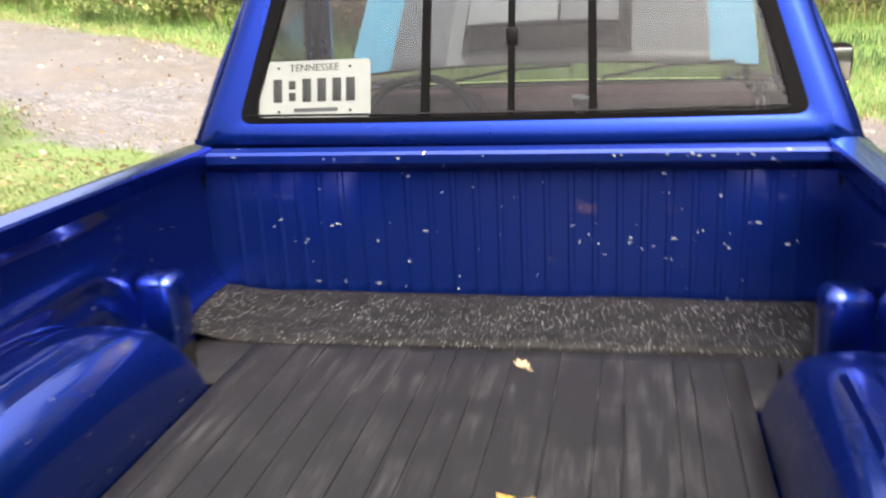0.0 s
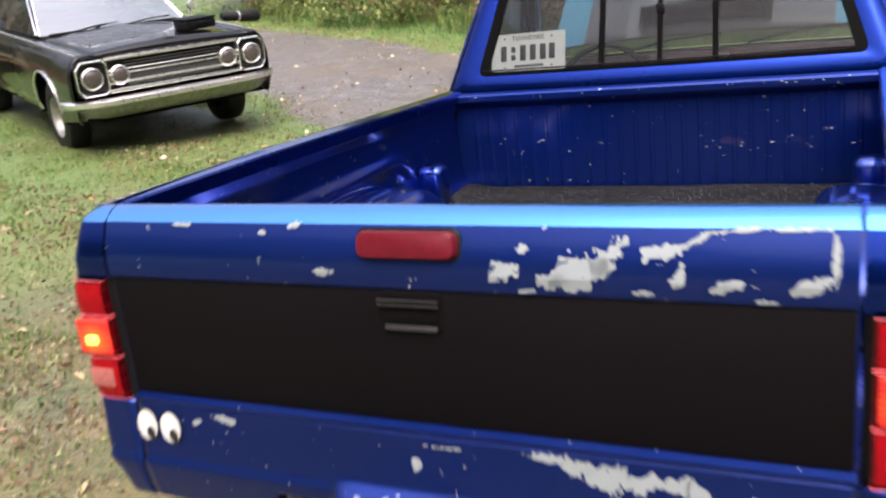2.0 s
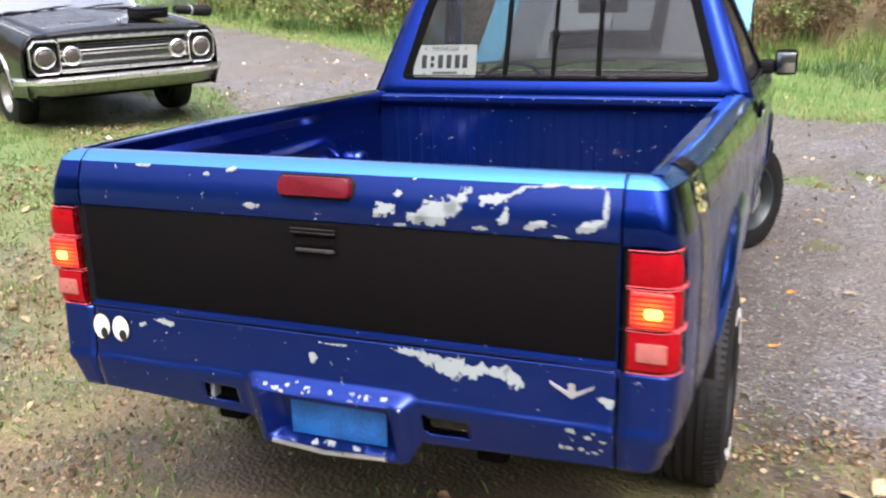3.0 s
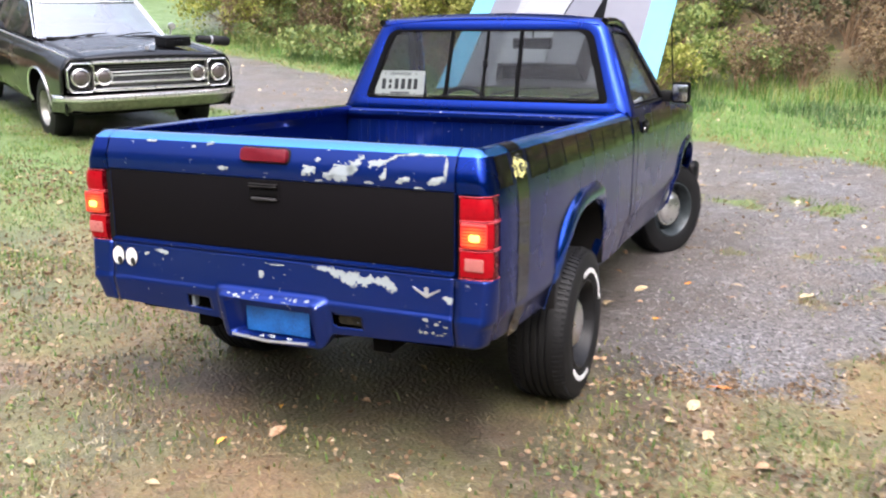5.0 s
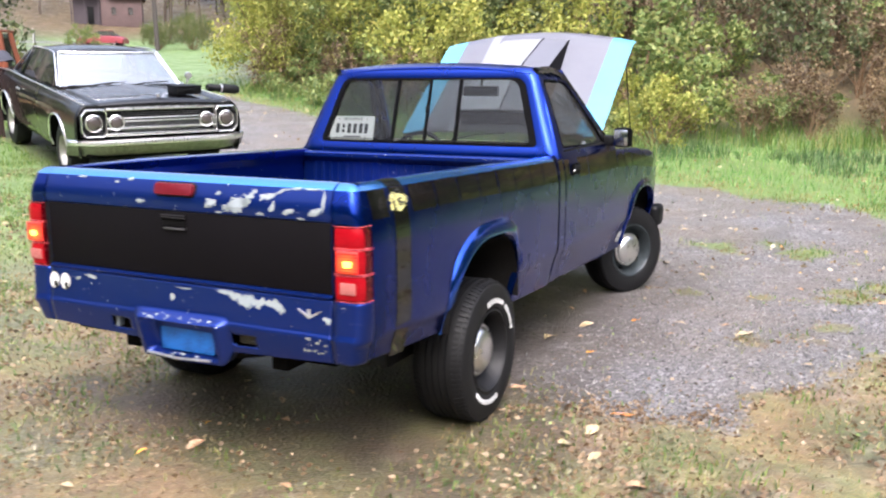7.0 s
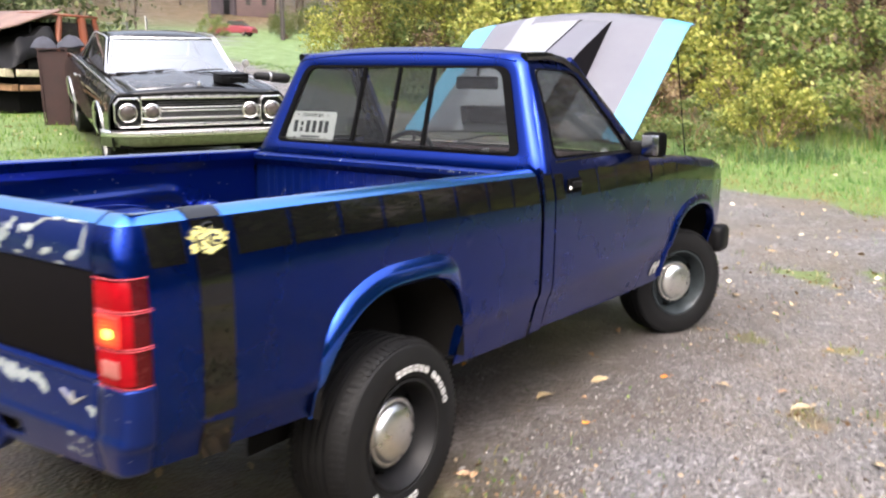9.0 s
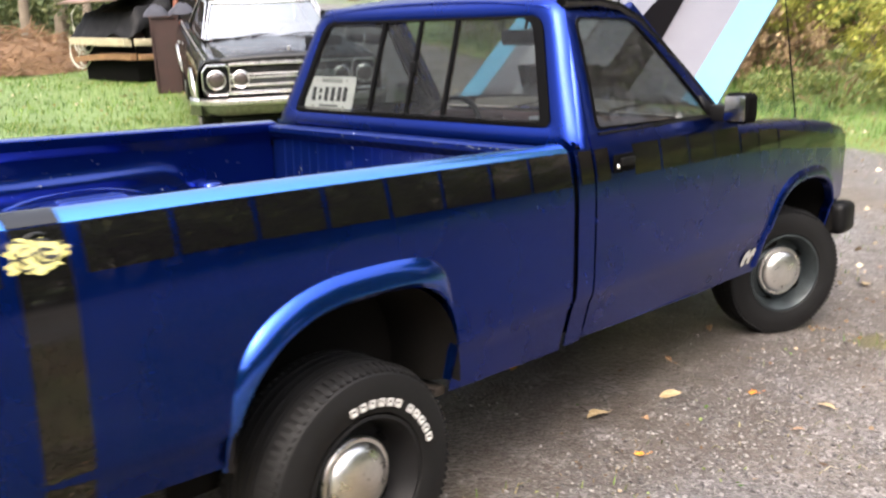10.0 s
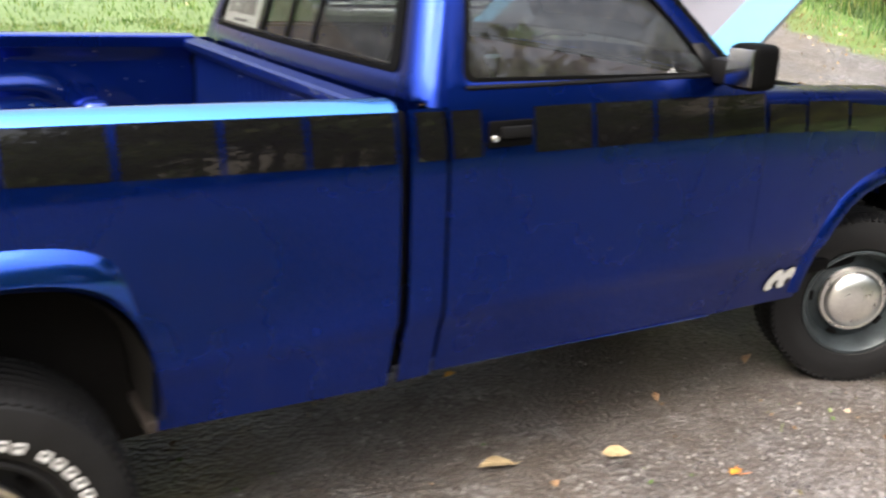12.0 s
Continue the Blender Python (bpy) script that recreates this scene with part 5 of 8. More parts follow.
M_LEAF_YELLOW = leaf_colour("yellow_leaf", (0.62, 0.42, 0.04), (0.60, 0.20, 0.04))
M_LEAF_BLUSH = leaf_colour("blushed_leaf", (0.66, 0.46, 0.03), (0.55, 0.14, 0.07))
M_LEAF_BROWN = leaf_colour("brown_leaf", (0.24, 0.13, 0.07), (0.36, 0.23, 0.13))
M_LEAF_PALE = leaf_colour("pale_leaf", (0.26, 0.19, 0.10), (0.40, 0.31, 0.18))
M_LEAF_RED = leaf_colour("red_leaf", (0.45, 0.09, 0.02), (0.62, 0.30, 0.03))
for m, size, mat, seed, lab in ((pose(0.094, 1.578, 0.704, 8, 12, 40), 0.034, M_LEAF_PALE, 1, "small pale leaf lying on the bed mat"), (pose(0.171, 1.044, 0.703, 6, -4, 150), 0.100, M_LEAF_BLUSH, 2, "large yellow and red maple leaf on the bed mat"), (pose(0.455, 1.033, 0.703, 0, 6, 70), 0.060, M_LEAF_BROWN, 3, "curled brown leaf on the bed mat")):
    ob = part("maple_leaf", maple_leaf(size, seed), mat, smooth=False)
    ob.matrix_world = m
    tagged(ob, lab, "leaf", "fallen leaves")


# ---- ground: one sheet, gravel yard and lane between grass, rising to the north and west ----
def ground_z(x, y):
    z = 0.112 * soft(-x - 1.6, 0.6) - 0.080 * soft(-x - 7.0, 1.0) + 0.075 * soft(y - 6.0, 0.8)
    far = math.hypot(x, y)
    z += 0.03 * soft(far - 40, 4) - 0.05 * soft(y - 16, 2) + min(26, 0.24 * soft(far - 88, 5))
    near = smooth(9, 3, math.hypot(x - 0.5, y - 1.5))
    z += 0.012 * noise.noise((x * 0.9, y * 0.9, 0)) + 0.004 * noise.noise((x * 5, y * 5, 3)) * near
    z -= 0.026 * math.exp(-((x - 0.3) ** 2 + (y - 1.0) ** 2) / 6.0) + 0.012 * math.exp(-((x - 0.3) ** 2 + (y - 3.9) ** 2) / 4.0)
    z -= 0.10 * math.exp(-((x + 6.7) ** 2 + (y - 6.2) ** 2) / 6.5)
    bank = soft(y - bank_line(x), 0.5)
    return z + min(9.0, 0.55 * bank) * smooth(-17.0, -13.0, x)


def bank_line(x):
    """Where the wooded bank begins."""
    back = 1.5 * smooth(-1.5, -5.0, x) + 0.9 * smooth(-5.0, -8.0, x)
    return back + (13.0 + 0.10 * x + 0.9 * math.sin(x * 0.35) if x > -9 else 12.1 + 0.9 * math.sin(-3.15) - 0.55 * (x + 9))


def lane_far(x):
    return curve(x, [(-62, 53), (-45, 40), (-30, 28.0), (-20, 20.0), (-13.3, 15.2), (-9.9, 12.9), (-6.2, 10.95), (-4.2, 10.2), (0.3, 9.1), (2.6, 7.6), (6, 6.0), (14, 2.0), (40, -12)])


def lane_near(x):
    return curve(x, [(-62, 48), (-45, 35.5), (-30, 24.0), (-20, 16.3), (-14, 10.8), (-8.0, 8.2), (-5.6, 7.3), (-3.0, 5.9), (-1.7, 4.0), (-0.9, 2.2), (0.2, 1.4), (0.9, 1.18), (1.5, 1.38), (1.85, 1.45), (2.15, 2.0), (2.6, 2.6), (3.4, 3.0), (6, 0.5), (14, -5.0), (40, -20)])


def gravel(x, y):
    """1 on the gravel, 0 on the grass."""
    w = 0.5 * noise.noise((x * 0.8, y * 0.8, 7)) + 0.25 * noise.noise((x * 2.6, y * 2.6, 1))
    g = smooth(-0.35, 0.45, lane_far(x) - y + w) * smooth(-0.45, 0.55, y - lane_near(x) + w)
    g = max(g, smooth(3.3, 5.2, x + 1.6 * w + 0.5 * math.sin(y * 0.9)) * smooth(5.0, 3.5, y + w - 0.15 * max(0, x - 6)) * smooth(-30.0, -22.0, y))
    # grassy islands in the yard
    isl = 0.0
    for cx, cy, rx, ry in ((1.88, 1.86, 0.30, 0.17), (2.0, 2.95, 0.40, 0.22), (1.72, 3.2, 0.40, 0.13), (2.3, 3.35, 0.35, 0.25), (1.5, 4.0, 0.7, 0.16), (2.6, 2.6, 0.5, 0.5), (2.5, 4.4, 0.5, 0.5), (1.7, 5.8, 1.4, 0.35), (3.6, 3.9, 0.6, 0.9)):
        isl = max(isl, 1 - ((x - cx) / rx) ** 2 - ((y - cy) / ry) ** 2 + 1.7 * noise.noise((x * 3, y * 3, 2)) + 1.0 * noise.noise((x * 9, y * 9, 6)) - 0.25)
    return g * (1 - 0.75 * smooth(-0.1, 1.1, isl)) * smooth(13.5, 11.0, x)


def spread(lo, hi, fine_lo, fine_hi, fine, coarse):
    out = [fine_lo]
    while out[-1] < fine_hi:
        out.append(out[-1] + fine)
    step = fine
    while out[-1] < hi:
        step = min(coarse, step * 1.16)
        out.append(out[-1] + step)
    left, step = [fine_lo], fine
    while left[-1] > lo:
        step = min(coarse, step * 1.16)
        left.append(left[-1] - step)
    return left[:0:-1] + out


C28, S28 = math.cos(radians(28)), math.sin(radians(28))
gx = spread(-260, 260, -8, 5, 0.09, 14)
gy = spread(-260, 260, -3.2, 12, 0.09, 14)
bm = bmesh.new()
mask = bm.verts.layers.float_color.new("cover")
vs = []
for y in gy:
    row = []
    for x in gx:
        v = bm.verts.new((x, y, ground_z(x, y)))
        far = max(abs(x), abs(y))
        g = gravel(x, y) if far < 70 else 0.0
        w = smooth(-5.2, -1.4, x) * smooth(7.6, 2.6, y)
        b = smooth(-0.8, 1.0, y - bank_line(x)) * smooth(-16.5, -12.5, x)
        # mask of brown soil and painted shade, below and beside the truck
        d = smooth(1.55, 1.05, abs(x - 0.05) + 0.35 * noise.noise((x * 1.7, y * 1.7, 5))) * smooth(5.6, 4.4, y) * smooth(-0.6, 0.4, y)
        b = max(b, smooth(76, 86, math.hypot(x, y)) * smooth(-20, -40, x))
        # painted shade in the footprint of the parked car
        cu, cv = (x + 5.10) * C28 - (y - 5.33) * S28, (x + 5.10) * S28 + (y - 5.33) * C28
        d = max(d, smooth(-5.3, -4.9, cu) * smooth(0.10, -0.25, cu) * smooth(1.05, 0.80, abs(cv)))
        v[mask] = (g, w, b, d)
        row.append(v)
    vs.append(row)
for a, b in zip(vs, vs[1:]):
    for i in range(len(a) - 1):
        bm.faces.new((a[i], a[i + 1], b[i + 1], b[i]))

n = Nodes("yard_ground")
cover = n.add("ShaderNodeAttribute")
cover.attribute_name = "cover"
sep = n.add("ShaderNodeSeparateColor")
n.link(cover.outputs["Color"], sep.inputs[0])
stone = n.add("ShaderNodeTexVoronoi", Scale=55.0)
n.link(n.where(), stone.inputs["Vector"])
stone2 = n.add("ShaderNodeTexVoronoi", Scale=130.0)
n.link(n.where(), stone2.inputs["Vector"])
g1 = n.ramp(stone.outputs["Color"], [(0.2, (0.026, 0.024, 0.024)), (0.5, (0.095, 0.090, 0.090)), (0.85, (0.30, 0.288, 0.288))])
g2 = n.ramp(stone2.outputs["Color"], [(0.2, (0.026, 0.024, 0.024)), (0.8, (0.165, 0.157, 0.155))])
gcol = n.mix(n.ramp(n.noise(6, 4), [(0.4, 0.0), (0.6, 1.0)]), g1, g2)
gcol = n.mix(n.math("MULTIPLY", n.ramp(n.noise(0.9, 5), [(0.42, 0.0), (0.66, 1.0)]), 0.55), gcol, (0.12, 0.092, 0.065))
# soil tint with the shade below truck and car painted in
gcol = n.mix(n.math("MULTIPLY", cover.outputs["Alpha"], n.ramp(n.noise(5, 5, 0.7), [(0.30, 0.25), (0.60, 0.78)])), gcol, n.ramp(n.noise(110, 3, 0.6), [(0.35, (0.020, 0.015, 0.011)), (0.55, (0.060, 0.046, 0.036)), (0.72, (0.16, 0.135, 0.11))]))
matted = n.math("ADD", n.math("MULTIPLY", n.noise(16, 6, 0.7), 0.5), n.math("MULTIPLY", n.noise(95, 4, 0.7), 0.5))
soil = n.ramp(matted, [(0.36, (0.022, 0.017, 0.012)), (0.48, (0.092, 0.072, 0.052)), (0.56, (0.205, 0.172, 0.130)), (0.66, (0.42, 0.37, 0.29))])
green = n.ramp(n.noise(48, 6, 0.8), [(0.3, (0.046, 0.068, 0.022)), (0.55, (0.110, 0.172, 0.046)), (0.75, (0.21, 0.26, 0.088))])
patch = n.ramp(n.noise(1.6, 5, 0.65), [(0.38, 0.0), (0.62, 1.0)])
wear = n.math("MULTIPLY", sep.outputs[1], n.math("ADD", n.math("MULTIPLY", patch, 0.45), 0.55))
rust = n.ramp(n.noise(30, 6, 0.8), [(0.3, (0.065, 0.040, 0.020)), (0.6, (0.20, 0.125, 0.060)), (0.8, (0.33, 0.24, 0.13))])
soil = n.mix(n.ramp(n.noise(1.1, 5, 0.7), [(0.38, 0.0), (0.56, 0.75)]), soil, rust)
grass_c = n.mix(wear, green, soil)
worn = n.ramp(n.noise(2.3, 6, 0.75), [(0.36, (0.52, 0.50, 0.50)), (0.52, (1.0, 0.98, 0.96)), (0.66, (1.3, 1.25, 1.15))])
grass_c = n.mix(sep.outputs[1], grass_c, n.mix(1.0, grass_c, worn, "MULTIPLY"))
bank_c = n.ramp(n.noise(3, 6, 0.7), [(0.3, (0.03, 0.025, 0.012)), (0.6, (0.11, 0.075, 0.035)), (0.8, (0.17, 0.13, 0.05))])
grass_c = n.mix(sep.outputs[2], grass_c, bank_c)
edge = n.ramp(n.math("ADD", sep.outputs[0], n.math("MULTIPLY", n.math("SUBTRACT", n.noise(9, 5, 0.7), 0.5), 0.7)), [(0.38, 0.0), (0.62, 1.0)])
# the grass colour gets the same painted shade and soil
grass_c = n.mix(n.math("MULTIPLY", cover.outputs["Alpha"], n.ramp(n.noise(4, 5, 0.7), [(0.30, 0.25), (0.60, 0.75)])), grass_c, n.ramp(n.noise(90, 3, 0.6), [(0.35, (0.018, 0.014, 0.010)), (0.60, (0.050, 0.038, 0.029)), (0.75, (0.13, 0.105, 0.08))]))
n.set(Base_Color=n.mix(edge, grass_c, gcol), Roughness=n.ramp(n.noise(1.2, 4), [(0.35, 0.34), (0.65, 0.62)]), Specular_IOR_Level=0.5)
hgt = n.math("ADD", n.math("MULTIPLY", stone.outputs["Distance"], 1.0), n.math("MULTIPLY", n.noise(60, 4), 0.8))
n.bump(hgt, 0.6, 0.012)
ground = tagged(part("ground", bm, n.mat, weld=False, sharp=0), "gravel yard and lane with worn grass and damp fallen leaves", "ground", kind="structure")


# ---- old black hardtop car parked on the grass beside the lane ----
CAR_AT, CAR_TURN = Vector((-5.10, 5.33)), radians(-28)


def car_frame(at, turn, front, rear):
    """A pose on the sloping ground: x ahead from the nose, z up from the tyres."""
    d = Vector((math.cos(turn), math.sin(turn)))
    f, r = at + d * front, at + d * rear
    zf, zr = ground_z(*f), ground_z(*r)
    pitch = math.atan2(zf - zr, front - rear)
    z0 = zf - math.tan(pitch) * front + 0.09
    return Matrix.Translation((at.x, at.y, z0)) @ Matrix.Rotation(turn, 4, "Z") @ Matrix.Rotation(-pitch, 4, "Y")


M_CAR_BLACK = car_paint("worn_black_car_paint", (0.0028, 0.0026, 0.0030), 0.30, 0.0, 0.10, 0.8, (0.012, 0.010, 0.010), spec=0.05)
M_HEADLAMP = plain("headlamp_glass", (0.065, 0.053, 0.050), 0.15, 0.1, 0.2, 40, coat=0.6)
M_CHROME_OLD = plain("pitted_chrome", (0.84, 0.82, 0.82), 0.30, 1.0, 0.14, 40)
M_GRILLE_DARK = plain("dark_grille", (0.010, 0.010, 0.011), 0.5, 0.1, 0.3, 20, spec=0.2)
M_GRILLE_GREY = plain("grey_grille_face", (0.10, 0.10, 0.105), 0.4, 0.6, 0.2, 20)
M_GRILLE_FIN = plain("grey_grille_fin", (0.09, 0.09, 0.095), 0.45, 0.5, 0.3, 20)
sedan = thing("hardtop_car", car_frame(CAR_AT, CAR_TURN, -0.86, -3.81) @ Matrix.Rotation(radians(1.2), 4, "X"), "old black two-door hardtop car with a chrome grille, parked on grass", "car")
CW = [(-5.10, 0.86), (-4.9, 0.93), (-4.0, 0.965), (-2.5, 0.97), (-0.9, 0.965), (-0.25, 0.955), (-0.02, 0.945)]
CP = [(0.26, -0.07), (0.40, -0.02), (0.60, 0.0), (0.72, 0.0), (0.80, -0.012), (0.88, -0.04), (0.93, -0.085)]
CTOP = [(-5.10, 0.86), (-4.9, 0.90), (-3.9, 0.95), (-3.3, 0.94), (-1.5, 0.915), (-0.5, 0.895), (-0.02, 0.875)]


def car_y(x, z):
    top = curve(x, CTOP)
    return curve(x, CW) + curve(z + (0.93 - top), CP)


def car_low(x):
    low = curve(x, [(-5.1, 0.42), (-4.6, 0.32), (-4.2, 0.29), (-0.5, 0.27), (0, 0.30)])
    return max(arch_low(x, -0.88, 0.385, 0.70, low, 2.2), arch_low(x, -3.83, 0.385, 0.67, low, 2.2))


cols = sorted(set([round(c + 0.385 * math.sin(math.pi * (k / 24 - 0.5)), 4) for c in (-0.88, -3.83) for k in range(25)] + [round(lerp(-5.10, -0.02, k / 50), 4) for k in range(51)]))
for s in (1, -1):
    rows = []
    for x in cols:
        lo, top = car_low(x), curve(x, CTOP)
        row = [(x, s * car_y(x, z), z) for z in [lerp(lo, top, k / 14) for k in range(15)]]
        row.append((x, s * (car_y(x, top) - 0.05), top + 0.012))
        row.append((x, s * (car_y(x, top) - 0.16), top + 0.008))
        rows.append(row)
    flank = part("body_side", sheet(rows), M_CAR_BLACK, sedan, "black body side with chrome arch trim", solid=0.005, sharp=40)
    for c, top in ((-0.88, 0.70), (-3.83, 0.67)):
        pts = []
        for k in range(29):
            t = math.pi * k / 28
            e = 2 / 2.2
            x = c + 0.39 * math.copysign(abs(math.cos(t)) ** e, math.cos(t))
            z = 0.29 + (top + 0.004 - 0.29) * math.sin(t) ** e
            pts.append((x, s * (car_y(x, z) + 0.006), z))
        part("arch_trim", tube(pts, 0.013, 6), M_CHROME_OLD, flank)
        rows = []
        for k in range(17):
            t = math.pi * k / 16
            rows.append([(c + 0.42 * math.cos(t), s * yy, 0.25 + 0.46 * math.sin(t)) for yy in (0.94, 0.75, 0.6)])
        part("wheel_well", sheet(rows), M_UNDER, flank)
    part("fender_trim", tube([(x, s * (car_y(x, curve(x, CTOP)) - 0.01), curve(x, CTOP) + 0.012) for x in [lerp(-0.06, -4.9, k / 24) for k in range(25)]], 0.009, 5), M_CHROME_OLD, flank)
    part("door_gap", tube([(-1.62, s * (car_y(-1.62, z) + 0.001), z) for z in (0.33, 0.5, 0.7, 0.85, 0.91)], 0.004, 4), M_UNDER, flank)
    part("door_gap", tube([(-2.95, s * (car_y(-2.95, z) + 0.001), z) for z in (0.33, 0.5, 0.7, 0.85, 0.93)], 0.004, 4), M_UNDER, flank)
    part("door_lever", box(-2.86, -2.70, *sorted((s * 0.968, s * 0.992)), 0.80, 0.825, 0.008), M_CHROME_OLD, flank)


def deck(x0, x1, crown, n=14, lift=0.0, m=16):
    rows = []
    for k in range(n + 1):
        x = lerp(x0, x1, k / n)
        top = curve(x, CTOP)
        half = car_y(x, top) - 0.15
        rows.append([(x, half * lerp(-1, 1, j / m), top + 0.008 + lift + crown * (1 - lerp(-1, 1, j / m) ** 2) + 0.012 * math.exp(-(half * lerp(-1, 1, j / m) / 0.05) ** 2) * (1 if crown > 0.03 else 0)) for j in range(m + 1)])
    return sheet(rows)


bonnet = part("bonnet", deck(-0.05, -1.46, 0.045), M_CAR_BLACK, sedan, "long black bonnet", solid=0.006)
part("bonnet_ornament", box(-0.16, -0.10, -0.012, 0.012, 0.94, 0.985, 0.006), M_CHROME_OLD, bonnet)
part("cowl_vent", box(-1.50, -1.42, -0.66, 0.66, 0.925, 0.962, 0.01), M_TRIM, sedan)
part("boot_lid", deck(-3.95, -5.06, 0.03), M_CAR_BLACK, sedan, solid=0.006)
part("rear_panel", box(-5.10, -5.04, -0.84, 0.84, 0.42, 0.90, 0.02), M_CAR_BLACK, sedan)
part("underside", box(-4.95, -0.12, -0.72, 0.72, 0.27, 0.36, 0.03), M_UNDER, sedan)

# greenhouse
ROOF_C = [(-2.04, 1.325), (-2.25, 1.362), (-2.7, 1.378), (-3.1, 1.360), (-3.30, 1.325)]
rows = []
for x, z in ROOF_C:
    rows.append([(x, 0.64 * lerp(-1, 1, j / 14), z - 0.045 * abs(lerp(-1, 1, j / 14)) ** 3) for j in range(15)])
part("car_roof", sheet(rows), M_CAR_BLACK, sedan, "black hardtop roof", solid=0.01)


def screen(x0, z0, h0, x1, z1, h1, bow):
    rows = []
    for k in range(9):
        u = k / 8
        half = lerp(h0, h1, u)
        rows.append([(lerp(x0, x1, u) + bow * (1 - lerp(-1, 1, j / 12) ** 2), half * lerp(-1, 1, j / 12), lerp(z0, z1, u)) for j in range(13)])
    return sheet(rows)


ws = part("windscreen", screen(-1.52, 0.945, 0.735, -2.06, 1.315, 0.60, 0.10), M_GLASS_PLY, sedan, "pale sky-reflecting windscreen")
part("rear_screen", screen(-4.02, 0.955, 0.70, -3.28, 1.32, 0.58, -0.08), M_GLASS_DARK, sedan)
frame_pts = [(-1.52, -0.745, 0.945)] + [(lerp(-1.52, -2.06, k / 6), lerp(-0.745, -0.61, k / 6), lerp(0.945, 1.325, k / 6)) for k in range(1, 7)]
frame_pts += [(-2.06 + 0.10 * (1 - (k / 6) ** 2), 0.61 * k / 6, 1.325) for k in range(-5, 6)] + [(lerp(-2.06, -1.52, k / 6), lerp(0.61, 0.745, k / 6), lerp(1.325, 0.945, k / 6)) for k in range(7)]
part("windscreen_trim", tube(frame_pts, 0.012, 6), M_CHROME_OLD, ws, "bright windscreen surround")
for y0 in (-0.42, 0.10):
    part("wiper", tube([(-1.40, y0, 0.965), (-1.47, y0 + 0.24, 0.985), (-1.50, y0 + 0.50, 0.99)], 0.008, 5), M_TRIM, ws)
for s in (1, -1):
    part("side_window", sheet([[(-1.62, s * 0.775, 0.95), (-2.10, s * 0.655, 1.305)], [(-2.6, s * 0.795, 0.955), (-2.65, s * 0.665, 1.325)], [(-3.35, s * 0.785, 0.96), (-3.18, s * 0.655, 1.31)]]), M_GLASS_DARK, sedan)
    part("roof_pillar", sheet([[(-3.35, s * 0.795, 0.955), (-3.18, s * 0.66, 1.32)], [(-3.7, s * 0.785, 0.955), (-3.26, s * 0.645, 1.325)], [(-4.08, s * 0.74, 0.955), (-3.30, s * 0.60, 1.325)]]), M_CAR_BLACK, sedan, solid=0.02)
    part("gutter_trim", tube([(-1.56, s * 0.765, 0.955), (-2.07, s * 0.655, 1.322), (-2.3, s * 0.668, 1.345), (-3.1, s * 0.668, 1.335), (-3.3, s * 0.66, 1.30), (-4.05, s * 0.76, 0.96)], 0.011, 5), M_CHROME_OLD, sedan)
door_mirror = part("wing_mirror", joined(spin([(0, 0), (0.004, 0.042), (-0.03, 0.048), (-0.06, 0.03), (-0.07, 0)], 16, "x", m=Matrix.Translation((-1.72, 0.955, 1.04))), tube([(-1.74, 0.93, 0.93), (-1.74, 0.95, 1.01)], 0.012)), M_CHROME_OLD, sedan, "round chrome wing mirror")
part("car_seat", joined(box(-2.55, -2.35, -0.6, 0.6, 0.5, 1.02, 0.06), box(-3.4, -3.2, -0.6, 0.6, 0.5, 1.02, 0.06)), M_INTERIOR, sedan)
part("car_dash", box(-1.85, -1.58, -0.68, 0.68, 0.66, 0.93, 0.05), M_DASH, sedan)
part("car_wheel_rim", tube([(-1.95 + 0.05 * math.sin(t), 0.36 + 0.19 * math.cos(t), 0.90 + 0.17 * math.sin(t)) for t in [2 * math.pi * k / 24 for k in range(24)]], 0.012, 6, closed=True), M_TRIM, sedan)

# front: chrome-framed grille with four round lamps in chamfered housings
face = part("grille_panel", box(-0.09, -0.05, -0.90, 0.90, 0.53, 0.85, 0.02), M_GRILLE_DARK, sedan, "wide dark grille in a bright chrome frame")
OUT = [(0.905, 0.60), (0.905, 0.78), (0.85, 0.845), (0.66, 0.845), (0.625, 0.805), (0.625, 0.575), (0.66, 0.535), (0.85, 0.535)]
for s in (1, -1):
    rows = []
    for f, x in ((1.0, -0.05), (1.0, 0.012), (0.96, 0.024), (0.91, 0.020), (0.87, -0.03)):
        rows.append([(x - 0.03 * max(0, y - 0.80), s * (0.765 + (y - 0.765) * f), 0.69 + (z - 0.69) * f) for y, z in OUT])
    part("lamp_housing", sheet(rows, True), M_CHROME_OLD, face, "chrome lamp housing with cut corners", sharp=20)
    part("lamp_panel", box(-0.05, -0.025, *sorted((s * 0.65, s * 0.88)), 0.56, 0.82, 0.01), M_GRILLE_DARK, face)
    for y, r in ((0.765, 0.078), (0.520, 0.070)):
        part("lamp_ring", spin([(-0.03, r + 0.020), (0.012, r + 0.018), (0.018, r + 0.009), (0.004, r)], 28, "x", m=Matrix.Translation((0.0, s * y, 0.690))), M_CHROME_OLD, face)
        part("headlamp", spin([(0.004, r), (0.016, r * 0.8), (0.024, r * 0.4), (0.026, 0.0)], 28, "x", m=Matrix.Translation((0.0, s * y, 0.690))), M_HEADLAMP, face, "round sealed headlamp")
for z, t, x in ((0.838, 0.026, 0.014), (0.735, 0.012, 0.008), (0.702, 0.014, 0.012), (0.625, 0.020, 0.012), (0.556, 0.032, 0.014)):
    part("grille_bar", box(-0.05, x, -0.635, 0.635, z - t / 2, z + t / 2, 0.006), M_CHROME_OLD, face)
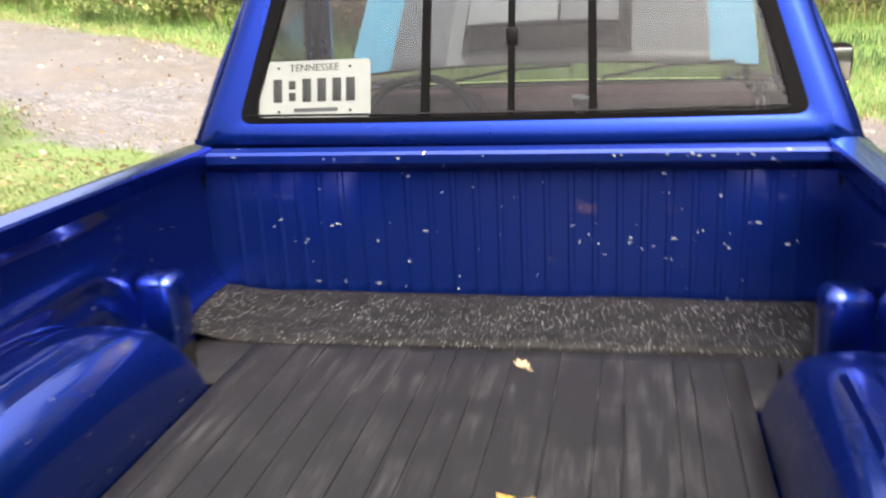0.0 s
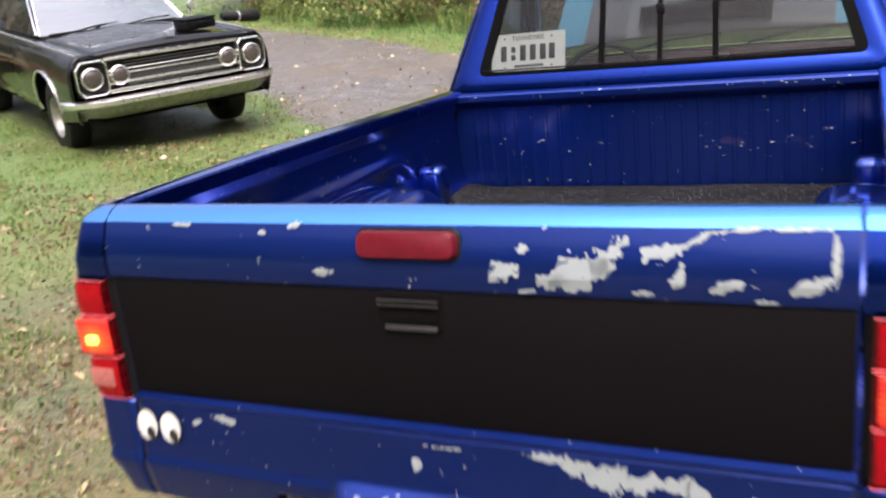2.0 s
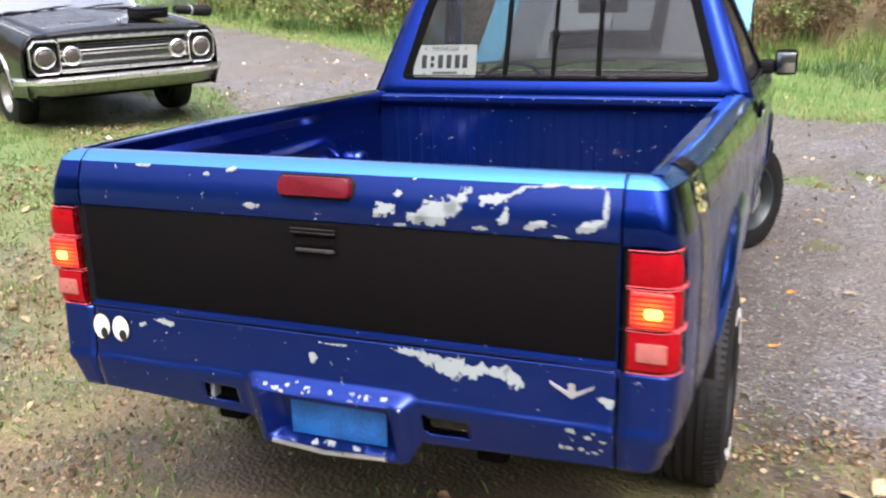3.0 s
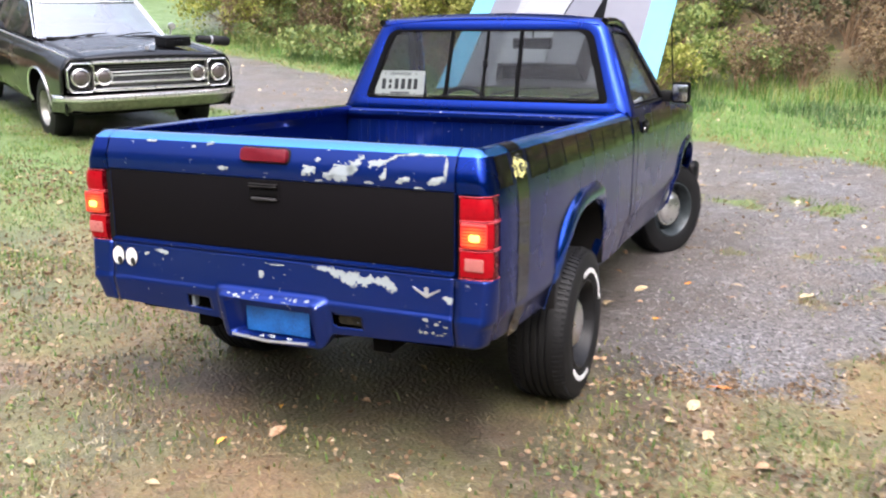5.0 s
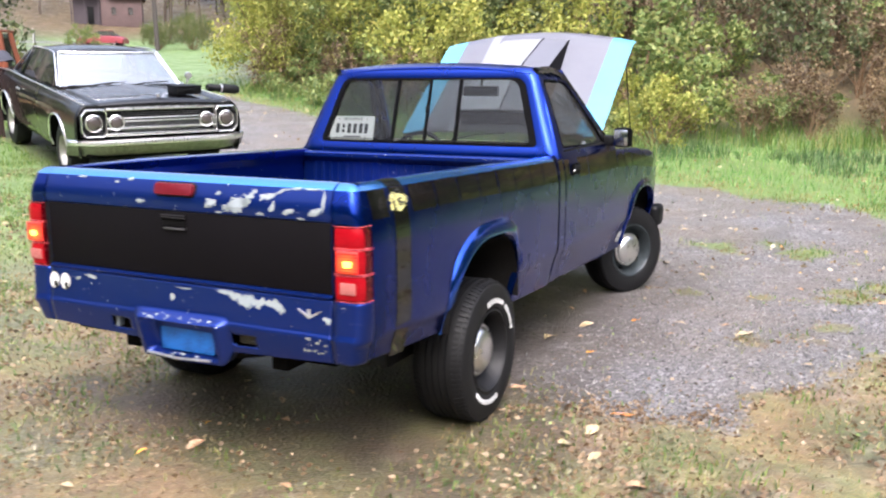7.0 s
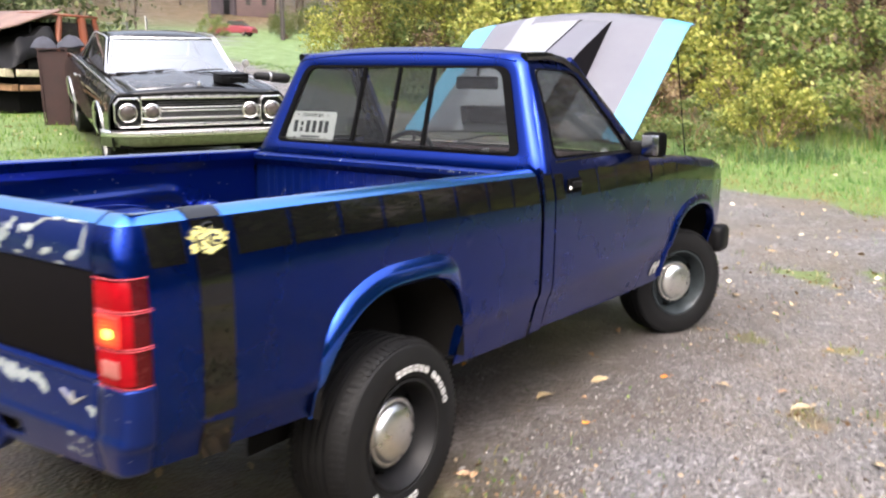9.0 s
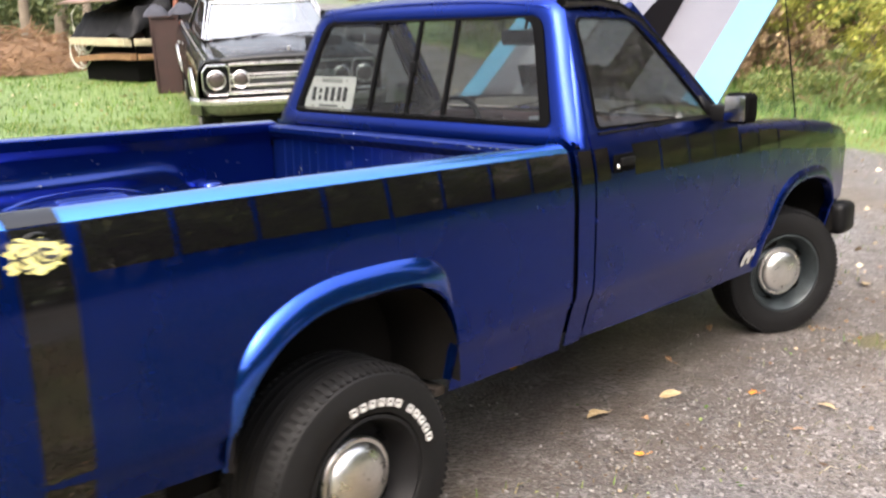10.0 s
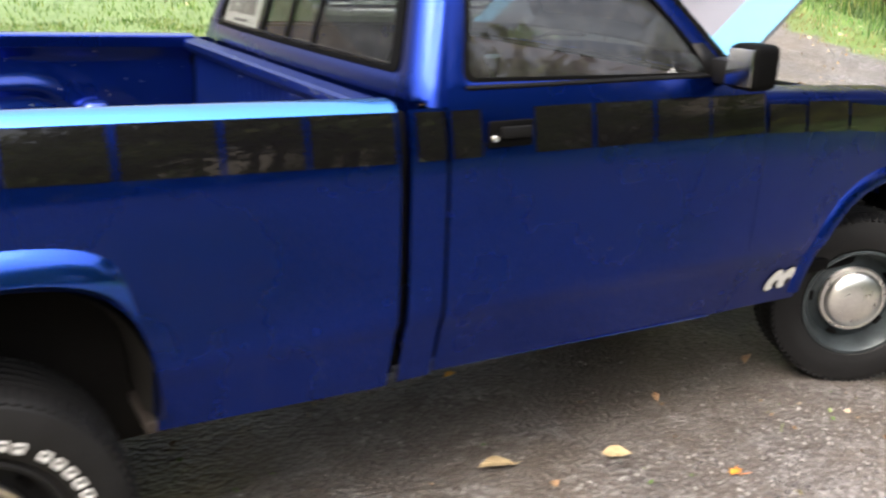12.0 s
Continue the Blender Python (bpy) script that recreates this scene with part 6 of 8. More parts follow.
part("grille_infill", box(-0.06, -0.015, -0.45, 0.45, 0.585, 0.690, 0.008), M_GRILLE_GREY, face, "dull grey lower grille face")
for z in (0.790, 0.765, 0.665, 0.650):
    part("grille_fin", box(-0.06, -0.010, -0.46, 0.46, z - 0.003, z + 0.003), M_GRILLE_FIN, face)
for k in range(8):
    y = lerp(-0.40, 0.40, k / 7)
    part("nose_mark", box(0.010, 0.020, y - 0.016, y + 0.016, 0.854, 0.864, 0.002), M_CHROME_OLD, face, "small raised chrome mark")


def bumper_rows(section):
    rows = []
    for k in range(33):
        y = lerp(-1.03, 1.03, k / 32)
        xo = 0.075 - 0.22 * (abs(y) / 1.03) ** 7
        rows.append([(xo + dx, y, z) for dx, z in section])
    return rows


bump = part("chrome_bumper", sheet(bumper_rows([(0.004, 0.440), (0.020, 0.452), (0.024, 0.470), (0.020, 0.488), (-0.002, 0.500), (-0.07, 0.503)])), M_CHROME_OLD, sedan, "dull chrome front bumper", solid=0.006)
# lower face darkened by colour, for the shaded ground it reflects
part("bumper_lower", sheet(bumper_rows([(-0.12, 0.335), (-0.085, 0.325), (-0.045, 0.352), (-0.018, 0.40), (0.004, 0.440)])), plain("ground_dark_chrome", (0.23, 0.225, 0.215), 0.36, 1.0, 0.4, 18), bump, "lower bumper face, darkened for the ground it reflects")
part("valance_pan", box(-0.10, -0.02, -0.86, 0.86, 0.31, 0.36, 0.02), M_UNDER, sedan)
part("header_panel", sheet([[(-0.02, y, 0.86) for y in [lerp(-0.86, 0.86, k / 16) for k in range(17)]], [(-0.045, y, curve(-0.05, CTOP) + 0.009 + 0.045 * (1 - (y / 0.86) ** 2)) for y in [lerp(-0.86, 0.86, k / 16) for k in range(17)]]]), M_CAR_BLACK, sedan, solid=0.006)
M_RIM_OLD = plain("silver_wheel", (0.25, 0.24, 0.215), 0.4, 0.6, 0.25, 25)


def car_wheel(r, width, rim_r, rim_mat):
    """A plainer road wheel that faces +x."""
    e = bpy.data.objects.new("wheel", None)
    scene.collection.objects.link(e)
    h = width / 2
    part("tyre", spin([(-h * 0.8, rim_r), (-h, r * 0.8), (-h * 0.85, r * 0.96), (-h * 0.6, r), (h * 0.6, r), (h * 0.85, r * 0.96), (h, r * 0.8), (h * 0.96, rim_r + 0.02), (h * 0.8, rim_r)], 40), M_RUBBER, e)
    rim = part("rim", spin([(h * 0.92, rim_r + 0.004), (h * 0.80, rim_r - 0.012), (h * 0.35, rim_r - 0.03), (h * 0.25, rim_r - 0.06), (h * 0.45, 0.07), (h * 0.55, 0.05), (h * 0.55, 0.0)], 36), rim_mat, e)
    for k in range(5):
        part("rim_slot", box(h * 0.28, h * 0.36, -0.022, 0.022, -0.018, 0.018, 0.004), M_UNDER, rim).matrix_local = Matrix.Rotation(2 * math.pi * k / 5, 4, "X") @ Matrix.Translation((0, 0, 0.115))
    return e


wa = car_wheel(0.345, 0.23, 0.19, M_RIM_OLD)
wa.parent = sedan
wa.matrix_basis = pose(-0.88, -0.80, 0.255, 0, 0, -90)
for x, y, a in ((-0.88, 0.80, 90), (-3.83, -0.80, -90), (-3.83, 0.80, 90)):
    copy_thing(wa, pose(x, y, 0.255, 0, 0, a))

# loose parts left on the bonnet
car_m = sedan.matrix_world.copy()
kit = thing("tool_box", car_m @ pose(-0.42, 0.42, 0.945, 0, 0, 12), "black plastic box lying on the car's bonnet", "box")
part("box_body", box(-0.11, 0.11, -0.17, 0.17, 0.0, 0.085, 0.015), M_TRIM, kit)
part("box_lid", box(-0.115, 0.115, -0.175, 0.175, 0.085, 0.105, 0.008), M_TRIM, kit)
part("box_grip", tube([(0.11, -0.06, 0.06), (0.14, -0.04, 0.065), (0.14, 0.04, 0.065), (0.11, 0.06, 0.06)], 0.008, 6), M_TRIM, kit)
can = thing("rubber_boot", car_m @ pose(-0.36, 0.86, 0.955, -6, 0, 8), "black rubber tube lying across the bonnet edge", "tube")
part("tube_body", spin([(-0.20, 0.0), (-0.20, 0.035), (-0.17, 0.045), (-0.02, 0.045), (0.0, 0.055), (0.19, 0.058), (0.22, 0.045), (0.22, 0.0)], 16, "y", m=Matrix.Translation((0, 0, 0.05))), M_RUBBER, can)
part("tube_clamp", spin([(-0.03, 0.047), (-0.028, 0.052), (-0.012, 0.052), (-0.010, 0.047)], 16, "y", m=Matrix.Translation((0, 0, 0.05))), M_CHROME_OLD, can)

# ---- rusty orange off-roader with its bonnet half up, behind the car ----
M_ORANGE = car_paint("faded_orange_paint", (0.17, 0.042, 0.016), 0.55, 0.0, 0.6, 0.1, (0.08, 0.035, 0.022))
M_RUST = plain("rust", (0.030, 0.014, 0.0125), 0.85, 0, 0.45, 7, bump=0.3)
M_FADED = plain("sun_bleached_bonnet", (0.15, 0.095, 0.078), 0.75, 0, 0.4, 4)
M_TIMBER = plain("weathered_timber", (0.36, 0.32, 0.22), 0.8, 0, 0.35, 12, bump=0.2)
M_TAN = plain("tan_timber", (0.22, 0.12, 0.06), 0.8, 0, 0.45, 9, bump=0.2)
M_GREASE = plain("greasy_black_metal", (0.006, 0.006, 0.007), 0.6, 0.1, 0.5, 9, spec=0.2)
o_x, o_y = -11.93, 6.88
off = thing("off_roader", Matrix.Translation((o_x, o_y, ground_z(o_x, o_y) - 0.03)) @ Matrix.Rotation(math.atan2(-0.995, 0.10), 4, "Z"), "rusty orange off-roader with its bonnet up and engine bay stripped", "off-road vehicle")
part("tub", box(-1.58, -0.60, -0.82, 0.82, 0.45, 1.00, 0.06, seg=3), M_ORANGE, off, "faded orange body tub")
part("scuttle", box(-0.72, -0.52, -0.80, 0.80, 0.60, 1.08, 0.04), M_GREASE, off)
for s in (1, -1):
    part("front_pillar", tube([(-0.62, s * 0.78, 0.95), (-0.76, s * 0.72, 1.58)], 0.045, 8), M_ORANGE, off)
    part("middle_pillar", tube([(-1.18, s * 0.80, 0.95), (-1.18, s * 0.72, 1.58)], 0.070, 8), M_ORANGE, off)
    part("rear_pillar", tube([(-1.54, s * 0.80, 0.95), (-1.44, s * 0.72, 1.58)], 0.045, 8), M_ORANGE, off)
    part("off_window", sheet([[(-0.68, s * 0.77, 0.97), (-0.80, s * 0.71, 1.56)], [(-1.52, s * 0.79, 0.97), (-1.44, s * 0.71, 1.56)]]), M_GLASS_DARK, off)
    for z in (0.90, 0.76):
        part("door_crease", box(-1.52, -0.66, *sorted((s * 0.815, s * 0.832)), z, z + 0.035, 0.008), M_ORANGE, off)
    part("inner_wing", sheet([[(-0.60, s * 0.74, z) for z in (1.04, 0.85, 0.5)], [(-0.45, s * 0.76, z) for z in (1.02, 0.85, 0.55)], [(-0.08, s * 0.74, z) for z in (0.95, 0.80, 0.50)]]), M_GREASE, off, solid=0.03)
part("roof_panel", sheet([[(x, 0.76 * u, 1.60 + 0.05 * (1 - u * u)) for u in (-1, -0.6, 0, 0.6, 1)] for x in (-0.66, -0.95, -1.25, -1.50)]), M_ORANGE, off, solid=0.035)
part("cab_interior", box(-1.48, -0.80, -0.70, 0.70, 0.60, 1.50, 0.05), M_GREASE, off, "dark cab interior")
part("front_glass", sheet([[(-0.62, y, 1.0), (-0.77, y * 0.93, 1.57)] for y in (-0.74, 0, 0.74)]), M_GLASS_DARK, off)
block = part("engine_block", joined(box(-0.52, -0.08, -0.34, 0.34, 0.45, 1.05, 0.06), box(-0.48, -0.12, -0.62, 0.62, 0.55, 0.92, 0.10)), M_GREASE, off, "dark greasy engine")
for k in range(5):
    part("air_duct", spin([(-0.09, 0.0), (-0.08, 0.10), (0.0, 0.13), (0.08, 0.10), (0.09, 0.0)], 14, "y", m=Matrix.Translation((-0.42 - 0.08 * (k % 2), -0.56 + 0.27 * k, 1.06 + 0.05 * (k % 3)))), M_TRIM, block)
part("dark_cover", sheet([[(x, y, lerp(1.46, 1.10, (x + 0.6) / 0.9) - 0.05 + 0.10 * noise.noise((x * 3.3, y * 3.3, 1)) - 0.30 * max(smooth(0.70, 0.90, abs(y)), smooth(0.05, 0.30, x)) + 0.05 * noise.noise((x * 9, y * 9, 3))) for y in [lerp(-0.90, 0.90, j / 20) for j in range(21)]] for x in [lerp(-0.56, 0.32, k / 14) for k in range(15)]]), M_GREASE, off, "black crumpled cover over the engine", solid=0.012)
part("bonnet", sheet([[(lerp(-0.84, 0.40, k / 6), y, lerp(1.69, 1.30, k / 6) - 0.03 * (k / 6) * (1 - k / 6) + 0.02 * noise.noise((k * 0.8, y * 2, 5))) for y in [lerp(-1.0, 0.70, j / 8) for j in range(9)]] for k in range(7)]), M_FADED, off, "sun-bleached bonnet panel leaning on the roof edge", solid=0.03)
part("side_board", box(-0.9, 0.26, 0.90, 0.97, 0.60, 0.71, 0.01), M_TIMBER, off, "pale timber board along the side")
part("side_board", box(-0.9, 0.20, 0.88, 0.95, 0.38, 0.47, 0.01), M_TAN, off, "tan board along the side")
for u in (-0.72, 0.60):
    part("bonnet_prop", tube([(-0.25, u, 0.9), (-0.30, u * 0.96, 1.50)], 0.014), M_GREASE, off)
part("front_bar", solid_loft([[(0.26, y, 0.60 + d), (0.40, y, 0.61 + d), (0.41, y, 0.72 + d), (0.27, y, 0.73 + d)] for y, d in ((-0.74, 0.03), (-0.3, 0.02), (0.2, 0.005), (0.85, -0.01))]), M_TIMBER, off, "pale timber bumper bar", smooth=False)
part("front_board", solid_loft([[(0.20, y, 0.38 + d), (0.30, y, 0.38 + d), (0.30, y, 0.47 + d), (0.20, y, 0.48 + d)] for y, d in ((-0.78, -0.03), (-0.2, 0.0), (0.3, 0.015), (0.85, 0.0))]), M_TAN, off, "tan board under the bumper", smooth=False)
part("radiator_frame", box(-0.10, 0.05, -0.68, 0.68, 0.45, 0.80, 0.03), M_RUST, off)
# black block standing in for the shade below the body
part("dark_underside", box(-1.55, 0.14, -0.76, 0.76, 0.02, 0.62, 0.06), M_UNDER, off)
wb = car_wheel(0.36, 0.22, 0.20, M_RUST)
wb.parent = off
wb.matrix_basis = pose(-0.62, -0.72, 0.36, 0, 0, -90)
for x, y, a in ((-0.62, 0.72, 90), (-1.38, -0.72, -90), (-1.38, 0.72, 90)):
    copy_thing(wb, pose(x, y, 0.36, 0, 0, a))

# rusty steel column standing on the grass in front of it
sb_x, sb_y = -9.72, 6.58
beam = thing("steel_column", Matrix.Translation((sb_x, sb_y, ground_z(sb_x, sb_y) - 0.02)) @ Matrix.Rotation(radians(58), 4, "Z") @ Matrix.Rotation(radians(-2), 4, "Y"), "rusty brown steel column standing on the grass", "steel column")
part("web", solid_loft([[(-w, -0.10, z), (w, -0.10, z), (w, 0.10, z), (-w, 0.10, z)] for z, w in ((0.0, 0.168), (0.5, 0.178), (1.08, 0.188))]), M_RUST, beam, bevel=0.008)
for x in (-0.19, 0.19):
    part("flange", solid_loft([[(x - 0.012, -0.13, z), (x + 0.012, -0.13, z), (x + 0.012, 0.13, z), (x - 0.012, 0.13, z)] for z in (0.0, 1.10)]), M_RUST, beam)
part("end_cap", box(-0.21, 0.21, -0.13, 0.13, 1.10, 1.125, 0.003), M_RUST, beam)
M_CLOTH = plain("grey_cloth", (0.035, 0.037, 0.05), 0.9, 0, 0.3, 15)
for dx, sc in ((-0.10, 1.0), (0.27, 1.1)):
    glove = part("work_cloth", sheet([[(0.17 * math.cos(a) * r, 0.12 * math.sin(a) * r, 0.16 * (1 - r ** 2 / 1.33) + 0.03 * noise.noise((math.cos(a) * 2 + dx * 9, math.sin(a) * 2, r * 3))) for a in [2 * math.pi * k / 20 for k in range(20)]] for r in (0.05, 0.4, 0.7, 0.95, 1.15)], True), M_CLOTH)
    glove.matrix_world = beam.matrix_world @ Matrix.Translation((dx, 0, 1.13)) @ Matrix.Scale(sc, 4)
    tagged(glove, "crumpled dark grey cloth lying on top of a steel column", "cloth", "cloths on the column")
# tangled hose hanging on the end of the bumper bar
hp = []
for k in range(190):
    t = k / 189
    a = t * 2 * math.pi * 5.2 + 0.6
    rr = 0.15 + 0.09 * math.sin(t * 11 + 0.5)
    hp.append((0.12 + 0.04 * math.sin(t * 9), -0.82 + rr * 1.25 * math.cos(a) + 0.16 * math.sin(t * 8), 0.58 + rr * math.sin(a) + 0.22 * math.sin(t * 5.2)))
hp += [(0.12, -1.05, 0.9), (0.10, -1.10, 1.15), (0.05, -1.0, 1.28), (0.0, -0.85, 1.22)]
hose = part("garden_hose", tube(hp, 0.014, 6), plain("pale_hose", (0.50, 0.50, 0.42), 0.5, 0, 0.15, 20))
hose.matrix_world = off.matrix_world.copy()
tagged(hose, "pale tangled hose hung on the front of the off-roader", "hose")

# brush pile of dry brown cuttings beside it
M_BRUSH = plain("dry_brush", (0.17, 0.10, 0.055), 0.9, 0, 0.5, 3)
pile = thing("brush_pile", Matrix.Translation((-15.6, 6.7, ground_z(-15.6, 6.7))), "heap of dry brown brush cuttings on the grass", "brush pile")
rbp = random.Random(41)
bm = bmesh.new()
for k in range(900):
    a, r = rbp.uniform(0, 6.283), math.sqrt(rbp.random())
    c = Vector((1.5 * r * math.cos(a), 1.9 * r * math.sin(a), max(0.02, 0.85 * (1 - r * r) * rbp.uniform(0.35, 1.0))))
    d = Vector((rbp.gauss(0, 1), rbp.gauss(0, 1), rbp.gauss(0, 0.45))).normalized() * rbp.uniform(0.15, 0.42)
    tube([c - d, c + Vector((0, 0, 0.03)), c + d], [0.010, 0.013, 0.004], 3, bm)
tagged(part("dry_brush", bm, M_BRUSH, pile, weld=False), kind="stuff")
part("pile_core", sheet([[(1.35 * r * math.cos(a), 1.7 * r * math.sin(a), 0.62 * (1 - r * r) + 0.05 * noise.noise((a * 2, r * 5, 0)) - 0.03) for a in [2 * math.pi * k / 28 for k in range(28)]] for r in (0.02, 0.25, 0.5, 0.75, 1.0)], True), M_BRUSH, pile)
# grey posts standing in the shade behind the pile
M_POST = plain("grey_post", (0.16, 0.13, 0.10), 0.9, 0, 0.35, 6)
for x, y, h, r in ((-17.3, 7.6, 4.5, 0.11), (-16.9, 8.2, 4.8, 0.15), (-16.1, 8.4, 4.6, 0.09)):
    p = part("timber_post", tube([(0, 0, -0.2), (0.03, 0.02, h / 2), (0.02, 0.05, h)], [r, r * 0.93, r * 0.85], 10), M_POST)
    p.matrix_world = Matrix.Translation((x, y, ground_z(x, y)))
    tagged(p, "bare grey timber post standing behind the brush pile", "post", "posts behind the pile")


# ---- plants ----
def leaf_mesh(name, centres, size, seed, material, flat=0.0, long=1.6):
    """Many small leaves, each a pointed quad of its own, folded along its rib."""
    rs = np.random.RandomState(seed)
    n = len(centres)
    d = rs.normal(size=(n, 3))
    d[:, 2] *= 1 - flat
    d /= np.linalg.norm(d, axis=1)[:, None] + 1e-9
    u = np.cross(d, rs.normal(size=(n, 3)))
    u /= np.linalg.norm(u, axis=1)[:, None] + 1e-9
    s = (size * rs.uniform(0.6, 1.35, n))[:, None]
    w = np.cross(d, u)
    a = centres - d * s * 0.5 * long
    b = centres + u * s * 0.45 + w * s * 0.12
    c = centres + d * s * 0.5 * long
    e = centres - u * s * 0.45 + w * s * 0.12
    co = np.stack([a, b, c, e], 1).reshape(-1, 3).astype(np.float32)
    me = bpy.data.meshes.new(name)
    me.vertices.add(4 * n)
    me.vertices.foreach_set("co", co.ravel())
    me.loops.add(4 * n)
    me.loops.foreach_set("vertex_index", np.arange(4 * n, dtype=np.int32))
    me.polygons.add(n)
    me.polygons.foreach_set("loop_start", np.arange(0, 4 * n, 4, dtype=np.int32))
    me.update(calc_edges=True)
    me.materials.append(material)
    return me


M_BARK = plain("bark", (0.075, 0.058, 0.045), 0.9, 0, 0.4, 6, bump=0.5, fine=40)
M_STEM = plain("dry_stem", (0.16, 0.10, 0.055), 0.85, 0, 0.4, 8)
FOLIAGE = [
    leaf_mat("green_leaves", [(0.0, (0.085, 0.130, 0.040)), (0.45, (0.155, 0.210, 0.062)), (0.8, (0.235, 0.275, 0.082)), (1.0, (0.36, 0.36, 0.13))]),
    leaf_mat("yellow_green_leaves", [(0.0, (0.16, 0.185, 0.040)), (0.4, (0.26, 0.29, 0.060)), (0.75, (0.36, 0.36, 0.080)), (1.0, (0.47, 0.43, 0.12))]),
    leaf_mat("rusty_leaves", [(0.0, (0.095, 0.062, 0.038)), (0.4, (0.175, 0.118, 0.066)), (0.75, (0.255, 0.185, 0.100)), (1.0, (0.37, 0.30, 0.17))]),
    leaf_mat("dark_leaves", [(0.0, (0.045, 0.066, 0.028)), (0.5, (0.100, 0.128, 0.052)), (1.0, (0.20, 0.21, 0.09))]),
]


def shrub(kind, seed, w, h, n_clump, per, size):
    """A shrub: forked stems and a crown of leaf clumps with gaps."""
    rr = random.Random(seed)
    rs = np.random.RandomState(seed)
    e = thing("shrub", Matrix.Identity(4), "", "")
    bm = bmesh.new()
    pts = []
    for k in range(n_clump):
        a, r = rr.uniform(0, 6.283), w * math.sqrt(rr.random())
        z = h * rr.uniform(0.18, 1.0) * (1 - 0.35 * (r / w) ** 2)
        c = np.array((r * math.cos(a), r * math.sin(a), z))
        pts.append(c + rs.normal(size=(per, 3)) * (0.085 * w, 0.085 * w, 0.065 * h))
        if k % 2 == 0:
            base = Vector((rr.uniform(-0.12, 0.12), rr.uniform(-0.12, 0.12), -0.15))
            tip = Vector(c)
            mid = base.lerp(tip, 0.5) + Vector((rr.uniform(-0.1, 0.1), rr.uniform(-0.1, 0.1), 0.1))
            tube([base, mid, tip], [0.014, 0.009, 0.004], 5, bm)
    part("branchwork", bm, M_STEM if kind != 3 else M_BARK, e, weld=False)
    me = leaf_mesh("foliage", np.concatenate(pts), size, seed + 50, FOLIAGE[kind])
    f = new("foliage", me)
    f.parent = e
    return e


SHRUBS = [
    (shrub(0, 11, 0.75, 1.05, 34, 80, 0.040), "leafy green shrub on the wooded bank"),
    (shrub(1, 12, 0.80, 1.20, 34, 80, 0.040), "yellow-green autumn shrub on the wooded bank"),
    (shrub(2, 13, 0.80, 0.85, 30, 80, 0.040), "brown dry shrub on the wooded bank"),
    (shrub(3, 14, 0.85, 1.30, 34, 80, 0.042), "dark green dense shrub on the wooded bank"),
    (shrub(1, 15, 0.55, 1.50, 30, 80, 0.038), "tall yellowing shrub on the wooded bank"),
    (shrub(0, 16, 1.00, 0.70, 34, 80, 0.038), "low sprawling green shrub on the wooded bank"),
    (shrub(2, 17, 0.60, 1.30, 26, 60, 0.036), "tall brown dry weeds on the wooded bank"),
    (shrub(1, 18, 1.7, 3.4, 90, 150, 0.050), "big yellow autumn bush on the wooded bank"),
    (shrub(0, 19, 1.7, 3.2, 90, 150, 0.050), "big green leafy bush on the wooded bank"),
]
rb = random.Random(21)
# shrubs out of view, added to dim reflections and low skylight
hedge = [(13.3 + rb.uniform(-0.5, 0.5), lerp(-16, 13, k / 15), rb.choice((3, 3, 8)), rb.uniform(1.5, 1.9)) for k in range(16)]
hedge += [(lerp(-18, 12, k / 15), -13.3 + rb.uniform(-0.5, 0.5), rb.choice((3, 3, 8)), rb.uniform(1.5, 1.9)) for k in range(16)]
for px, py, k, sc in hedge:
    src, lab = SHRUBS[k]
    ob = copy_thing(src, Matrix.Identity(4))
    ob.matrix_basis = Matrix.Translation((px, py, ground_z(px, py) - 0.05)) @ Matrix.Rotation(px * 3, 4, "Z") @ Matrix.Scale(sc, 4)
    ob.name = "shrub"
    tagged(ob, lab.replace("on the wooded bank", "out of view, added to cut low light"), "shrub", "hedge shrubs")
for px, py, k, sc in ((-11.2, 15.9, 7, 1.0), (-10.2, 16.6, 8, 1.0), (-9.6, 15.2, 7, 0.8), (-12.4, 18.2, 8, 0.95), (-8.4, 15.4, 8, 0.9), (-6.6, 15.9, 7, 0.85), (-5.0, 15.6, 8, 0.8), (-16.5, 23.5, 8, 1.0), (-18.5, 27.5, 7, 1.1), (-22, 31, 8, 1.3), (-26, 37, 8, 1.5), (-30, 40, 7, 1.3), (-43.5, 46, 8, 0.7), (-46.0, 41.5, 0, 1.5), (-42.2, 48, 8, 0.9), (-16.6, 9.6, 3, 2.0), (-17.6, 11.2, 3, 2.3), (-18.6, 9.2, 3, 2.4), (-20.0, 10.6, 3, 2.6), (-20.3, 8.4, 3, 2.2), (-21.9, 9.4, 3, 2.4), (-23.6, 11.0, 3, 2.5)):
    src, lab = SHRUBS[k]
    ob = copy_thing(src, Matrix.Identity(4))
    ob.matrix_basis = Matrix.Translation((px, py, ground_z(px, py) - 0.05)) @ Matrix.Rotation(px * 3, 4, "Z") @ Matrix.Scale(sc, 4)
    ob.name = "shrub"
    tagged(ob, lab.replace("on the wooded bank", "beside the lane"), "shrub", "lane shrubs")
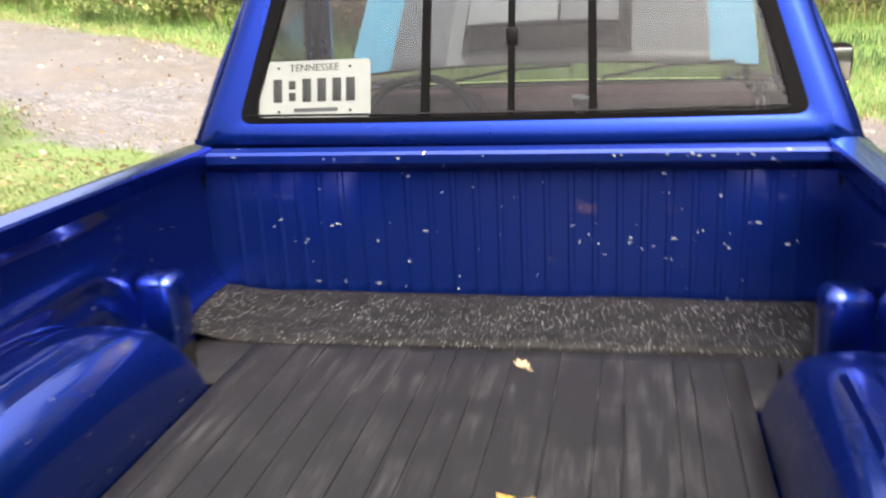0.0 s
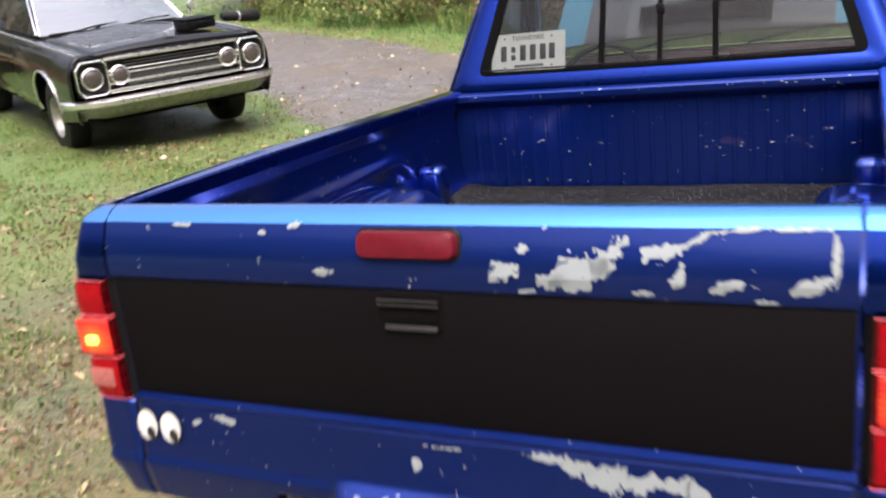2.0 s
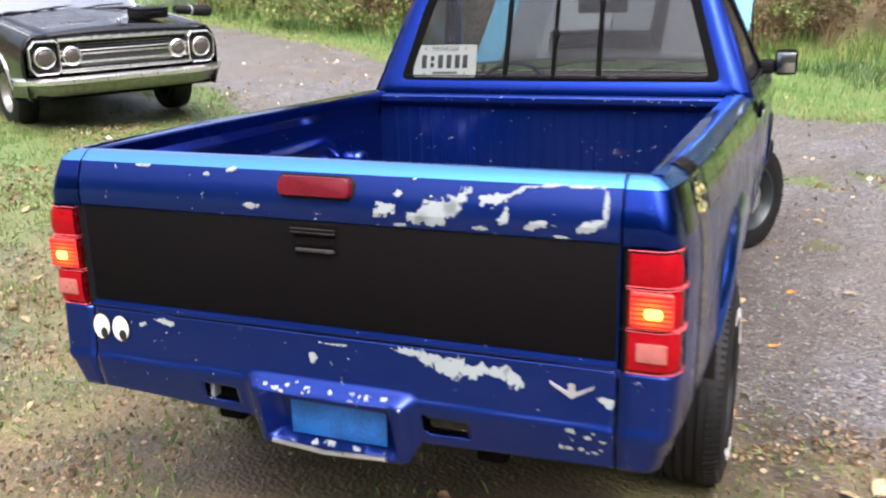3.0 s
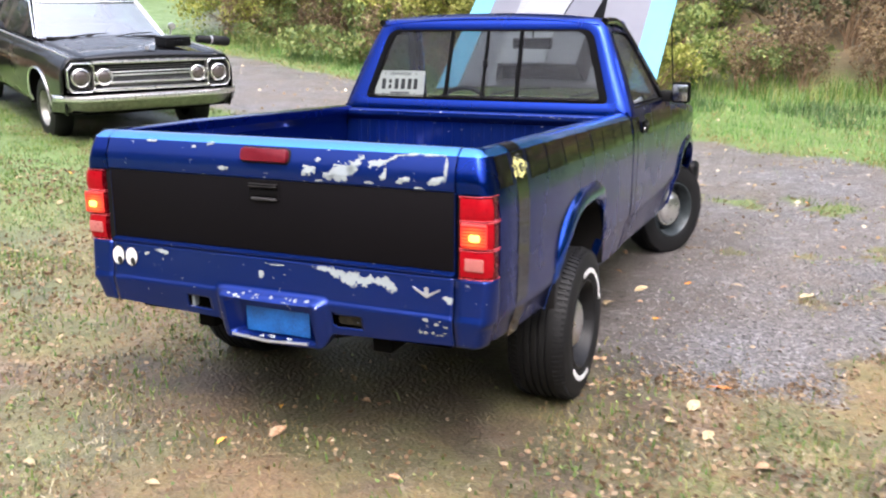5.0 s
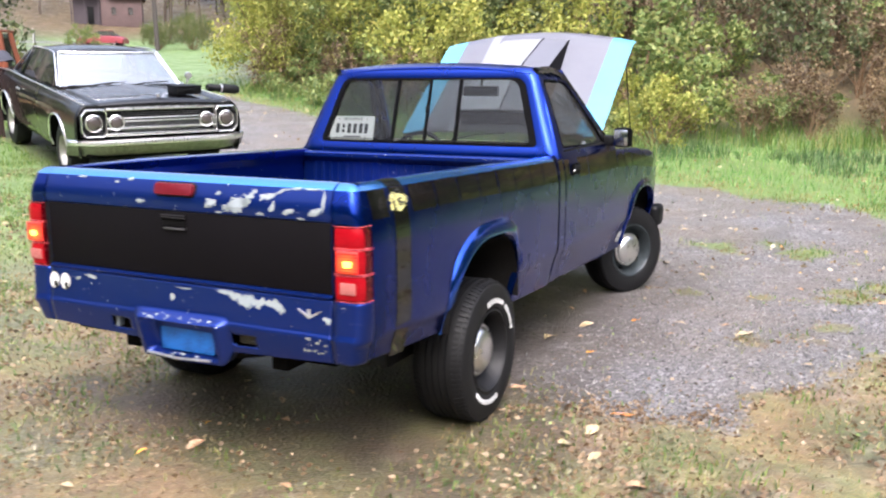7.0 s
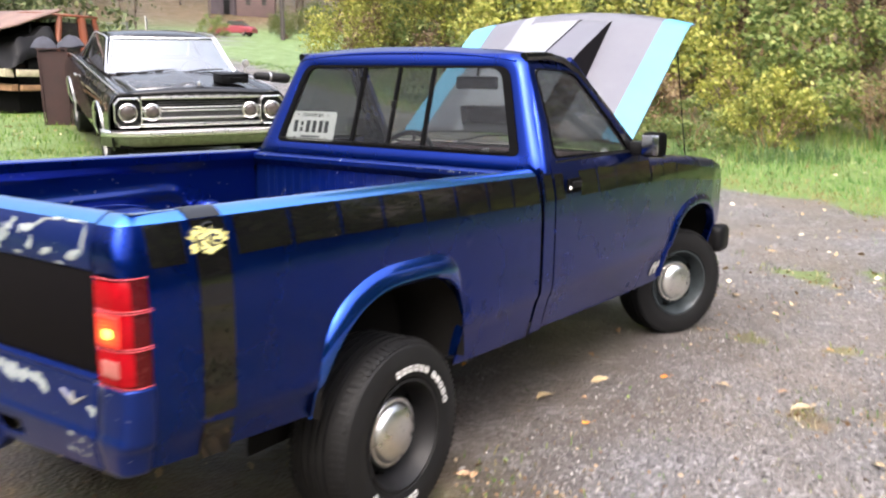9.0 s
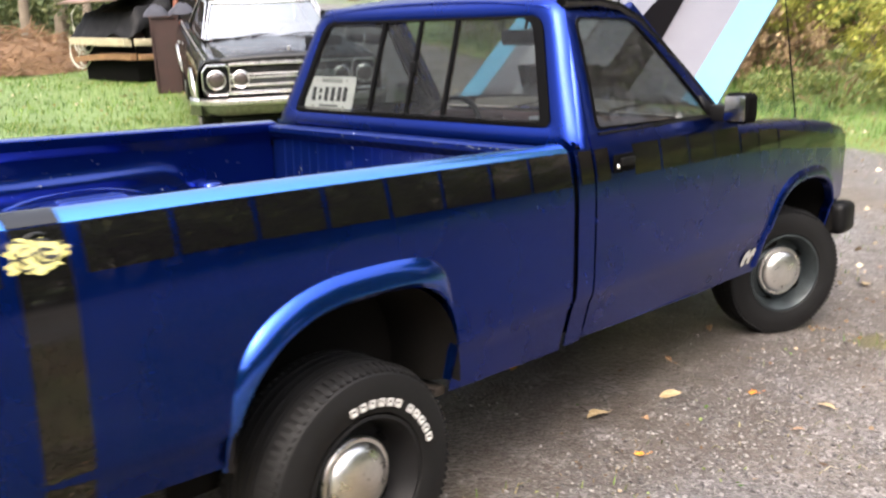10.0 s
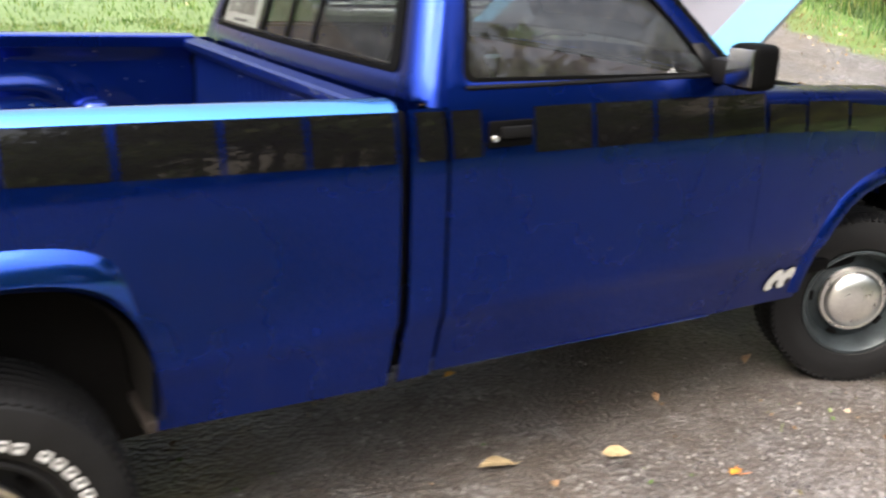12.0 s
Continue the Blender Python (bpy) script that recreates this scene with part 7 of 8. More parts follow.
for row in range(8):
    x = -10.4
    while x < 13:
        px = x + rb.uniform(-0.3, 0.3)
        py = bank_line(px) - 0.5 + row * 1.0 + rb.uniform(-0.35, 0.35)
        x += rb.uniform(0.9, 1.35) 
        v = noise.noise((px * 0.28, py * 0.5, 4.0)) + rb.uniform(-0.35, 0.35)
        if -5.0 < px < -1.2 and row > 3:
            k = rb.choice((2, 3, 6))
            if rb.random() < 0.7:
                continue
        elif px < -1.5:
            k = (1 if v > 0.22 else 0 if v > -0.02 else 4 if v > -0.15 else 6 if v > -0.3 else 3) if row > 0 else (2 if v > 0.3 else 5 if v > -0.2 else 6)
        elif row < 4:
            k = 1 if v > 0.28 else 0 if v > 0.08 else 5 if v > -0.08 else 3 if v > -0.22 else 6
        else:
            k = 2 if v > 0.15 else 6 if v > -0.05 else 3
            if rb.random() < (0.25 if row < 5 else 0.6):
                continue
        sc = rb.uniform(0.75, 1.25) * (1.0 + 0.07 * row) * (1.25 if px < -1.5 else 0.95)
        m = Matrix.Translation((px, py, ground_z(px, py) - 0.04)) @ Matrix.Rotation(rb.uniform(0, 6.28), 4, "Z") @ Matrix.Scale(sc, 4)
        src, lab = SHRUBS[k]
        ob = copy_thing(src, Matrix.Identity(4))
        ob.matrix_basis = m
        ob.name = "shrub"
        tagged(ob, lab, "shrub", "bank shrubs")
for src, lab in SHRUBS:
    for o in (*src.children_recursive, src):
        bpy.data.objects.remove(o)


def make_tree(seed, h, crown_w, kind, bare=0.4, per=72, leaf=0.125):
    """A tree: tapered trunk, limbs, and a crown of many leaf clumps."""
    rr = random.Random(seed)
    rs = np.random.RandomState(seed)
    e = thing("tree", Matrix.Identity(4), "", "")
    bm = bmesh.new()
    line, p = [], Vector((0, 0, -0.3))
    for k in range(9):
        line.append(p.copy())
        p += Vector((rr.uniform(-0.12, 0.12), rr.uniform(-0.12, 0.12), h / 8))
    r0 = 0.016 * h + 0.03
    tube(line, [r0 * (1 - 0.1 * k) for k in range(9)], 8, bm)
    pts = []
    for k in range(16):
        u = rr.uniform(bare, 0.98)
        base = line[min(8, int(u * 8))]
        a = rr.uniform(0, 6.283)
        ln = crown_w * (1.15 - 0.6 * u) * rr.uniform(0.6, 1.1)
        tip = base + Vector((math.cos(a) * ln, math.sin(a) * ln, ln * rr.uniform(0.15, 0.6)))
        mid = base.lerp(tip, 0.5) + Vector((0, 0, 0.15))
        tube([base, mid, tip], [r0 * 0.35, r0 * 0.22, 0.012], 5, bm)
        for c, sc in ((tip, 1.0), (mid, 0.8), (tip + Vector((rr.uniform(-0.6, 0.6), rr.uniform(-0.6, 0.6), 0.3)), 0.9)):
            pts.append(np.array(c) + rs.normal(size=(per, 3)) * 0.29 * crown_w * 0.6 * sc)
    part("trunk", bm, M_BARK, e, weld=False)
    f = new("crown", leaf_mesh("crown", np.concatenate(pts), leaf, seed + 9, FOLIAGE[kind]))
    f.parent = e
    return e


TREES = [(make_tree(31, 8.5, 2.2, 0), "tall green-leaved tree with a dark trunk"), (make_tree(32, 9.5, 2.0, 1), "tall yellowing autumn tree"), (make_tree(33, 7.5, 2.4, 3), "dark green dense woodland tree"), (make_tree(34, 9.0, 1.8, 2, 0.5), "tall rust-brown autumn woodland tree"), (make_tree(35, 11.0, 2.2, 3, 0.62), "tall bare-stemmed dark woodland tree"),
         (make_tree(36, 8.5, 2.2, 0, 0.4, 22, 0.24), "green-leaved tree of the far hill and the unseen added rows"), (make_tree(37, 7.5, 2.4, 3, 0.4, 22, 0.24), "dark green tree of the far hill and the unseen added rows"), (make_tree(38, 9.0, 1.8, 2, 0.5, 22, 0.24), "rust-brown autumn tree far up the hill")]
rt = random.Random(77)
spots = []
for k in range(22):
    x = lerp(-10.5, 13, k / 21) + rt.uniform(-0.6, 0.6)
    spots.append((x, bank_line(x) + rt.uniform(4.5, 9.5), rt.choice((0, 2, 2, 3, 1)), rt.uniform(0.8, 1.15)))
for k in range(8):
    a = radians(lerp(-60, 25, k / 7))
    spots.append((62 * math.cos(a) + rt.uniform(-5, 5), 66 * math.sin(a) - 4 + rt.uniform(-5, 5), rt.choice((5, 6, 6, 7)), rt.uniform(0.75, 1.1)))
for k in range(7):
    spots.append((lerp(-24, 10, k / 6) + rt.uniform(-1, 1), -42 + rt.uniform(-5, 5), rt.choice((5, 6, 6, 7)), rt.uniform(0.75, 1.1)))
for k in range(72):
    a = radians(lerp(112, 182, k / 71))
    r = rt.uniform(70, 112)
    if 133 < math.degrees(a) < 140 and r < 100:
        continue
    spots.append((r * math.cos(a), r * math.sin(a), rt.choice((5, 5, 6, 7)), rt.uniform(0.8, 1.15)))
for k in range(44):
    a, r = radians(rt.uniform(126, 150)), rt.uniform(93, 112)
    spots.append((r * math.cos(a), r * math.sin(a), rt.choice((6, 7, 7)), rt.uniform(0.8, 1.2)))
for k in range(9):
    x = lerp(-5.0, -1.4, k / 8) + rt.uniform(-0.3, 0.3)
    spots.append((x, bank_line(x) + rt.uniform(4.2, 7.0), 4, rt.uniform(0.85, 1.15)))
for k in range(16):
    x = lerp(-2, 12, k / 15) + rt.uniform(-0.5, 0.5)
    spots.append((x, bank_line(x) + rt.uniform(3.2, 6.5), 4, rt.uniform(0.8, 1.1)))
for k in range(6):
    spots.append((lerp(-26, -18, k / 5) + rt.uniform(-0.6, 0.6), lerp(9.0, 13.5, (k * 5 % 6) / 5), 2, rt.uniform(0.7, 0.95)))
# tree rows out of view, added to darken reflections and cut low light
for row in range(2):
    for k in range(22):
        y = lerp(-17, 15, k / 21) + rt.uniform(-0.6, 0.6)
        spots.append((14.5 + 3.2 * row + rt.uniform(-0.8, 0.8), y, rt.choice((6, 6, 5)), rt.uniform(0.55, 0.72) + 0.50 * smooth(0.0, 7.0, y)))
    for k in range(22):
        spots.append((lerp(-20, 13, k / 21) + rt.uniform(-0.6, 0.6), -14.5 - 3.2 * row + rt.uniform(-0.8, 0.8), rt.choice((6, 6, 5)), rt.uniform(0.62, 0.80)))
for x, y, k, sc in spots:
    src, lab = TREES[k]
    ob = copy_thing(src, Matrix.Identity(4))
    ob.matrix_basis = Matrix.Translation((x, y, ground_z(x, y))) @ Matrix.Rotation(rt.uniform(0, 6.28), 4, "Z") @ Matrix.Scale(sc, 4)
    ob.name = "tree"
    tagged(ob, lab, "tree", "woodland trees")
for src, lab in TREES:
    for o in (*src.children_recursive, src):
        bpy.data.objects.remove(o)


# ---- far things up the lane ----
M_POLE = plain("weathered_pole", (0.05, 0.042, 0.038), 0.9, 0, 0.3, 5)
pz = ground_z(-41, 44.5)
pole = thing("utility_pole", Matrix.Translation((-41.7, 43.86, pz)), "grey weathered wooden utility pole leaning beside the lane", "utility pole")
part("pole_shaft", tube([(0.06, 0.03, -0.4), (-0.10, -0.05, 7), (-0.26, -0.13, 14)], [0.16, 0.15, 0.13], 12), M_POLE, pole)
part("cross_arm", tube([(-0.79, 0.63, 12.9), (0.31, -0.87, 12.9)], 0.07, 6), M_POLE, pole)
M_FENCE = plain("galvanised_wire", (0.16, 0.16, 0.165), 0.7, 0.0, 0.2, 10, spec=0.2)
fence = thing("wire_fence", Matrix.Identity(4), "grey wire fence with round posts along the far yard", "fence")
fp = [Vector((-23.5, 13.6)), Vector((-22.6, 14.3)), Vector((-21.8, 15.0)), Vector((-20.6, 15.9))]
for p in fp:
    z = ground_z(p.x, p.y)
    part("fence_post", tube([(p.x, p.y, z - 0.2), (p.x, p.y, z + 1.25)], 0.035, 8), M_FENCE, fence)
for a, b in zip(fp, fp[1:]):
    za, zb = ground_z(a.x, a.y), ground_z(b.x, b.y)
    part("top_rail", tube([(a.x, a.y, za + 1.2), (b.x, b.y, zb + 1.2)], 0.02, 6), M_FENCE, fence)
    for j in range(1, 7):
        h = 1.2 * j / 7
        part("fence_wire", tube([(a.x, a.y, za + h), (b.x, b.y, zb + h)], 0.006, 4), M_FENCE, fence)
BOARD_Z = 2.62 - ground_z(-20.6, 16.65)
sign = thing("white_board", Matrix.Translation((-20.6, 16.65, ground_z(-20.6, 16.65))) @ Matrix.Rotation(radians(-40), 4, "Z"), "blank white board on a thin post beside the lane", "board")
part("board_face", box(-0.19, 0.19, -0.08, -0.05, BOARD_Z, BOARD_Z + 0.56, 0.01), M_STICKER, sign)
part("board_post", tube([(0, -0.03, -0.1), (0, -0.03, BOARD_Z + 0.5)], 0.02, 6), M_FENCE, sign)

# red car on the slope, partly behind bushes
M_RED_CAR = car_paint("red_car_paint", (0.22, 0.018, 0.03), 0.45, 0.0, 0.1, 0.6)
red = thing("red_car", Matrix.Translation((-48.8, 46.0, ground_z(-48.8, 46.0))) @ Matrix.Rotation(radians(-155), 4, "Z") @ Matrix.Scale(0.8, 4), "red saloon car parked far up the slope", "car")
rows = []
for x, z0, w in ((-2.1, 0.62, 0.70), (-1.9, 0.82, 0.80), (-1.0, 0.90, 0.84), (0.2, 0.92, 0.85), (1.4, 0.86, 0.84), (2.0, 0.72, 0.78), (2.15, 0.55, 0.68)):
    rows.append([(x, -w, 0.28), (x, -w - 0.03, 0.5), (x, -w, z0 - 0.08), (x, -w + 0.12, z0), (x, 0, z0 + 0.04), (x, w - 0.12, z0), (x, w, z0 - 0.08), (x, w + 0.03, 0.5), (x, w, 0.28)])
part("body_shell", solid_loft(rows), M_RED_CAR, red)
rows = []
for x, z, w in ((-1.5, 0.9, 0.72), (-0.9, 1.32, 0.60), (0.1, 1.36, 0.60), (0.9, 0.92, 0.70)):
    rows.append([(x, -w, z - 0.03), (x, -w * 0.6, z), (x, w * 0.6, z), (x, w, z - 0.03), (x, w, 0.88), (x, -w, 0.88)])
part("cabin", solid_loft(rows), M_GLASS_DARK, red)
part("cabin_roof", sheet([[(x, u * 0.6, 1.37 + 0.02 * (1 - u * u)) for u in (-1, 0, 1)] for x in (-0.9, 0.1)]), M_RED_CAR, red, solid=0.03)
wc = car_wheel(0.30, 0.19, 0.18, M_RIM_OLD)
wc.parent = red
wc.matrix_basis = pose(1.35, -0.75, 0.30, 0, 0, -90)
for x, y, a in ((1.35, 0.75, 90), (-1.3, -0.75, -90), (-1.3, 0.75, 90)):
    copy_thing(wc, pose(x, y, 0.30, 0, 0, a))

# low buildings far up the hill
M_BRICK = plain("dark_siding", (0.06, 0.047, 0.055), 0.85, 0, 0.25, 3)
M_SIDING = plain("brown_siding", (0.09, 0.058, 0.055), 0.85, 0, 0.25, 3)
M_ROOF_GREY = plain("grey_roof", (0.16, 0.165, 0.19), 0.8, 0, 0.2, 3)
hx, hy = -66.5, 63.5
house = thing("house", Matrix.Translation((hx, hy, ground_z(hx, hy))) @ Matrix.Rotation(radians(42), 4, "Z") @ Matrix.Diagonal((0.64, 0.8, 0.9, 1)), "low brown house with a grey-roofed dark porch up the hill", "house")
part("house_wall", box(-0.6, 5.2, -2.0, 2.0, -0.8, 2.6, 0.02), M_SIDING, house)
part("porch_wall", box(-4.6, -0.7, -1.2, 2.0, -0.8, 3.0, 0.02), M_BRICK, house, "dark open porch")
part("porch_roof", solid_loft([[(x, -2.4, 3.0), (x, 0, 3.75), (x, 2.4, 3.1), (x, 2.4, 2.98), (x, 0, 3.6), (x, -2.4, 2.88)] for x in (-5.0, 0.4)]), M_ROOF_GREY, house)
part("house_roof", solid_loft([[(x, -2.4, 2.6), (x, 0, 3.3), (x, 2.4, 2.6), (x, 2.4, 2.5), (x, 0, 3.15), (x, -2.4, 2.5)] for x in (0.45, 5.6)]), M_SIDING, house)
for x in (1.2, 3.6):
    win = part("house_window", box(x - 0.4, x + 0.4, -2.04, -1.99, 0.8, 1.7, 0.01), M_SIDING, house)
    part("window_pane", box(x - 0.33, x + 0.33, -2.055, -2.035, 0.87, 1.63), M_GLASS_DARK, win)
part("house_door", box(-2.6, -1.7, -1.26, -1.19, -0.4, 1.7, 0.01), M_TRIM, house)
for x in (-4.7, -2.9, -0.9):
    part("porch_post", tube([(x, -2.2, -0.8), (x, -2.2, 2.95)], 0.09), M_BRICK, house)


# ---- grass, litter, gravel and fallen leaves ----
def blade_mesh(name, pos, height, width, seed, material, lean=0.5):
    """Grass blades, each a bent strip that ends in a point."""
    rs = np.random.RandomState(seed)
    n = len(pos)
    a = rs.uniform(0, 2 * np.pi, n)
    side = np.stack([np.cos(a), np.sin(a), np.zeros(n)], 1)
    b = rs.uniform(0, 2 * np.pi, n)
    out = np.stack([np.cos(b), np.sin(b), np.zeros(n)], 1) * (rs.uniform(0.1, 1.0, n) * lean)[:, None]
    h = (height * rs.uniform(0.5, 1.4, n))[:, None]
    w = (width * rs.uniform(0.7, 1.3, n))[:, None]
    up = np.array((0, 0, 1.0))
    p0, p1 = pos - side * w, pos + side * w
    m = pos + up * h * 0.6 + out * h * 0.35
    p2, p3 = m + side * w * 0.7, m - side * w * 0.7
    p4 = pos + up * h * (1 - 0.3 * lean) + out * h
    co = np.stack([p0, p1, p2, p3, p4], 1).reshape(-1, 3).astype(np.float32)
    i = np.arange(n, dtype=np.int32)[:, None] * 5
    loops = np.concatenate([i + np.array([[0, 1, 2, 3]]), i + np.array([[3, 2, 4]])], 1).astype(np.int32)
    starts = (np.arange(n, dtype=np.int32)[:, None] * 7 + np.array([[0, 4]])).astype(np.int32)
    me = bpy.data.meshes.new(name)
    me.vertices.add(5 * n)
    me.vertices.foreach_set("co", co.ravel())
    me.loops.add(7 * n)
    me.loops.foreach_set("vertex_index", loops.ravel())
    me.polygons.add(2 * n)
    me.polygons.foreach_set("loop_start", starts.ravel())
    me.update(calc_edges=True)
    me.materials.append(material)
    return me


def scatter(x0, x1, y0, y1, count, seed, keep):
    """Random ground points; keep(x, y) gives the chance that one stays."""
    rs = random.Random(seed)
    out = []
    for k in range(count):
        x, y = rs.uniform(x0, x1), rs.uniform(y0, y1)
        if rs.random() < keep(x, y) * bare(x, y):
            out.append((x, y, ground_z(x, y)))
    return np.array(out)


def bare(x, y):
    """Near 0 in the soil and painted shade below truck and car, 1 elsewhere."""
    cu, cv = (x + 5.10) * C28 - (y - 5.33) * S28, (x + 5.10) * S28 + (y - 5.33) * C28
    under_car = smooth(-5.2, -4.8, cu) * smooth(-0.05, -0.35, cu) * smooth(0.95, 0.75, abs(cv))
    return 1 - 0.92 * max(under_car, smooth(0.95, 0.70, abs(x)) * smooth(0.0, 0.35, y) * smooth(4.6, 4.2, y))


def clump(x, y, f=1.3, z=0.0):
    return smooth(-0.15, 0.35, noise.noise((x * f, y * f, 11 + z)) + 0.4 * noise.noise((x * f * 3, y * f * 3, z)))


M_GRASS = leaf_mat("grass_blades", [(0.0, (0.045, 0.100, 0.020)), (0.4, (0.11, 0.200, 0.040)), (0.75, (0.22, 0.28, 0.075)), (1.0, (0.40, 0.34, 0.16))], 0.5, 0.3)
M_GRASS_YARD = leaf_mat("yard_grass", [(0.0, (0.05, 0.12, 0.018)), (0.45, (0.12, 0.25, 0.035)), (0.8, (0.22, 0.34, 0.06)), (1.0, (0.36, 0.38, 0.12))], 0.5, 0.3)
M_GRASS_FRESH = leaf_mat("fresh_grass", [(0.0, (0.06, 0.15, 0.040)), (0.5, (0.135, 0.270, 0.075)), (0.85, (0.24, 0.36, 0.11)), (1.0, (0.46, 0.43, 0.22))], 0.5, 0.3)
M_TUFT = leaf_mat("tuft_blades", [(0.0, (0.035, 0.085, 0.028)), (0.5, (0.085, 0.165, 0.060)), (1.0, (0.20, 0.27, 0.11))], 0.5, 0.3)
M_STRAW = leaf_mat("dry_grass", [(0.0, (0.16, 0.11, 0.045)), (0.5, (0.30, 0.22, 0.10)), (1.0, (0.46, 0.38, 0.20))], 0.7, 0.2)
near_y = lambda x, y: (1 - gravel(x, y)) * (0.12 + 0.88 * clump(x, y)) * lerp(1.0, 0.36, smooth(-5.0, -2.0, x) * smooth(7.0, 2.0, y))
yard = new("short_grass", blade_mesh("short_grass", scatter(-8, 4, -3.4, 8.5, 210000, 3, near_y), 0.048, 0.0032, 4, M_GRASS, 0.9))
tagged(yard, "short worn grass with bare patches", "grass", kind="stuff")
dry = new("dry_grass", blade_mesh("dry_grass", scatter(-6, 4.5, -3.4, 3.0, 60000, 5, lambda x, y: (1 - gravel(x, y)) * (0.3 + 0.7 * clump(x, y, 1.0, 5))), 0.030, 0.0022, 6, M_STRAW, 1.3))
tagged(dry, "flattened dry grass and thatch", "grass", kind="stuff")
verge = new("verge_grass", blade_mesh("verge_grass", scatter(-14, 9, 5.5, 14.5, 120000, 7, lambda x, y: smooth(-0.2, 0.9, y - lane_far(x)) * smooth(0.6, -0.6, y - bank_line(x)) * (0.35 + 0.65 * clump(x, y, 0.9, 2))), 0.085, 0.0045, 8, M_GRASS_FRESH, 0.8))
tagged(verge, "bright green verge grass below the bank", "grass", kind="stuff")
vstraw = new("verge_straw", blade_mesh("verge_straw", scatter(-14, 9, 5.5, 14.5, 70000, 47, lambda x, y: smooth(-0.5, 0.3, y - lane_far(x)) * smooth(0.6, -0.4, y - bank_line(x)) * (clump(x, y, 0.7, 9) * 0.6 + 0.7 * smooth(1.2, 0.1, abs(y - lane_far(x))))), 0.055, 0.0045, 48, M_STRAW, 1.2))
tagged(vstraw, "pale straw and yellowed grass along the verge", "grass", kind="stuff")
tuft = new("grass_tufts", blade_mesh("grass_tufts", scatter(-14, 9, 6.0, 14.5, 60000, 53, lambda x, y: smooth(1.3, 0.4, abs(y - 0.5 * (lane_far(x) + bank_line(x)) - 0.2)) * smooth(0.35, 0.8, clump(x, y, 0.9, 15))), 0.20, 0.006, 54, M_TUFT, 1.0))
tagged(tuft, "dark green grass tufts in the verge", "grass", kind="stuff")
tall = new("tall_grass", blade_mesh("tall_grass", scatter(-12, 9, 9.5, 15.0, 60000, 9, lambda x, y: smooth(1.6, 0.0, abs(y - bank_line(x) + 0.5)) * clump(x, y, 0.8, 8)), 0.34, 0.006, 10, M_GRASS, 0.8))
tagged(tall, "tall yellowing grass at the foot of the bank", "grass", kind="stuff")
far_grass = new("far_grass", blade_mesh("far_grass", scatter(-30, -7, 2.0, 26, 90000, 13, lambda x, y: (1 - gravel(x, y)) * smooth(0.5, -0.5, y - bank_line(x)) * (0.4 + 0.6 * clump(x, y, 0.6, 3))), 0.08, 0.006, 14, M_GRASS_YARD, 0.8))
tagged(far_grass, "lush green grass up the slope", "grass", kind="stuff")

# matted short growth where the ground is trodden
M_MATTED = leaf_mat("matted_grass", [(0.0, (0.05, 0.06, 0.022)), (0.35, (0.14, 0.16, 0.055)), (0.6, (0.27, 0.26, 0.10)), (0.8, (0.40, 0.36, 0.20)), (1.0, (0.62, 0.57, 0.42))], 0.7, 0.15)
mat_pts = scatter(-4.6, 2.3, -2.7, 3.4, 70000, 31, lambda x, y: (1 - 0.85 * gravel(x, y)) * (0.06 + 0.94 * clump(x, y, 2.1, 31) * clump(x, y, 0.8, 44)))
mat_g = new("matted_grass", blade_mesh("matted_grass", mat_pts, 0.026, 0.0030, 32, M_MATTED, 2.4))
tagged(mat_g, "trodden matted grass and straw behind the truck", "grass", kind="stuff")

# leaf litter: small brown bits
M_LITTER = leaf_mat("leaf_litter", [(0.0, (0.10, 0.064, 0.038)), (0.35, (0.21, 0.136, 0.074)), (0.75, (0.34, 0.24, 0.14)), (1.0, (0.52, 0.42, 0.28))], 0.7, 0.1)
pts = scatter(-7, 4.5, -3.4, 8, 110000, 15, lambda x, y: (1 - 0.9 * gravel(x, y)) * (0.15 + 0.85 * clump(x, y, 0.9, 1)))
pts[:, 2] += 0.006
lit = new("leaf_litter", leaf_mesh("leaf_litter", pts, 0.016, 16, M_LITTER, flat=0.93, long=1.3))
tagged(lit, "brown leaf litter trodden into the grass", "leaf litter", kind="stuff")
pts = scatter(-14, 9, 4.0, 12, 4200, 17, lambda x, y: 0.25 + 0.5 * clump(x, y, 0.7, 6))
pts[:, 2] += 0.012
lit2 = new("lane_leaves", leaf_mesh("lane_leaves", pts, 0.042, 18, leaf_mat("pale_lane_leaves", [(0.0, (0.20, 0.12, 0.05)), (0.5, (0.42, 0.34, 0.21)), (1.0, (0.66, 0.60, 0.46))], 0.6, 0.1), flat=0.9, long=1.2))
tagged(lit2, "pale fallen leaves strewn over the wet lane", "leaves", kind="stuff")

pts = scatter(-7, 3.5, -3.0, 6, 42000, 25, lambda x, y: (1 - gravel(x, y)) * smooth(0.35, 0.8, clump(x, y, 1.1, 21)))
pts[:, 2] += 0.012
lit3 = new("curled_litter", leaf_mesh("curled_litter", pts, 0.022, 26, M_LITTER, flat=0.7, long=1.4))
tagged(lit3, "drifts of curled brown leaves in the grass", "leaf litter", kind="stuff")

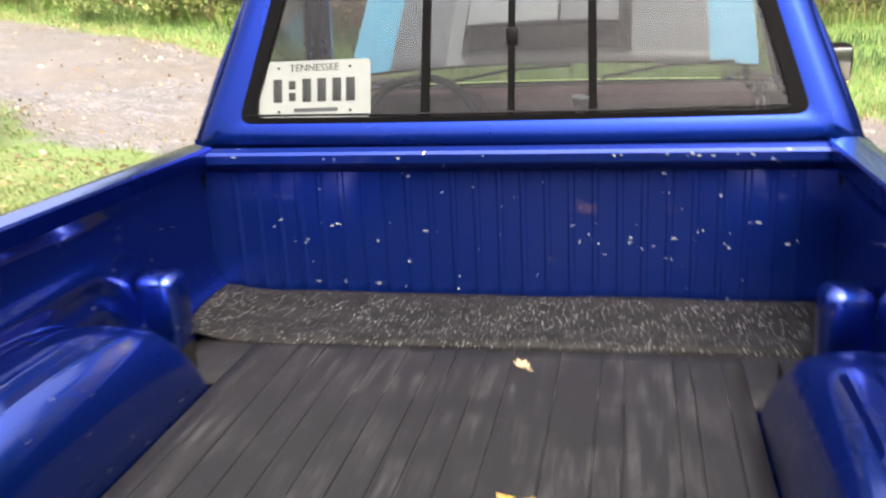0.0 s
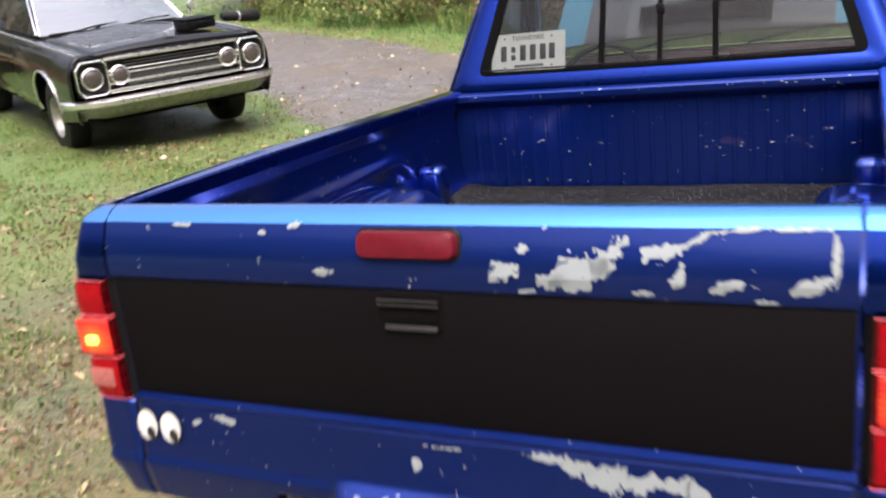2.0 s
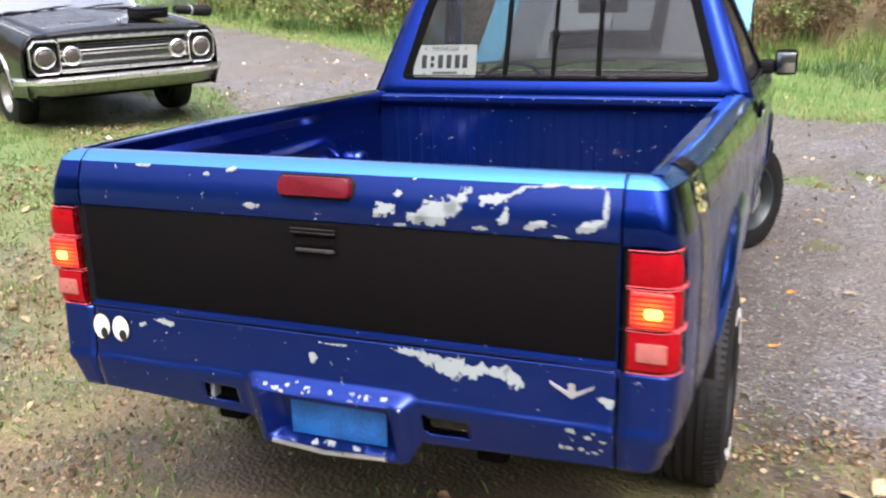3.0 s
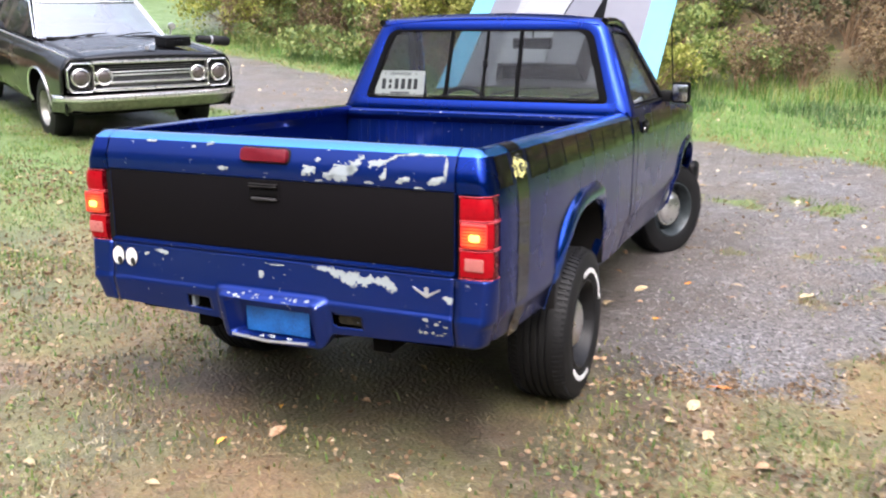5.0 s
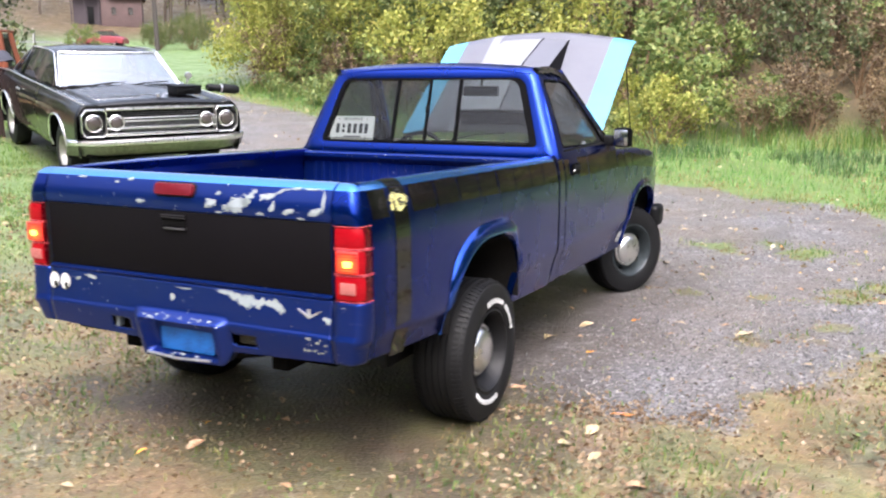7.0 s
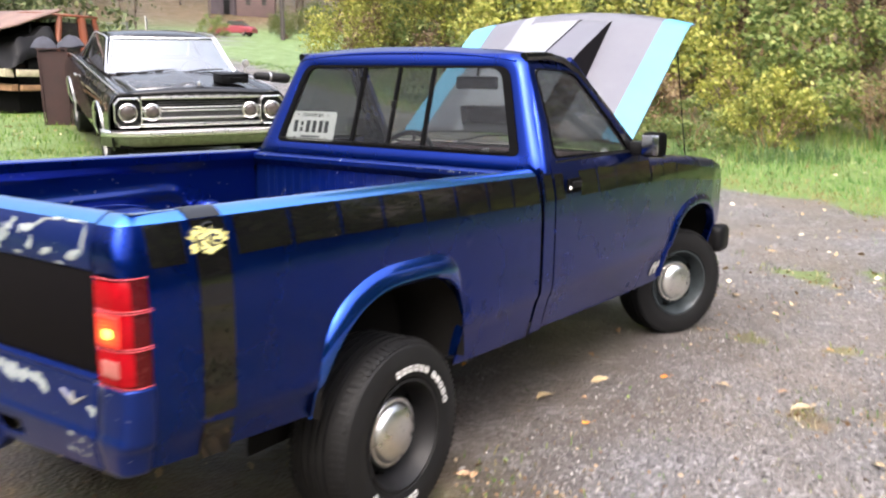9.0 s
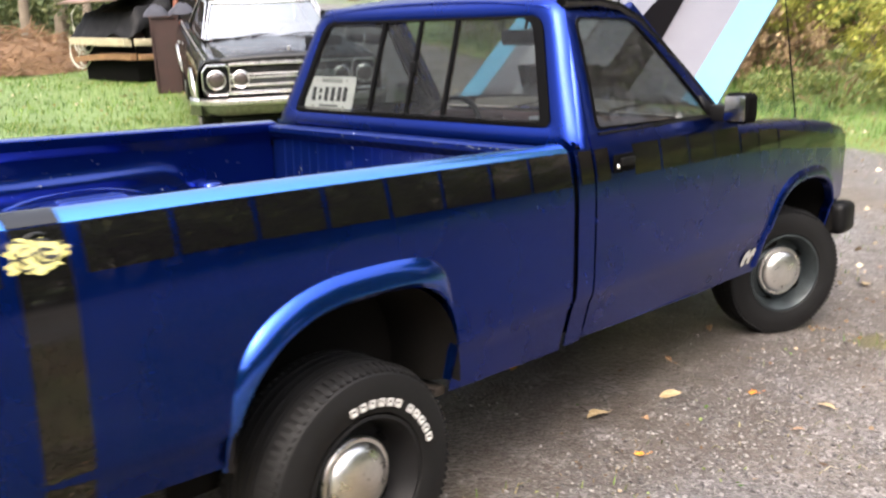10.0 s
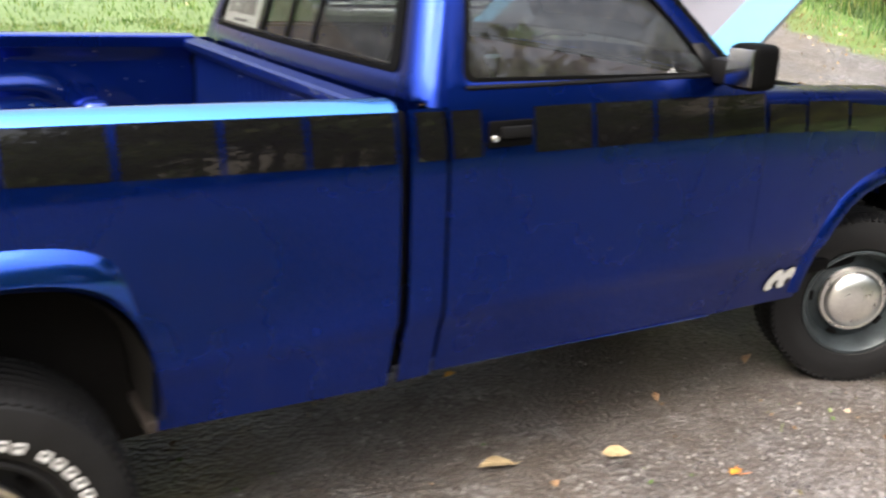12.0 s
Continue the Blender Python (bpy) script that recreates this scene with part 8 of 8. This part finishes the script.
# low broad-leaved weeds in clumps
M_CLOVER = leaf_mat("clover_leaves", [(0.0, (0.055, 0.105, 0.030)), (0.5, (0.135, 0.205, 0.060)), (0.85, (0.26, 0.32, 0.12)), (1.0, (0.42, 0.42, 0.20))], 0.6, 0.25)
pts = scatter(-7, 4.2, -3.2, 5, 90000, 71, lambda x, y: (1 - 0.8 * gravel(x, y)) * smooth(0.35, 0.9, clump(x, y, 2.6, 77)) * (0.25 + 0.75 * smooth(0.3, -2.5, x)))
pts[:, 2] += 0.014
weeds = new("clover_patch", leaf_mesh("clover_patch", pts, 0.017, 72, M_CLOVER, flat=0.75, long=1.0))
tagged(weeds, "low green clover patches in the worn grass", "weeds", kind="stuff")

rd = random.Random(61)
drift = []
for k in range(1300):
    x = rd.uniform(0.55, 2.2)
    y = lane_near(x) + rd.gauss(0.0, 0.10)
    if noise.noise((x * 4, y * 4, 9)) > -0.05:
        drift.append((x, y, ground_z(x, y) + 0.01))
lit4 = new("leaf_drift", leaf_mesh("leaf_drift", np.array(drift), 0.017, 62, M_LITTER, flat=0.6, long=1.4))
tagged(lit4, "drift of orange-brown leaves along the gravel edge", "leaf litter", kind="stuff")

# loose stones on the gravel
n = Nodes("loose_stone")
g = n.add("ShaderNodeNewGeometry")
n.set(Base_Color=n.ramp(g.outputs["Random Per Island"], [(0.0, (0.034, 0.031, 0.030)), (0.45, (0.11, 0.102, 0.098)), (0.8, (0.17, 0.160, 0.154)), (1.0, (0.25, 0.24, 0.23))]), Roughness=0.6)
pts = scatter(-0.9, 3.4, 0.4, 6.5, 62000, 19, lambda x, y: smooth(0.25, 0.7, gravel(x, y)) * (1.0 if y < 4 else 0.5) * lerp(0.6, 1.0, smooth(0.8, 1.4, x)))
rs = np.random.RandomState(20)
k = len(pts)
sz = rs.uniform(0.003, 0.0115, k)[:, None]
oct8 = np.array([(1, 0, 0), (-1, 0, 0), (0, 1, 0), (0, -1, 0), (0, 0, 1), (0, 0, -1)], float)
co = pts[:, None, :] + oct8[None] * rs.uniform(0.6, 1.25, (k, 6, 1)) * sz[:, None, :] * np.array((1, 1, 0.7)) + rs.normal(size=(k, 6, 3)) * 0.25 * sz[:, None, :]
tri = np.array([(0, 2, 4), (2, 1, 4), (1, 3, 4), (3, 0, 4), (2, 0, 5), (1, 2, 5), (3, 1, 5), (0, 3, 5)])
loops = (np.arange(k)[:, None, None] * 6 + tri[None]).astype(np.int32)
me = bpy.data.meshes.new("loose_stones")
me.vertices.add(6 * k)
me.vertices.foreach_set("co", co.astype(np.float32).ravel())
me.loops.add(24 * k)
me.loops.foreach_set("vertex_index", loops.ravel())
me.polygons.add(8 * k)
me.polygons.foreach_set("loop_start", np.arange(0, 24 * k, 3, dtype=np.int32))
me.update(calc_edges=True)
me.materials.append(n.mat)
tagged(new("loose_stones", me), "loose grey gravel stones on the yard", "gravel", kind="stuff")

# single fallen leaves
def oval_leaf(size, seed, curl):
    """A pointed oval leaf, folded along its rib and curled at the edges."""
    rr = random.Random(seed)
    rows = []
    for k in range(9):
        u = k / 8
        w = size * 0.46 * math.sin(math.pi * u ** 0.85) + 0.0006
        bend = curl * size * (0.35 * math.sin(u * 3.1) + 0.25 * u * u)
        rows.append([(w * v + size * 0.12 * math.sin(u * 2.4), size * 1.9 * (u - 0.5), bend + curl * w * (0.55 * v * v) * (1.0 if v < 0 else 0.5) + 0.0015 * rr.uniform(-1, 1)) for v in (-1, -0.5, 0, 0.5, 1)])
    bm = sheet(rows)
    return tube([(0, -size * 0.95, 0.0), (0.003, -size * 1.25, 0.004)], 0.0011, 4, bm)


kinds = [(oval_leaf(0.05, 41, 0.5), M_LEAF_PALE, "pale fallen leaf lying on the ground"), (oval_leaf(0.045, 42, 0.6), M_LEAF_BROWN, "brown fallen leaf lying on the ground"), (maple_leaf(0.04, 43, 0.4), M_LEAF_RED, "orange-red fallen leaf lying on the gravel"), (oval_leaf(0.036, 44, 0.7), M_LEAF_YELLOW, "yellow fallen leaf lying on the ground")]
leaf_data = []
for bm, mat, lab in kinds:
    finish(bm, False)
    me = bpy.data.meshes.new("fallen_leaf")
    bm.to_mesh(me)
    bm.free()
    me.materials.append(mat)
    leaf_data.append((me, lab))
rl = random.Random(99)
known = [(0.689, 2.383, 0, 1.25), (0.992, 2.209, 2, 0.9), (1.292, 0.858, 0, 1.0), (-0.258, -0.008, 3, 0.7), (1.671, 0.579, 1, 1.1), (1.442, 0.793, 0, 0.9), (-0.109, 0.147, 1, 1.0), (1.431, 1.307, 2, 1.6), (1.346, 1.064, 0, 1.1), (0.824, 4.902, 0, 1.3), (1.731, 2.932, 0, 1.0), (0.80, 2.75, 0, 1.0), (1.05, 3.0, 2, 0.9), (1.26, 0.98, 0, 0.8)]
for x, y, kk, sc in known + [(rl.uniform(-6, 4), rl.uniform(-2.2, 6.5), rl.choice((0, 0, 1, 1, 1, 3)), rl.uniform(0.45, 0.85)) for k in range(150)] + [(rl.uniform(-4.6, -1.0), rl.uniform(1.0, 5.5), rl.choice((0, 0, 0, 1, 3)), rl.uniform(0.6, 1.0)) for k in range(70)]:
    me, lab = leaf_data[kk]
    ob = new("fallen_leaf", me)
    ob.matrix_world = Matrix.Translation((x, y, ground_z(x, y) + 0.008)) @ Euler((rl.uniform(-0.3, 0.3), rl.uniform(-0.3, 0.3), rl.uniform(0, 6.28))).to_matrix().to_4x4() @ Matrix.Scale(sc, 4)
    tagged(ob, lab, "leaf", "fallen leaves on the ground")
